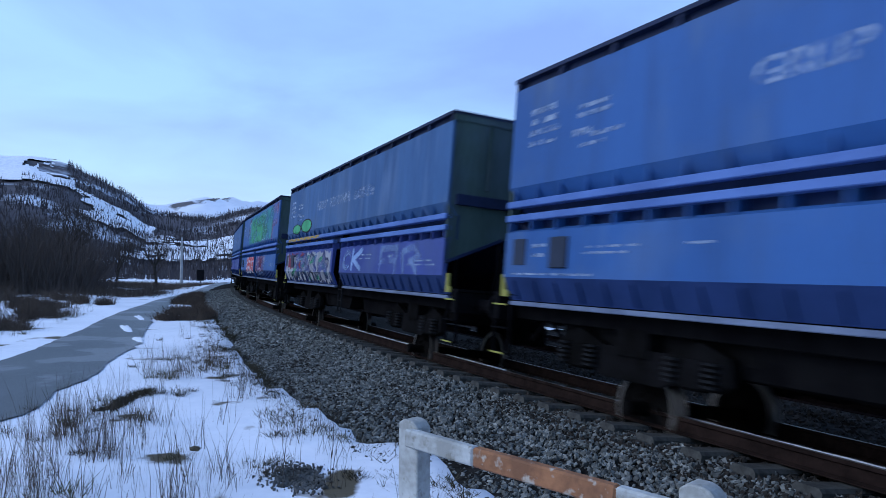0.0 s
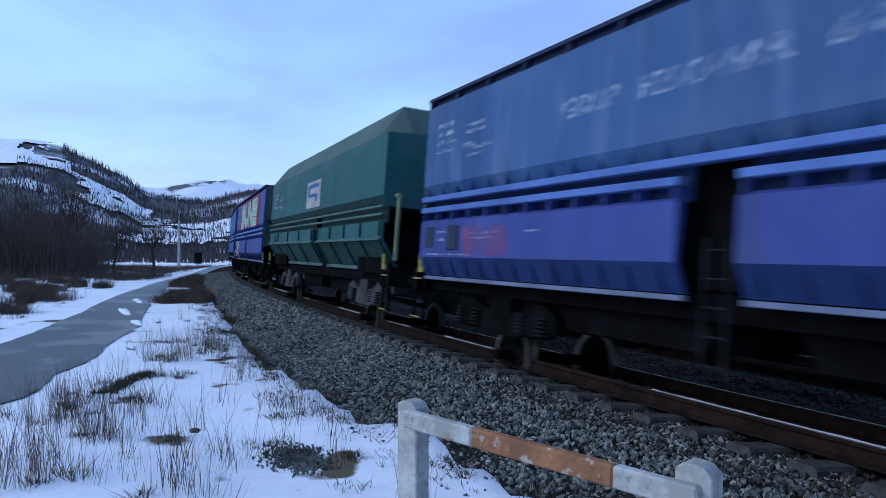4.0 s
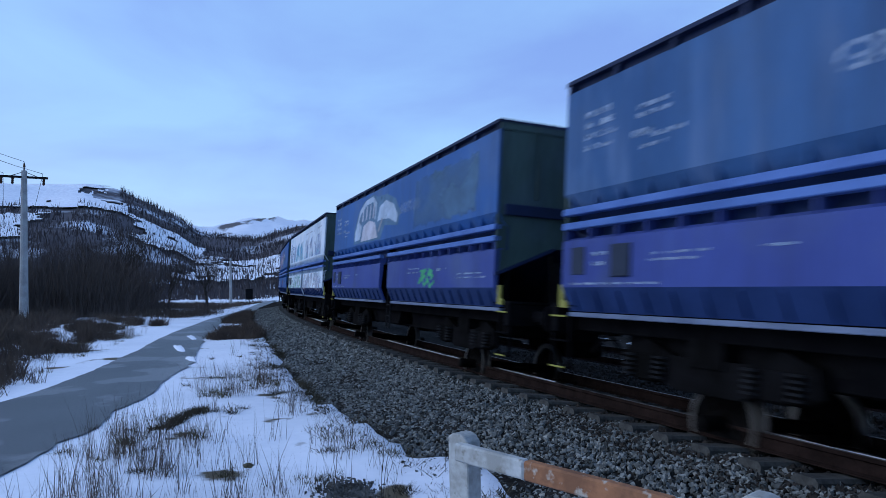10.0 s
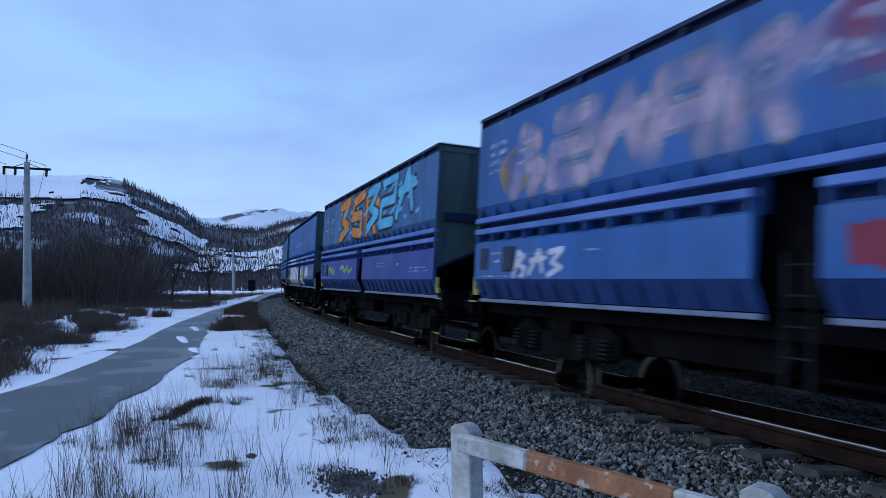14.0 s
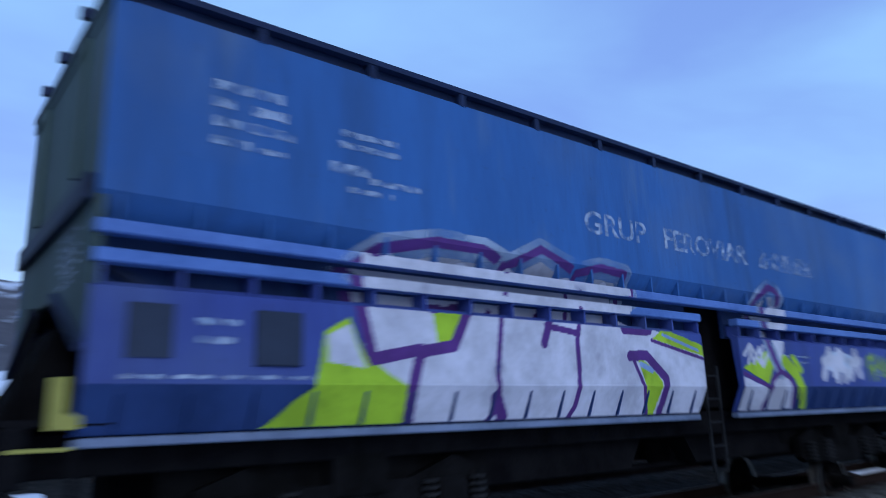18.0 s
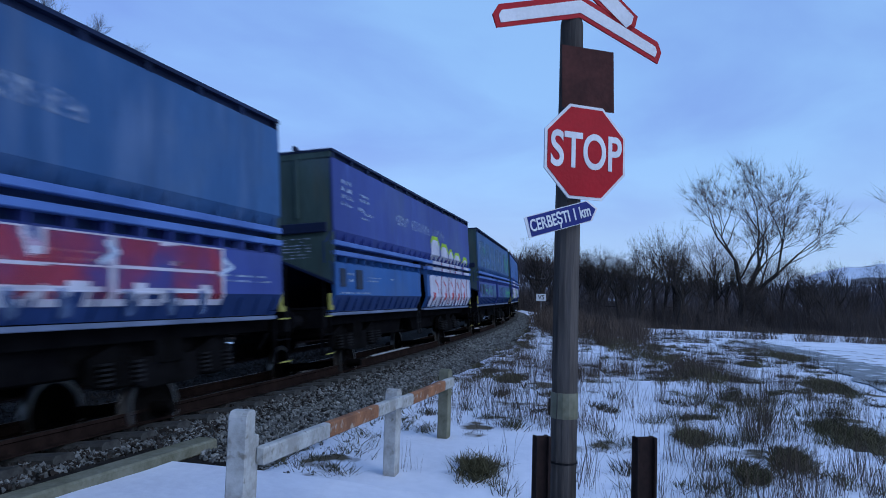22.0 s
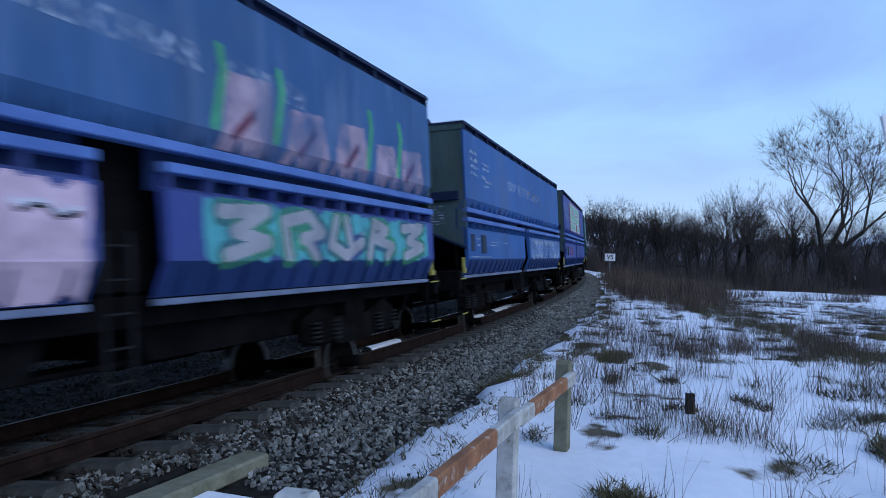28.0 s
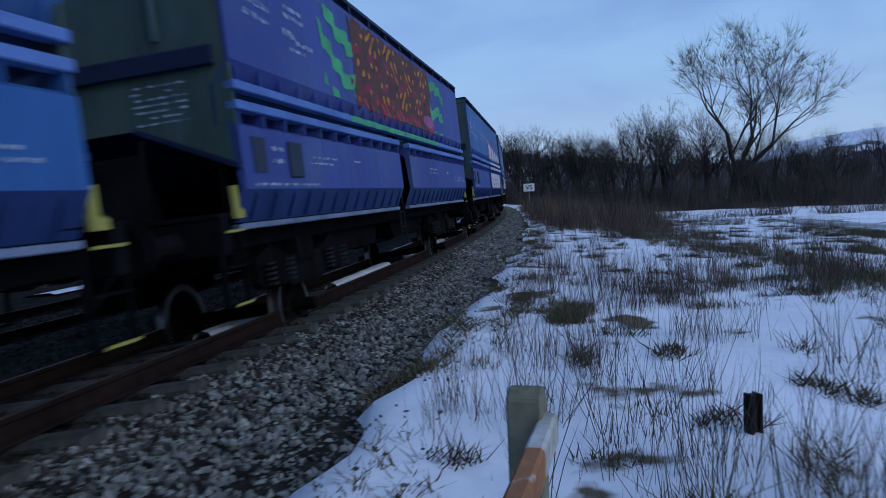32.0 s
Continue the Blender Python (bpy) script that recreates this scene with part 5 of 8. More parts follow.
def green_wagon(label):
    if "g_body" not in W:
        e = BODY / 2
        spans = ((-e, 0.45), (1.0, e))
        W["g_body"], W["g_flaps"] = green_shell(), [(green_flap(a, b, s), a, b, s) for s in (-1, 1) for a, b in spans]
        W["g_ribs"] = {s: green_rib(s) for s in (-1, 1)}
        W["g_lips"] = [green_lip(a, b, -1, z, o, h) for a, b in spans for z, o, h in ((1.81, 0.05, 0.05), (1.19, -0.32, 0.085))]
        W["g_grooves"] = [green_groove(a, b, s) for s in (-1, 1) for a, b in spans]
        W["g_beams"] = [green_lip(-e, e, s, z, 0.03, 0.05) for s in (-1, 1) for z in (2.47, 2.31)]
        W["g_ends"] = [green_end(s) for s in (-1, 1)]
        bm = bmesh.new()
        box(bm, -e + 0.95, -e + 1.30, -HALF - 0.02, -HALF + 0.01, 1.90, 2.14, 0.01)
        W["g_plate"] = mesh("inspection_plate", bm, M["greendark"])
        bm = bmesh.new()
        box(bm, -0.62, 1.02, -HALF - 0.006, -HALF + 0.002, 2.80, 3.55)
        W["g_panel"] = mesh("logo_panel", bm, M["concrete"])
        bm = bmesh.new()
        for a, b, z0, z1 in ((-0.35, 0.80, 3.36, 3.46), (-0.45, -0.25, 3.14, 3.46), (-0.35, 0.60, 3.10, 3.19), (0.45, 0.65, 2.96, 3.19)):
            box(bm, a, b, -HALF - 0.010, -HALF - 0.004, z0, z1)
        W["g_logo"] = mesh("logo_mark", bm, M["blue"])
        bars = []
        for s in (-1, 1):
            for y in (-1.2, 1.2):
                bm = bmesh.new()
                box(bm, min(s * (e + 0.20), s * (e + 0.30)), max(s * (e + 0.20), s * (e + 0.30)), y - 0.03, y + 0.03, 1.42, 2.75, 0.01)
                box(bm, min(s * e, s * (e + 0.30)), max(s * e, s * (e + 0.30)), y - 0.03, y + 0.03, 2.69, 2.75)
                bars.append(mesh("handrail", bm, M["palegreen"]))
        W["g_rails"] = bars
    wg = thing("hopper_wagon", None, label, "freight wagon", "wagons of the coal train")
    part("hopper_body", W["g_body"], None, wg)
    for me in W["g_beams"]:
        part("waist_beam", me, None, wg)
    for me in W["g_grooves"]:
        part("groove_wall", me, None, wg)
    for me, a, b, s in W["g_flaps"]:
        fl = part("side_flap", me, None, wg)
        n = 5
        for i in range(n if s < 0 else 0):
            r = part("rib", W["g_ribs"][s], None, fl)
            r.location = (a + 0.08 + i * (b - a - 0.16) / (n - 1), 0, 0)
    for me in W["g_lips"]:
        part("lip", me, None, wg, "pale worn edge of the flap")
    for piece_name, me in W["chassis"]:
        part(piece_name, me, None, wg)
    for s in (0, 1):
        for name, me in W["plat"][s]:
            part(name, me, None, wg)
        wall = part("end_wall", W["g_ends"][s][0], None, wg)
        part("cross_plate", W["g_ends"][s][1], None, wall)
    for me in W["g_rails"]:
        part("handrail", me, None, wg, "pale green painted end handrail")
    part("inspection_plate", W["g_plate"], None, wg)
    panel = part("logo_panel", W["g_panel"], None, wg, "pale panel with blue bars")
    part("logo_mark", W["g_logo"], None, panel)
    small_part(part("lettering", W["numbers"], None, wg, "rows of small worn white lettering")).location = (0.1, 0, -0.12)
    running_gear(wg, True)
    WAGONS.append(wg)
    return wg


wagon_meshes()
PLAIN = "blue open hopper wagon with worn white lettering"
for k in range(24):
    if k in (4, 16):
        green_wagon("dark green hopper wagon with a chamfered top and ribbed flaps")
    else:
        paint = {9: "white", 13: "dull", 1: "dull", 8: "blue", 14: "deep", 15: "dull"}.get(k, ("blue", "deep", "blue", "dull")[k % 4])
        blue_wagon(paint, {9: "white", 18: "blue", 8: "deep", 12: "deep", 20: "deep"}.get(k, ("blue", "deep", "blue", "deep")[k % 4] if paint != "white" else "white"), PLAIN, owner=k not in (5, 9, 17), gate=GATE_TWELVE if k == 12 else GATE)


# ---- graffiti on the wagons' sides ----
GLYPH = {
    "A": [[(0, 0), (0.5, 1), (1, 0)], [(0.2, 0.38), (0.8, 0.38)]],
    "B": [[(0, 0), (0, 1), (0.75, 1), (0.9, 0.75), (0.7, 0.52), (0, 0.52)], [(0.7, 0.52), (1, 0.28), (0.8, 0), (0, 0)]],
    "C": [[(1, 0.9), (0.45, 1), (0.05, 0.6), (0.1, 0.2), (0.5, 0), (1, 0.12)]],
    "E": [[(1, 1), (0, 1), (0, 0), (1, 0)], [(0, 0.5), (0.8, 0.5)]],
    "G": [[(1, 0.9), (0.4, 1), (0, 0.5), (0.3, 0), (1, 0.05), (1, 0.45), (0.6, 0.45)]],
    "H": [[(0, 0), (0, 1)], [(1, 0), (1, 1)], [(0, 0.5), (1, 0.5)]],
    "I": [[(0.5, 0), (0.5, 1)]],
    "J": [[(0.1, 1), (0.8, 1), (0.85, 0.25), (0.5, 0), (0.1, 0.2)]],
    "K": [[(0, 0), (0, 1)], [(1, 1), (0.1, 0.5), (1, 0)]],
    "M": [[(0, 0), (0.1, 1), (0.5, 0.3), (0.9, 1), (1, 0)]],
    "N": [[(0, 0), (0.05, 1), (0.95, 0), (1, 1)]],
    "O": [[(0.5, 0), (0.05, 0.35), (0.1, 0.8), (0.5, 1), (0.9, 0.8), (0.95, 0.3), (0.5, 0)]],
    "R": [[(0, 0), (0, 1), (0.8, 1), (0.9, 0.7), (0.6, 0.5), (0, 0.5)], [(0.5, 0.5), (1, 0)]],
    "S": [[(1, 0.95), (0.2, 1), (0.05, 0.7), (0.9, 0.4), (0.85, 0.05), (0, 0.05)]],
    "T": [[(0, 1), (1, 1)], [(0.5, 1), (0.5, 0)]],
    "U": [[(0, 1), (0.05, 0.2), (0.5, 0), (0.95, 0.2), (1, 1)]],
    "Z": [[(0, 1), (1, 1), (0, 0), (1, 0)]],
    ">": [[(0, 0.5), (1, 0.5)], [(0.55, 0.95), (1, 0.5), (0.55, 0.05)]],
    "^": [[(0.5, 0), (0.5, 1)], [(0.05, 0.55), (0.5, 1), (0.95, 0.55)]],
    "(": [[(1, 1), (0.35, 0.82), (0.4, 0.62), (0.95, 0.55), (0.25, 0.38), (0.3, 0)]],
    ")": [[(0.05, 1), (0.2, 0.74), (0.95, 1), (0.9, 0.46), (0.08, 0.42), (0.0, 0)]],
    "0": [[(0, 0), (0, 1), (1, 1), (1, 0)], [(0.1, 0.45), (0.9, 0.45)]],
    "1": [[(1, 1), (0.1, 0.9), (0, 0.5), (0.9, 0.5), (1, 0), (0.2, 0.1)]],
    "2": [[(0, 1), (1, 1), (1, 0.5), (0, 0.5), (0, 0), (1, 0)]],
    "3": [[(0, 0), (0.1, 1), (0.6, 0.8), (0.2, 0.5), (0.9, 0.3), (0.7, 0)]],
    "4": [[(0.1, 1), (0, 0.3), (0.5, 0), (1, 0.4)], [(0.4, 1), (0.6, 0.4)]],
    "5": [[(0, 0.1), (0.5, 1), (1, 0.2)], [(0, 0.6), (1, 0.7)]],
    "6": [[(0, 0.9), (0.9, 1), (0.3, 0.5), (1, 0.3), (0.2, 0)]],
    "7": [[(0.2, 0), (0, 0.8), (0.6, 1), (1, 0.6), (0.5, 0.4)], [(0.6, 0.4), (0.9, 0)]],
    "~": [[(0, 0.5), (0.2, 0.9), (0.4, 0.2), (0.6, 0.8), (0.8, 0.1), (1, 0.6)]],
}


def spray(name):
    """Spray paint; a name that begins with thin_ or wash_ covers only in places."""
    key = "spray_" + name
    if key not in M:
        colour = SPRAY[name.split("_")[-1]]
        M[key] = surf(key, colour, tuple(c * 0.7 for c in colour), 0.65, fine=12, coarse=2.0, bump=0.04)
        if name.startswith("thin_"):
            patchy(M[key], 1.6, 0.30, 0.62, 0.62)
        elif name.startswith("wash_"):
            patchy(M[key], 0.6, 0.28, 0.58, 0.72, (1, 1, 1.8))
        else:
            patchy(M[key], 3.0, 0.10, 0.36, 0.96)
    return M[key]


SPRAY = dict(white=(0.50, 0.51, 0.60), grey=(0.30, 0.31, 0.36), pink=(0.55, 0.42, 0.52), red=(0.42, 0.05, 0.06), wine=(0.20, 0.035, 0.06), green=(0.07, 0.36, 0.17), lime=(0.32, 0.50, 0.03), mint=(0.22, 0.46, 0.34),
             purple=(0.085, 0.03, 0.17), black=(0.015, 0.015, 0.02), orange=(0.55, 0.20, 0.03), cyan=(0.10, 0.40, 0.62), teal=(0.08, 0.33, 0.38), sky=(0.22, 0.33, 0.56), brown=(0.10, 0.045, 0.04), magenta=(0.32, 0.10, 0.24),
             ochre=(0.42, 0.28, 0.08), haze=(0.10, 0.19, 0.30), ice=(0.40, 0.50, 0.64), rose=(0.50, 0.48, 0.62))


def side_y(z):
    """How far out the wagon's side lies at height z, None in the grooves."""
    if z >= 2.70 or 1.50 <= z <= 2.09:
        return -HALF - 0.007
    if 2.42 <= z <= 2.51 or 2.235 <= z <= 2.325:
        return -HALF - 0.032
    if 2.52 <= z < 2.70:
        return -(HALF * 0.87 + 0.04 + (HALF * 0.13 - 0.04) * (z - 2.48) / 0.22) - 0.010
    if 1.21 <= z < 1.50:
        return -HALF * (0.90 + 0.10 * (z - 1.20) / 0.30) - 0.016
    if 2.11 <= z < 2.235 or 2.325 < z < 2.42:
        return -HALF * 0.87 - 0.008
    return None


def stroke(points, fill, half, edge=None):
    """A sprayed line through (x, z) points."""
    xs, zs = [p[0] for p in points], [p[1] for p in points]
    return ("line", min(xs), max(xs), min(zs), max(zs), fill, edge, half, points)


def zigzag(x0, x1, z0, z1, n, fill, half, seed):
    """A quick up-and-down spray scrawl."""
    rnd = random.Random(seed)
    return stroke([(x0 + (x1 - x0) * (i + rnd.uniform(-0.4, 0.4)) / n, rnd.uniform(z0, (z0 + z1) / 2) if i % 2 else rnd.uniform((z0 + z1) / 2, z1)) for i in range(n + 1)], fill, half)


def area(points, fill):
    """A filled outline through (x, z) points."""
    xs, zs = [p[0] for p in points], [p[1] for p in points]
    return ("area", min(xs), max(xs), min(zs), max(zs), fill, None, 0, points)


def graffiti(wagon, layers, label, cell=0.018, proud=0.0):
    """layers, back to front: (text or shape, x0, x1, z0, z1, fill, edge, stroke, lean); x from the wagon's rear end."""
    wg = WAGONS[wagon]
    gate = GATE_TWELVE if wagon == 12 else GATE
    x0, x1 = min(l[1] for l in layers) - 0.15, max(l[2] for l in layers) + 0.15
    z0, z1 = max(1.21, min(l[3] for l in layers) - 0.12), min(4.02, max(l[4] for l in layers) + 0.12)
    nx = int((x1 - x0) / cell)
    heights = [z for z in (z0 + cell * (k + 0.5) for k in range(int((z1 - z0) / cell)))]
    X, Z = np.meshgrid(x0 + cell * (np.arange(nx) + 0.5), np.array(heights))
    ink = np.full(X.shape, -1)
    names = []

    def tone(c):
        if c not in names:
            names.append(c)
        return names.index(c)

    for text, a, b, lo, hi, fill, edge, stroke, lean in layers:
        jag = 0.05 * np.sin(X * 9.1 + Z * 5) + 0.04 * np.sin(X * 23 + 1.7)
        if text == "block":
            hit = (X > a + jag) & (X < b + jag) & (Z > lo + jag * 0.6) & (Z < hi + jag * 0.6)
            ink[hit] = tone(fill)
        elif text == "oval":
            r = ((X - (a + b) / 2) / ((b - a) / 2)) ** 2 + ((Z - (lo + hi) / 2) / ((hi - lo) / 2)) ** 2
            if edge:
                ink[r < 1] = tone(edge)
            ink[r < 0.7] = tone(fill)
        elif text == "dots":
            h = np.sin(X * 12.3 + np.sin(Z * 9) * 2) * np.sin(Z * 14.7 + np.sin(X * 7) * 2)
            ink[(X > a) & (X < b) & (Z > lo) & (Z < hi) & (h > stroke)] = tone(fill)
        elif text == "scribble":
            h = np.sin(X * 3.1 + Z * 11 + np.sin(X * 2.3) * 2) + 0.6 * np.sin(X * 7.7 - Z * 19)
            fade = (X > a + jag * 4) & (X < b + jag * 4) & (Z > lo) & (Z < hi)
            ink[fade & (h > stroke)] = tone(fill)
        elif text == "area":
            inside = np.zeros(X.shape, bool)
            for (ax, az), (bx, bz) in zip(lean, lean[1:] + lean[:1]):
                cross = (az > Z) != (bz > Z)
                inside ^= cross & (X + jag * 0.2 < ax + (Z - az) * (bx - ax) / (bz - az + 1e-9))
            ink[inside] = tone(fill)
        else:
            if text == "line":
                lines = [lean]
            else:
                wide = (b - a) / len(text)
                lines = [[(a + wide * (i + 0.10 + 0.76 * px) + lean * (py - 0.5), lo + (hi - lo) * py) for px, py in path] for i, ch in enumerate(text) for path in GLYPH.get(ch, [])]
            best = np.full(X.shape, 9.0)
            square = text != "line" and lean == 0.0          # upright letters have square corners
            for pts in lines:
                    for (ax, az), (bx, bz) in zip(pts[:-1], pts[1:]):
                        ux, uz = bx - ax, bz - az
                        k = np.clip(((X - ax) * ux + (Z - az) * uz) / (ux * ux + uz * uz + 1e-9), 0, 1)
                        dx, dz = X - ax - k * ux, Z - az - k * uz
                        best = np.minimum(best, np.maximum(np.abs(dx), np.abs(dz)) if square else np.hypot(dx, dz))
            if edge:
                ink[best < stroke + 0.07] = tone(edge)
            ink[best < stroke] = tone(fill)
    ink[(Z < 2.3) & (np.abs(X - BODY / 2 - gate) < 0.42)] = -1
    bm = bmesh.new()
    for i, z in enumerate(heights):
        y = side_y(z)
        if y is None:
            continue
        ya, yb = (side_y(z - cell / 2) or y), (side_y(z + cell / 2) or y)
        ya, yb = (ya if abs(ya - y) < 0.02 else y) - proud, (yb if abs(yb - y) < 0.02 else y) - proud
        k = 0
        while k < nx:
            c = ink[i, k]
            j = k
            while j < nx and ink[i, j] == c:
                j += 1
            if c >= 0:
                xa, xb = x0 + cell * k - BODY / 2, x0 + cell * j - BODY / 2
                xb = min(xb, BODY / 2)
                vs = [bm.verts.new(p) for p in ((xa, ya, z - cell / 2), (xb, ya, z - cell / 2), (xb, yb, z + cell / 2), (xa, yb, z + cell / 2))]
                if xa > -BODY / 2:
                    bm.faces.new(vs).material_index = int(c)
            k = j
    small_part(part("graffiti", bm, [spray(n) for n in names] or [M["white"]], wg, label))


graffiti(1, [("block", 0.3, 5.8, 1.25, 2.03, "grey", None, 0, 0), ("block", 0.5, 3.0, 1.6, 2.03, "wine", None, 0, 0), ("oval", 0.8, 2.0, 2.64, 2.95, "green", "black", 0, 0), ("oval", 2.0, 3.4, 2.64, 3.05, "green", "black", 0, 0),
             ("block", 0.5, 4.5, 2.42, 2.51, "ochre", None, 0, 0), ("6735", 1.2, 5.6, 1.35, 1.9, "thin_grey", "thin_black", 0.08, 0.15), ("scribble", 0.6, 5.5, 1.3, 2.0, "thin_green", None, 1.0, 0)], "dark green, red and white spray graffiti")
graffiti(1, [("C", 6.95, 7.55, 1.6, 1.98, "thin_sky", None, 0.06, 0.1), ("K", 7.65, 8.5, 1.6, 2.0, "sky", None, 0.06, 0.1), ("07", 9.6, 12.0, 1.55, 2.0, "thin_sky", None, 0.06, 0.1)], "pale blue sprayed letters")
graffiti(2, [("block", 3.2, 11.3, 2.72, 3.96, "wash_teal", None, 0, 0), ("(", 2.3, 3.5, 2.78, 3.86, "thin_wine", None, 0.12, 0.2), ("(", 2.5, 3.5, 2.95, 3.8, "thin_white", None, 0.045, 0.2),
              (")", 11.15, 12.65, 2.76, 3.95, "thin_red", None, 0.12, 0.1), (")", 11.2, 12.5, 2.86, 3.86, "thin_white", None, 0.035, 0.1)], "soft teal green wash with dark red bracket shapes")
graffiti(2, [("scribble", 3.9, 9.6, 2.75, 3.85, "wash_green", None, -0.9, 0)], "brighter green spray clouds", 0.05, 0.004)
graffiti(2, [("block", 2.75, 5.9, 1.38, 2.04, "thin_teal", None, 0, 0), ("7061", 2.95, 5.85, 1.5, 2.03, "red", "white", 0.09, 0.1)], "red block letters with white edges on teal")
graffiti(2, [("block", 6.75, 9.8, 1.5, 2.04, "thin_magenta", None, 0, 0), ("404", 6.8, 9.8, 1.52, 1.98, "thin_wine", "thin_white", 0.13, 0.1), ("O", 9.5, 9.9, 1.65, 2.0, "thin_sky", None, 0.06, 0), ("block", 7.0, 9.4, 1.3, 1.45, "thin_sky", None, 0, 0)], "dull magenta letters with white edges")
graffiti(3, [("block", 1.6, 2.9, 1.55, 1.95, "thin_magenta", None, 0, 0)], "faded pink paint patch")
graffiti(5, [("block", 2.4, 11.3, 2.66, 4.0, "wine", None, 0, 0), ("BUN2", 2.9, 10.2, 2.88, 3.72, "mint", "white", 0.12, 0.0)], "wine red panel with pale green letters")
graffiti(5, [("6257", 0.35, 2.3, 1.30, 2.02, "white", "black", 0.07, 0.1), ("~", 0.6, 2.1, 1.4, 1.7, "green", None, 0.03, 0.1)], "white tag with dark edge and green strokes")
graffiti(8, [area([(2.9, 2.75), (2.85, 3.1), (3.3, 3.6), (3.9, 3.88), (4.9, 3.98), (5.4, 3.85), (6.3, 3.82), (7.1, 3.6), (7.5, 3.25), (7.35, 2.95), (6.2, 3.05), (5.8, 2.72)], "haze"),
             area([(3.0, 2.82), (3.0, 3.1), (3.45, 3.35), (3.75, 3.2), (3.6, 2.85)], "ice"), stroke([(3.25, 3.25), (3.55, 3.62), (4.2, 3.82), (4.9, 3.84), (5.25, 3.66), (5.2, 3.35)], "ice", 0.075),
             *[stroke([(x, 3.38), (x + 0.05, 3.68)], "white", 0.05) for x in (3.85, 4.25, 4.65, 5.0)], area([(3.75, 2.78), (4.0, 3.2), (4.6, 3.3), (5.2, 3.2), (5.55, 2.78)], "white"),
             area([(5.45, 3.2), (5.6, 3.55), (6.2, 3.68), (6.9, 3.5), (7.3, 3.2), (7.2, 3.02), (6.6, 3.18), (5.9, 3.22)], "ice"), stroke([(5.6, 2.95), (5.9, 3.2)], "grey", 0.05),
             ("block", 8.6, 12.0, 2.8, 3.8, "wash_haze", None, 0, 0)], "pale rounded graffiti like teeth in a mouth")
graffiti(8, [("~", 9.0, 10.2, 1.5, 1.7, "green", None, 0.03, 0.1), ("63", 9.1, 10.1, 1.68, 1.85, "green", None, 0.03, 0.1)], "small green tag")
graffiti(9, [*[area([(a, 2.75), (a + 0.05, 3.3), (a + 0.5, 3.55), (b, 3.6), (b + 0.05, 2.75)], c) for a, b, c in ((0.6, 1.7, "thin_sky"), (2.1, 3.0, "thin_sky"), (3.3, 4.4, "thin_cyan"), (4.7, 6.0, "thin_cyan"), (6.7, 8.0, "thin_sky"), (8.5, 9.8, "thin_sky"), (10.3, 12.0, "thin_sky"))],
             *[stroke([(x, 2.82), (x + 0.25, 2.95), (x + 0.4, 2.9)], "teal", 0.022) for x in (1.0, 2.5, 3.6, 5.3, 7.4, 9.0, 11.0)], ("0030", 6.8, 12.0, 2.9, 3.8, "thin_purple", None, 0.018, 0.2), stroke([(0.7, 3.3), (0.8, 2.8), (1.6, 2.78)], "thin_teal", 0.02)],
         "pale blue block letters on a white painted side")
graffiti(9, [("30604", 0.4, 5.8, 1.55, 2.02, "thin_ice", "thin_mint", 0.05, 0.2), ("45707", 6.9, 12.4, 1.5, 2.02, "thin_ice", "thin_rose", 0.06, 0.2), *[stroke([(x, 1.62), (x + 0.35, 1.52), (x + 0.8, 1.58), (x + 0.9, 1.75)], "mint", 0.028) for x in (0.6, 1.8, 3.1, 4.6)],
             *[stroke([(x, 1.95), (x + 0.3, 1.98)], "teal", 0.025) for x in (1.0, 2.2, 3.7, 4.9)]], "teal and pink outlines on white")
graffiti(10, [("oval", 0.7, 2.0, 2.7, 3.6, "thin_ochre", None, 0, 0), ("32507", 1.3, 6.6, 2.85, 3.65, "thin_pink", "thin_grey", 0.12, 0.2), ("oval", 6.2, 8.4, 2.85, 3.9, "thin_lime", None, 0, 0), ("oval", 6.2, 8.0, 2.95, 3.85, "thin_pink", None, 0, 0),
              ("S", 6.6, 7.6, 3.1, 3.7, "thin_red", None, 0.08, 0.2)], "pinkish white letters with red and green end")
graffiti(10, [("356", 1.4, 2.8, 1.55, 1.9, "white", None, 0.04, 0.1), ("block", 6.9, 7.6, 1.6, 1.95, "wine", None, 0, 0)], "small white tag")
graffiti(11, [("617", 3.0, 8.4, 2.8, 3.9, "orange", "black", 0.14, 0.3), ("625", 6.8, 11.5, 2.9, 3.95, "cyan", "black", 0.12, 0.3), ("scribble", 2.8, 11.6, 2.75, 3.9, "cyan", None, 1.25, 0)], "orange and cyan wild style letters")
graffiti(11, [("~", 1.4, 2.9, 1.6, 1.95, "lime", None, 0.035, 0.1), ("~", 3.4, 5.6, 1.65, 1.95, "lime", None, 0.04, 0.1)], "lime green tags")
RIM_W = "thin_ice"
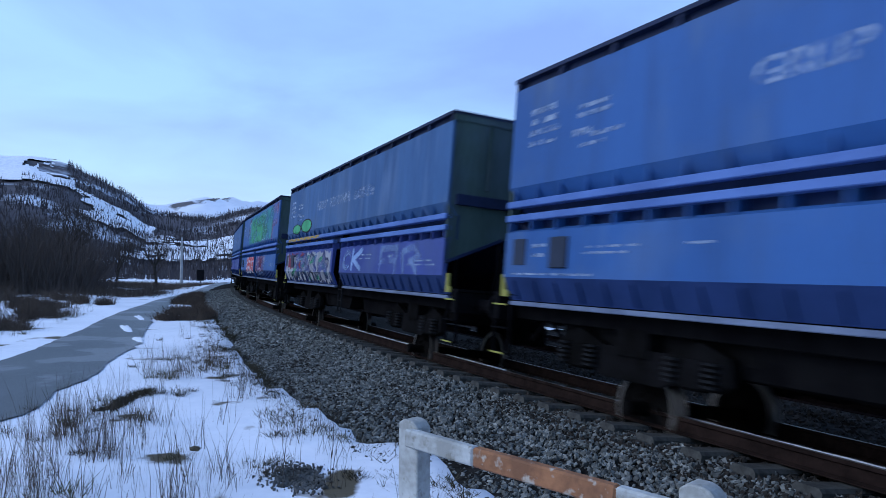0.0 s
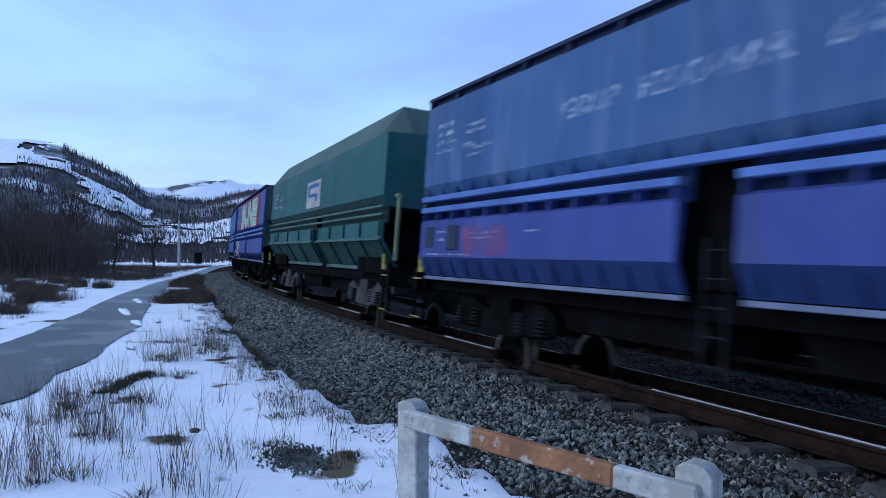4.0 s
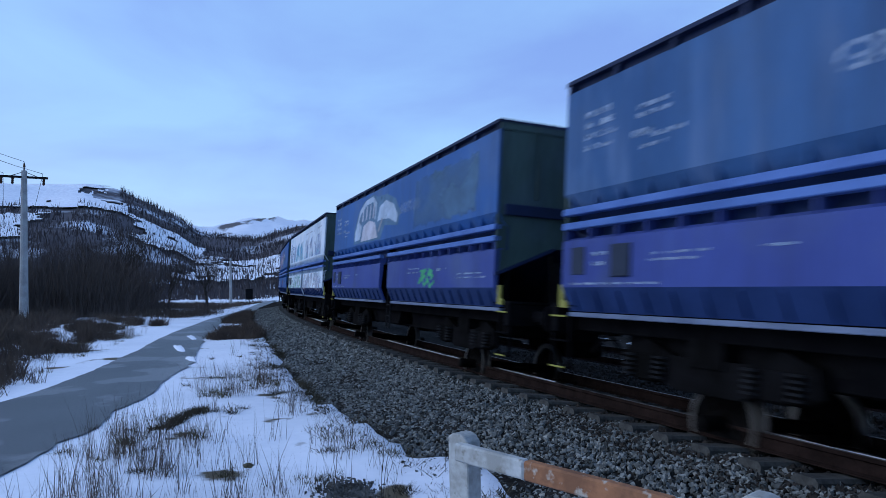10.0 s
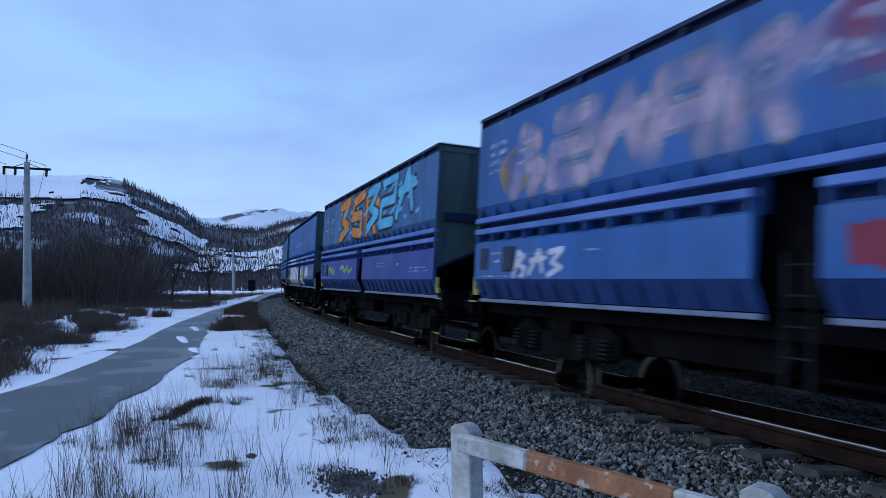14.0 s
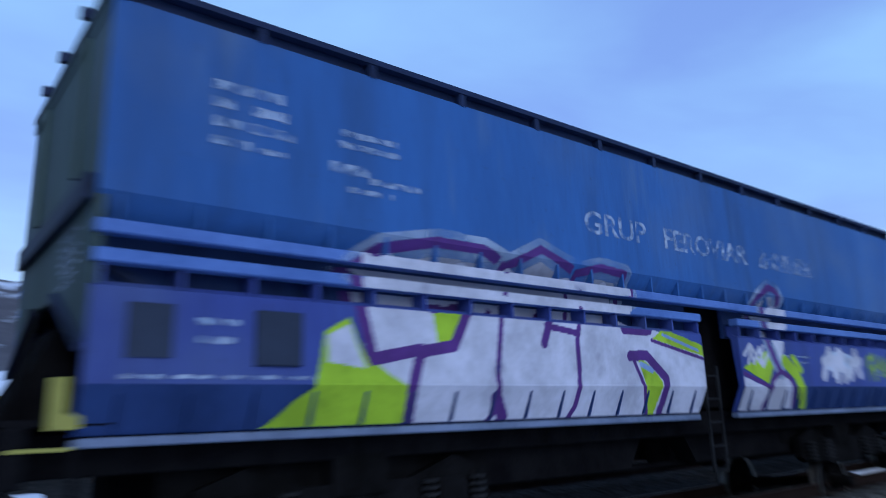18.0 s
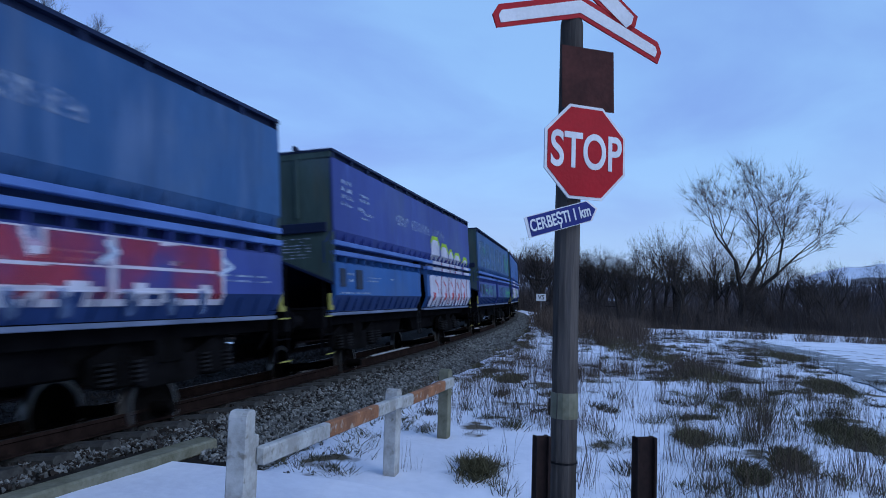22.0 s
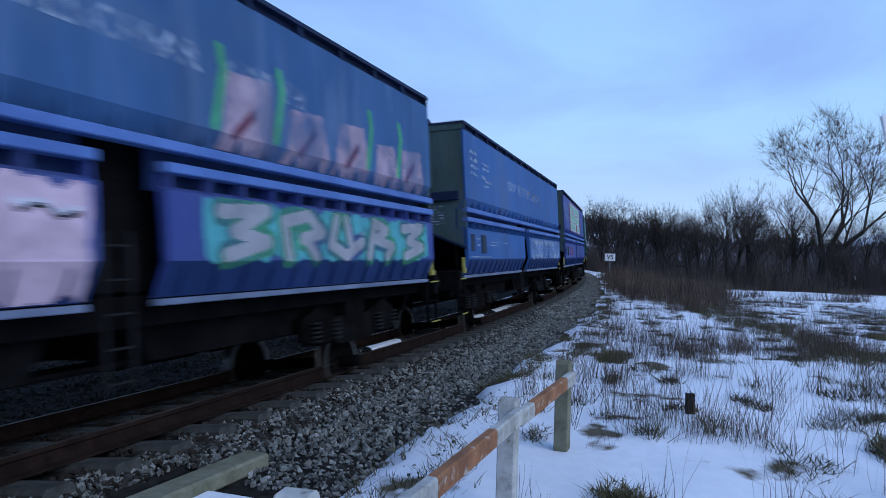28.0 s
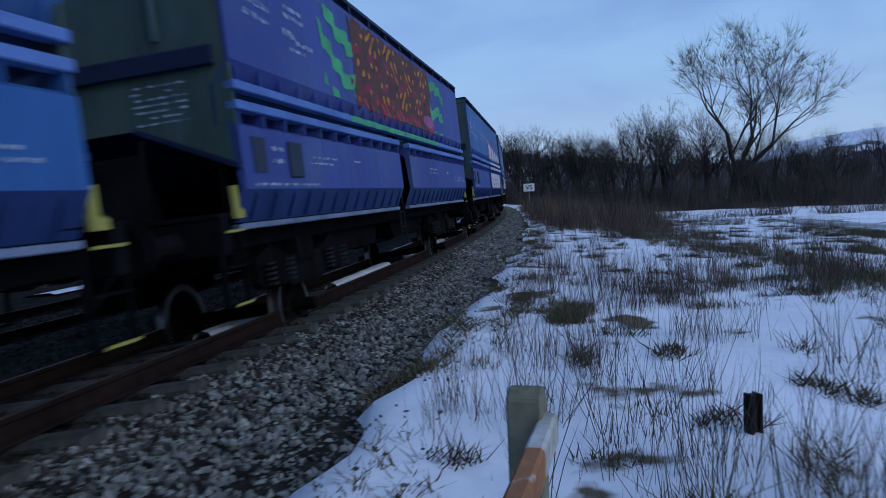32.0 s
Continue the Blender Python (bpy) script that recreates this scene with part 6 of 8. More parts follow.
graffiti(12, [area([(1.58, 1.88), (1.79, 2.0), (1.96, 1.69), (2.45, 1.69), (2.40, 1.20), (1.15, 1.21), (1.51, 1.48)], "lime"), area([(1.60, 1.85), (1.8, 1.95), (1.95, 1.62), (1.62, 1.66)], "white"),
              area([(1.84, 2.35), (2.0, 2.52), (2.7, 2.70), (3.3, 2.66), (3.5, 2.60), (3.95, 2.76), (4.42, 2.62), (4.8, 2.68), (5.2, 2.64), (5.2, 2.2), (6.52, 1.85), (6.50, 1.21), (2.4, 1.21), (2.34, 1.48), (2.01, 1.67)], "white"),
              # grey where the white crosses the slanted groove: its shade, put in as colour
              area([(2.0, 2.50), (2.7, 2.68), (3.4, 2.62), (3.4, 2.52)], "grey"), area([(3.6, 2.52), (3.95, 2.74), (4.4, 2.62), (4.4, 2.52)], "grey"), area([(4.5, 2.52), (4.8, 2.66), (5.17, 2.64), (5.17, 2.52)], "grey"),
              stroke([(1.79, 2.37), (2.1, 2.58), (2.68, 2.70), (3.2, 2.69), (3.46, 2.60)], "purple", 0.045, RIM_W), stroke([(3.5, 2.58), (3.92, 2.785), (4.44, 2.62)], "purple", 0.04, RIM_W),
              stroke([(4.5, 2.62), (4.8, 2.70), (5.2, 2.67), (5.22, 2.4)], "purple", 0.04, RIM_W),
              stroke([(1.82, 2.35), (2.0, 1.69), (2.46, 1.78), (2.37, 1.48), (2.4, 1.21)], "purple", 0.05), area([(2.57, 2.15), (2.98, 2.17), (2.80, 1.84), (2.63, 1.84)], "lime"),
              stroke([(2.57, 2.13), (2.98, 2.16), (2.80, 1.82), (2.45, 1.76)], "purple", 0.05), stroke([(3.46, 2.60), (3.37, 2.2), (3.28, 1.6), (3.32, 1.3), (3.25, 1.21)], "purple", 0.028), stroke([(3.28, 1.4), (3.42, 1.22)], "purple", 0.06),
              stroke([(3.99, 2.15), (3.88, 1.88)], "purple", 0.045), stroke([(3.92, 2.05), (4.35, 2.0), (4.33, 1.3), (4.28, 1.21)], "purple", 0.032), stroke([(4.46, 2.62), (4.37, 2.0)], "purple", 0.03),
              stroke([(5.09, 2.08), (5.32, 2.08), (5.5, 2.09)], "purple", 0.06), area([(5.26, 1.80), (5.45, 1.73), (5.68, 1.54), (5.62, 1.21), (5.48, 1.21)], "lime"),
              stroke([(5.15, 1.80), (5.42, 1.82), (5.74, 1.58), (5.72, 1.21)], "purple", 0.055), stroke([(5.2, 1.76), (5.5, 1.21)], "purple", 0.025), stroke([(5.32, 1.72), (5.5, 1.66)], "sky", 0.03),
              area([(5.54, 2.0), (5.78, 2.12), (6.54, 1.95), (6.54, 1.83)], "lime"), stroke([(5.54, 1.98), (6.54, 1.80)], "purple", 0.02), stroke([(5.75, 2.05), (6.4, 1.90)], "sky", 0.018),
              ("block", 1.9, 5.2, 2.40, 2.52, "white", None, 0, 0), ("block", 1.95, 5.15, 2.22, 2.335, "white", None, 0, 0)], "large white letters with purple edges and lime green", 0.011)
graffiti(12, [area([(7.37, 1.72), (8.0, 1.96), (8.10, 1.75), (7.92, 1.53)], "lime"), ("~", 7.34, 8.1, 1.72, 2.04, "white", None, 0.028, 0.1), ("N", 7.5, 7.9, 1.78, 2.0, "white", None, 0.025, 0.1), stroke([(7.34, 1.66), (7.92, 1.50)], "purple", 0.025),
              area([(7.34, 1.62), (7.92, 1.47), (8.0, 1.21), (7.34, 1.21)], "white"), area([(7.95, 1.25), (8.06, 1.58), (8.28, 1.68), (8.52, 1.58), (8.66, 1.22), (8.0, 1.21)], "white"),
              # the balloon's grey strip is the groove's shade on white
              area([(8.28, 2.76), (8.04, 2.65), (8.0, 2.36), (8.12, 2.05), (8.27, 1.73), (8.42, 1.97), (8.54, 2.3), (8.57, 2.56)], "white"), area([(8.05, 2.52), (8.56, 2.52), (8.5, 2.66), (8.12, 2.66)], "grey"),
              stroke([(8.55, 2.60), (8.42, 2.76), (8.24, 2.80), (7.97, 2.64), (7.92, 2.37), (8.06, 2.01), (8.26, 1.70)], "purple", 0.045, RIM_W), stroke([(7.90, 1.24), (8.04, 1.58), (8.28, 1.69), (8.52, 1.60), (8.68, 1.25)], "purple", 0.035),
              stroke([(8.42, 1.82), (8.69, 1.66), (8.95, 1.24)], "lime", 0.09), stroke([(8.65, 1.88), (8.83, 1.72)], "lime", 0.05),
              ("block", 8.04, 8.54, 2.41, 2.52, "white", None, 0, 0), ("block", 8.06, 8.5, 2.225, 2.335, "white", None, 0, 0)], "white balloon shape with lime green stroke", 0.011)
graffiti(12, [("oval", 9.4, 10.7, 1.66, 2.03, "ice", None, 0, 0), ("535", 9.5, 10.8, 1.6, 2.0, "white", None, 0.07, 0.1)], "pale sprayed tag")
graffiti(12, [("7~06", 11.0, 12.7, 1.62, 1.98, "thin_lime", None, 0.05, 0.1)], "lime green tag")
graffiti(13, [*[area([(a, 2.72), (a + 0.08, 3.75), (b, 3.8), (b + 0.05, 2.72)], "wash_haze") for a, b in ((0.7, 2.0), (2.3, 3.9), (4.3, 5.6), (6.0, 7.4), (7.9, 9.3), (9.7, 11.0))],
              *[stroke([(x, 3.7), (x + 0.1, 3.1), (x + 0.9, 3.0)], "thin_sky", 0.05) for x in (1.0, 2.7, 4.7, 6.5, 8.4)], *[zigzag(10.5, 12.7, 2.75, 3.75, 9, "green", 0.026, k) for k in (1, 2)],
              *[zigzag(1.0, 2.6, 3.1, 3.8, 7, "thin_green", 0.024, k) for k in (3, 4)], stroke([(11.5, 2.75), (11.4, 3.85)], "green", 0.03)], "faded pale grey block letters with green scrawl")
graffiti(13, [*[area([(a, 1.52), (a, 2.0), (b, 2.03), (b, 1.5)], "wash_haze") for a, b in ((0.6, 3.0), (3.5, 5.7), (7.2, 9.8))], *[zigzag(10.3, 12.7, 1.4, 2.03, 10, "green", 0.026, k) for k in (5, 6, 7)],
              zigzag(1.8, 4.4, 1.55, 2.0, 8, "green", 0.024, 8)], "green scrawl on pale patches")
graffiti(14, [("block", 6.95, 12.65, 1.22, 2.10, "white", None, 0, 0), *[stroke([(x, 2.05), (x - 0.12, 1.7), (x + 0.05, 1.25)], "wine", 0.055) for x in (8.35, 9.35, 10.3, 11.2, 12.1)], *[area([(x, 1.62), (x + 0.3, 1.6), (x + 0.22, 1.4), (x + 0.05, 1.36)], "red") for x in (7.3, 8.7, 9.7, 10.6, 11.5)],
              *[stroke([(x, 1.95), (x + 0.28, 1.8), (x + 0.3, 1.62)], "red", 0.035) for x in (7.6, 8.6, 9.6, 10.5, 11.4)], stroke([(7.0, 1.24), (12.6, 1.24)], "ice", 0.02),
              *[area([(a, 2.12), (a - 0.02, h - 0.12), (a + 0.15, h), (b - 0.2, h), (b, h - 0.15), (b, 2.12)], "white") for a, b, h in ((7.25, 8.25, 3.12), (8.45, 9.35, 3.0), (9.5, 10.1, 2.9), (10.3, 11.2, 2.84), (11.6, 12.45, 2.76))],
              # grey strips: the groove's shade painted onto the white humps
              *[area([(a + 0.1, 2.54), (b - 0.1, 2.54), (b - 0.1, 2.68), (a + 0.1, 2.68)], "grey") for a, b in ((7.25, 8.25), (8.45, 9.35), (9.5, 10.1), (10.3, 11.2), (11.6, 12.45))],
              *[stroke([(a, h - 0.08), (a + 0.18, h + 0.05), (b - 0.2, h + 0.05), (b, h - 0.12)], "lime", 0.05) for a, b, h in ((7.25, 8.25, 3.12), (8.45, 9.35, 3.0), (9.5, 10.1, 2.9), (10.3, 11.2, 2.84), (11.6, 12.45, 2.76))],
              *[stroke([(x, 2.62), (x + 0.05, 2.12)], "wine", 0.05) for x in (8.33, 9.42, 10.2, 11.4)]], "white letters with dark red shadows and lime tops")
graffiti(15, [("block", 0.9, 5.8, 1.5, 2.0, "thin_pink", None, 0, 0), (">", 0.3, 2.0, 1.5, 2.0, "thin_red", "white", 0.06, 0.0), ("07524", 2.1, 5.8, 1.5, 2.0, "thin_wine", "thin_white", 0.07, 0.1), ("12", 4.0, 5.8, 1.5, 2.0, "thin_red", None, 0.05, 0.1)], "pinkish letters with a white arrow")
graffiti(15, [("block", 7.0, 11.0, 1.52, 2.0, "magenta", None, 0, 0), ("040", 7.0, 9.2, 1.55, 1.96, "thin_red", "white", 0.12, 0.0), ("010", 9.4, 11.2, 1.55, 1.96, "thin_red", "white", 0.12, 0.0), stroke([(7.0, 1.75), (11.1, 1.77)], "white", 0.016), stroke([(7.0, 1.51), (9.1, 1.53)], "white", 0.03), stroke([(9.4, 1.51), (11.0, 1.53)], "white", 0.03),
              *[stroke([(x, 1.48), (x + 0.15, 1.3)], "thin_sky", 0.06) for x in (7.3, 8.0, 8.6, 9.5, 10.2, 10.8)], stroke([(9.1, 1.8), (9.35, 1.92), (9.2, 2.0)], "ice", 0.035), stroke([(11.2, 1.75), (11.5, 1.85), (11.3, 1.95)], "ice", 0.03)], "dull red letters with white outlines")
graffiti(17, [("block", 2.85, 9.7, 2.70, 3.95, "wine", None, 0, 0), ("B202", 3.3, 9.3, 2.90, 3.74, "mint", "white", 0.12, 0.0)], "wine red panel with pale green block letters")
graffiti(17, [("block", 2.2, 3.8, 1.6, 1.95, "thin_magenta", None, 0, 0)], "faded pink patch")
graffiti(18, [("block", 6.9, 12.5, 1.52, 2.06, "thin_ice", None, 0, 0), ("block", 7.0, 12.4, 1.62, 1.92, "thin_sky", None, 0, 0), ("scribble", 5.5, 11.0, 2.9, 3.5, "thin_ochre", None, 1.35, 0)], "smeared pale graffiti")
graffiti(19, [("block", 1.55, 5.92, 1.22, 2.06, "pink", None, 0, 0), ("oval", 0.85, 1.55, 1.58, 2.0, "ochre", "ochre", 0, 0), *[("block", a, b, 1.86, 1.90, "white", None, 0, 0) for a, b in ((2.0, 2.9), (3.5, 4.1), (4.5, 5.0), (5.2, 5.8))],
              *[("block", a, b, 1.82, 1.86, "black", None, 0, 0) for a, b in ((1.6, 2.6), (3.55, 4.1), (4.55, 5.0), (5.25, 5.8))]], "dull pink overpaint with pale slits")
graffiti(19, [("block", 7.1, 12.6, 1.52, 2.06, "teal", None, 0, 0), ("67436", 7.2, 12.5, 1.55, 2.0, "grey", "thin_green", 0.07, 0.1), *[area([(a, 2.56), (a + 0.1, h), (b, h + 0.05), (b + 0.15, 2.56)], "thin_pink") for a, b, h in ((7.4, 8.2, 3.3), (8.5, 9.3, 3.15), (9.6, 10.4, 3.2), (10.7, 11.4, 3.1), (11.6, 12.4, 3.15))],
              *[stroke([(x, 2.75), (x + 0.15, 3.3), (x + 0.1, 3.5)], "green", 0.05) for x in (7.3, 8.3, 10.5, 11.5)], *[stroke([(x, 2.7), (x + 0.3, 2.95)], "thin_wine", 0.05) for x in (7.6, 8.8, 9.9, 11.8)]], "pale letters with green edges on teal")
graffiti(20, [("block", 6.8, 12.75, 1.5, 2.08, "white", None, 0, 0), ("block", 6.8, 12.75, 2.22, 2.34, "white", None, 0, 0), ("block", 6.9, 12.6, 2.41, 2.52, "white", None, 0, 0),
              *[area([(a, 2.54), (a, h), (a + 0.3, h + 0.08), (b - 0.1, h), (b, 2.54)], "white") for a, b, h in ((7.0, 8.2, 3.2), (8.45, 9.5, 3.12), (9.75, 10.7, 3.05), (10.95, 11.7, 2.98), (11.9, 12.6, 2.9))],
              *[stroke([(a, 2.6), (a, h), (a + 0.3, h + 0.1), (b - 0.1, h)], "red", 0.035) for a, b, h in ((7.0, 8.2, 3.2), (8.45, 9.5, 3.12), (9.75, 10.7, 3.05), (10.95, 11.7, 2.98), (11.9, 12.6, 2.9))],
              *[stroke([(x, 1.9), (x + 0.35, 1.78), (x + 0.3, 1.6)], "red", 0.05) for x in (7.4, 8.6, 9.9)], *[stroke([(x, 1.62), (x + 0.5, 1.7), (x + 0.7, 1.9)], "thin_red", 0.03) for x in (7.9, 9.2, 10.6)],
              ("block", 11.8, 12.75, 1.5, 2.08, "thin_orange", None, 0, 0), stroke([(11.7, 1.55), (12.2, 1.8), (12.6, 1.6)], "thin_purple", 0.06), ("oval", 6.6, 7.15, 2.6, 2.95, "orange", None, 0, 0)],
         "white letters with red outlines and an orange end")
graffiti(21, [("scribble", 2.6, 10.6, 2.7, 3.9, "green", None, 0.2, 0), ("block", 3.8, 9.2, 2.7, 3.98, "brown", None, 0, 0), ("dots", 4.0, 9.0, 2.9, 3.95, "orange", None, 0.62, 0), ("scribble", 3.8, 9.2, 2.7, 3.6, "wine", None, 0.9, 0),
              ("dots", 3.6, 9.4, 2.64, 2.9, "red", None, 0.45, 0), ("oval", 8.2, 9.4, 2.75, 3.05, "magenta", None, 0, 0), ("block", 3.4, 9.6, 2.41, 2.52, "green", None, 0, 0)], "dark red and orange mural with green edges")


def end_scribble(wagon, colour, y0, y1, z0, z1, seed):
    """A looping spray line on the leading end wall."""
    rnd = random.Random(seed)
    bm = bmesh.new()
    x, y, z = BODY / 2 + 0.045, y0, (z0 + z1) / 2
    for _ in range(26):
        ny, nz = min(y1, max(y0, y + rnd.uniform(-0.16, 0.26))), rnd.uniform(z0, z1)
        d = Vector((0, ny - y, nz - z)).normalized()
        n = Vector((0, -d.z, d.y)) * 0.022
        a, b = Vector((x, y, z)) - d * 0.01, Vector((x, ny, nz)) + d * 0.01
        bm.faces.new([bm.verts.new(p) for p in (a - n, b - n, b + n, a + n)])
        y, z, x = ny, nz, x + 0.0006
        if y > y1 - 0.05:
            y = y0
    part("graffiti", bm, spray(colour), WAGONS[wagon], "green scribble on the end wall")


end_scribble(12, "thin_green", -0.9, 0.75, 3.4, 3.85, 3)


# ---- crossing, fences ----
def slab(name, x0, x1, u0, u1, z, material, label, category):
    bm = bmesh.new()
    rows = []
    n = 26
    for i in range(n + 1):
        s = x0 + (x1 - x0) * i / n
        a, b = u0 + 0.08 * noise.noise((s * 1.3, 4, 0)), u1 + 0.15 * noise.noise((s * 1.1, 8, 0))
        rows.append([bm.verts.new(on_line(s, a + (b - a) * (0, 0.015, 0.14, 0.3, 0.45, 0.6, 0.75, 0.97, 1)[k], z - (0.16 if k in (0, 8) or i in (0, n) else (0, 0, 0, 0, 0, 0.01, 0.05, 0.13)[k]) + 0.02 * noise.noise((s, k, 2)))) for k in range(9)])
    for p, q in zip(rows[:-1], rows[1:]):
        for k in range(8):
            bm.faces.new((p[k], p[k + 1], q[k + 1], q[k]))
    bmesh.ops.recalc_face_normals(bm, faces=bm.faces)
    return tagged(new(name, mesh(name, bm, material)), label, category, kind="structure")


slab("crossing_snow", -2.4, 8.3, 1.74, 5.2, -0.15, M["snow"], "smooth trodden snow on the level crossing approach", "snow")
bm = bmesh.new()
box(bm, 3.6, 8.7, -0.12, 0.12, 0.0, 0.13, 0.02)
kerb = tagged(new("crossing_kerb", mesh("crossing_kerb", bm, M["mossy"])), "worn concrete edge beam of the level crossing", "kerb", kind="structure")
kerb.matrix_world = pose(0.0, 4.66, -0.19, 0, 0, -1.2)


def fence_post(place, height, material, label, notch=0.0, turn=0.0, wide=0.17):
    bm = bmesh.new()
    w, d = wide / 2, 0.065
    ring = [(-w, -0.45), (w, -0.45), (w, height - notch), (w * 0.3, height - notch), (w * 0.3, height - 0.02), (w * 0.15, height), (-w * 0.7, height), (-w, height - 0.03)] if notch else \
           [(-w, -0.45), (w, -0.45), (w, height - 0.05), (w * 0.6, height - 0.012), (w * 0.2, height), (-w * 0.5, height), (-w, height - 0.03)]
    prism(bm, ring, "y", -d, d)
    bmesh.ops.bevel(bm, geom=list(bm.edges), offset=0.008, segments=1, affect="EDGES")
    ob = new("fence_post", mesh("fence_post", bm, material))
    ob.matrix_world = pose(*place, 0, 0, turn)
    return ob


def fence(name, posts, rails, label):
    """posts: (x, y, ground, top, material, notch); rails: (from, to, height0, height1, colours along)."""
    f = thing(name, None, label, "fence", "crossing fences")
    for x, y, g, top_, mat, notch, turn, wide in posts:
        p = fence_post((x, y, g), top_ - g, M[mat], "", notch, turn, wide)
        p.name = "post"
        p.parent = f
    for (ax, ay, az), (bx, by, bz), mats in rails:
        a, b = Vector((ax, ay, az)), Vector((bx, by, bz))
        k0 = 0.0
        for frac, mat in mats:
            p, q = a.lerp(b, k0), a.lerp(b, frac)
            bm = bmesh.new()
            n = (q - p).length
            box(bm, 0, n, -0.035, 0.035, -0.06, 0.06, 0.012)
            r = part("rail", bm, M[mat], f, "faded orange stretch of the rail" if mat == "orangewood" else "")
            d = q - p
            r.matrix_world = Matrix.Translation(p) @ d.to_track_quat("X", "Z").to_matrix().to_4x4()
            k0 = frac
    return f


fence("wooden_fence", [(5.74, 2.19, -0.25, 0.86, "whitewood", 0.17, 8, 0.20), (8.65, 2.26, -0.2, 0.64, "whitewood", 0.0, 4, 0.17), (10.34, 2.2, -0.15, 0.69, "mossy", 0.0, 0, 0.16)],
      [((5.80, 2.10, 0.56), (8.63, 2.17, 0.52), [(0.36, "whitewood"), (0.74, "orangewood"), (1.0, "whitewood")]), ((8.60, 2.17, 0.50), (10.36, 2.12, 0.53), [(0.18, "whitewood"), (0.80, "orangewood"), (1.0, "whitewood")])],
      "whitewashed concrete post fence with flaking white and orange rail")
fence("wooden_fence", [(-4.46, 2.03, -0.27, 0.62, "whitewood", 0.0, 20, 0.19), (-2.52, 2.69, -0.25, 0.62, "whitewood", 0.0, 20, 0.19)],
      [((-4.42, 1.96, 0.51), (-2.45, 2.62, 0.47), [(0.30, "whitewood"), (0.78, "orangewood"), (1.0, "whitewood")])],
      "whitewashed concrete post fence with peeling white and orange rail")


# ---- crossing sign on its timber post ----
def plate(ring, thick, material, inset=0.0):
    bm = bmesh.new()
    prism(bm, [(x * (1 - inset), z * (1 - inset)) for x, z in ring], "y", -thick, 0)
    return bm


SIGN = pose(6.27, 0.22, 0, 0, 0, -51)
sign = thing("crossing_sign", SIGN, "level crossing sign with stop board on a weathered timber post", "road sign")
bm = bmesh.new()
prev = None
rnd = random.Random(5)
for z, r in ((-0.6, 0.087), (0.3, 0.085), (0.95, 0.083), (1.6, 0.081), (2.2, 0.079), (2.9, 0.076), (3.42, 0.074), (3.5, 0.057)):
    ring = [bm.verts.new((r * math.cos(a) * rnd.uniform(0.94, 1.06), r * math.sin(a) * rnd.uniform(0.94, 1.06), z)) for a in (2 * math.pi * k / 14 for k in range(14))]
    if prev:
        for k in range(14):
            bm.faces.new((prev[k], prev[(k + 1) % 14], ring[(k + 1) % 14], ring[k]))
    prev = ring
bm.faces.new(prev)
post = part("post", bm, M["timber"], sign, "grey cracked timber post")
bm = bmesh.new()
box(bm, -0.03, 0.03, -0.02, 0.02, 3.4, 3.95)
part("mast", bm, M["black"], sign, "thin dark steel upright")
for z0, z1, r, mat, lb in ((0.88, 1.04, 0.0865, "mossy", "pale painted band"), (0.60, 0.612, 0.090, "black", "wire"), (0.32, 0.332, 0.091, "black", "wire")):
    bm = bmesh.new()
    rod(bm, (0, 0, z0), (0, 0, z1), r, n=14)
    part("band", bm, M[mat], post, lb)

oct_ring = [(0.3 / math.cos(math.pi / 8) * math.cos(math.pi / 8 + k * math.pi / 4), 0.3 / math.cos(math.pi / 8) * math.sin(math.pi / 8 + k * math.pi / 4)) for k in range(8)]
stop = part("stop_board", plate(oct_ring, 0.012, None), M["signwhite"], sign, "red octagonal stop board with white edge")
stop.location = (0.05, -0.105, 2.56)
face = part("red_face", plate(oct_ring, 0.004, None, 0.06), M["signred"], stop)
face.location = (0, -0.012, 0)
word = part("lettering", text_mesh("lettering", "STOP", 0.30, M["signwhite"]), None, stop, "white STOP lettering")
word.matrix_local = pose(0, -0.0185, -0.005, 90) @ Matrix.Diagonal((0.74, 1.05, 1, 1))
bm = bmesh.new()
box(bm, -0.19, 0.20, -0.008, 0.0, -0.20, 0.20)
rp = part("rusted_board", bm, M["rust"], sign, "bare rusted board")
rp.matrix_local = pose(0.06, -0.10, 3.04, 0, -1.5, 0)
arrow_ring = [(-0.265, -0.066), (0.205, -0.066), (0.265, 0.0), (0.205, 0.066), (-0.265, 0.066)]
arrow = part("direction_arrow", plate(arrow_ring, 0.008, None), M["signwhite"], sign, "blue arrow board with white edge and lettering")
arrow.matrix_local = pose(-0.12, -0.125, 2.13, 0, -17, 0)
af = part("blue_face", plate(arrow_ring, 0.004, None, 0.07), M["signblue"], arrow)
af.location = (0, -0.008, 0)
aw = part("lettering", text_mesh("lettering", "CERBEȘTI 1 km", 0.102, M["signwhite"]), None, arrow)
aw.matrix_local = pose(-0.02, -0.0145, 0, 90) @ Matrix.Diagonal((0.66, 1.0, 1, 1))


def cross_bar(n, half, wide):
    tip = wide * 0.55
    return [(-half + tip * 0.3, -wide / 2), (half - tip * 0.3, -wide / 2), (half, 0), (half - tip * 0.3, wide / 2), (-half + tip * 0.3, wide / 2), (-half, 0)]


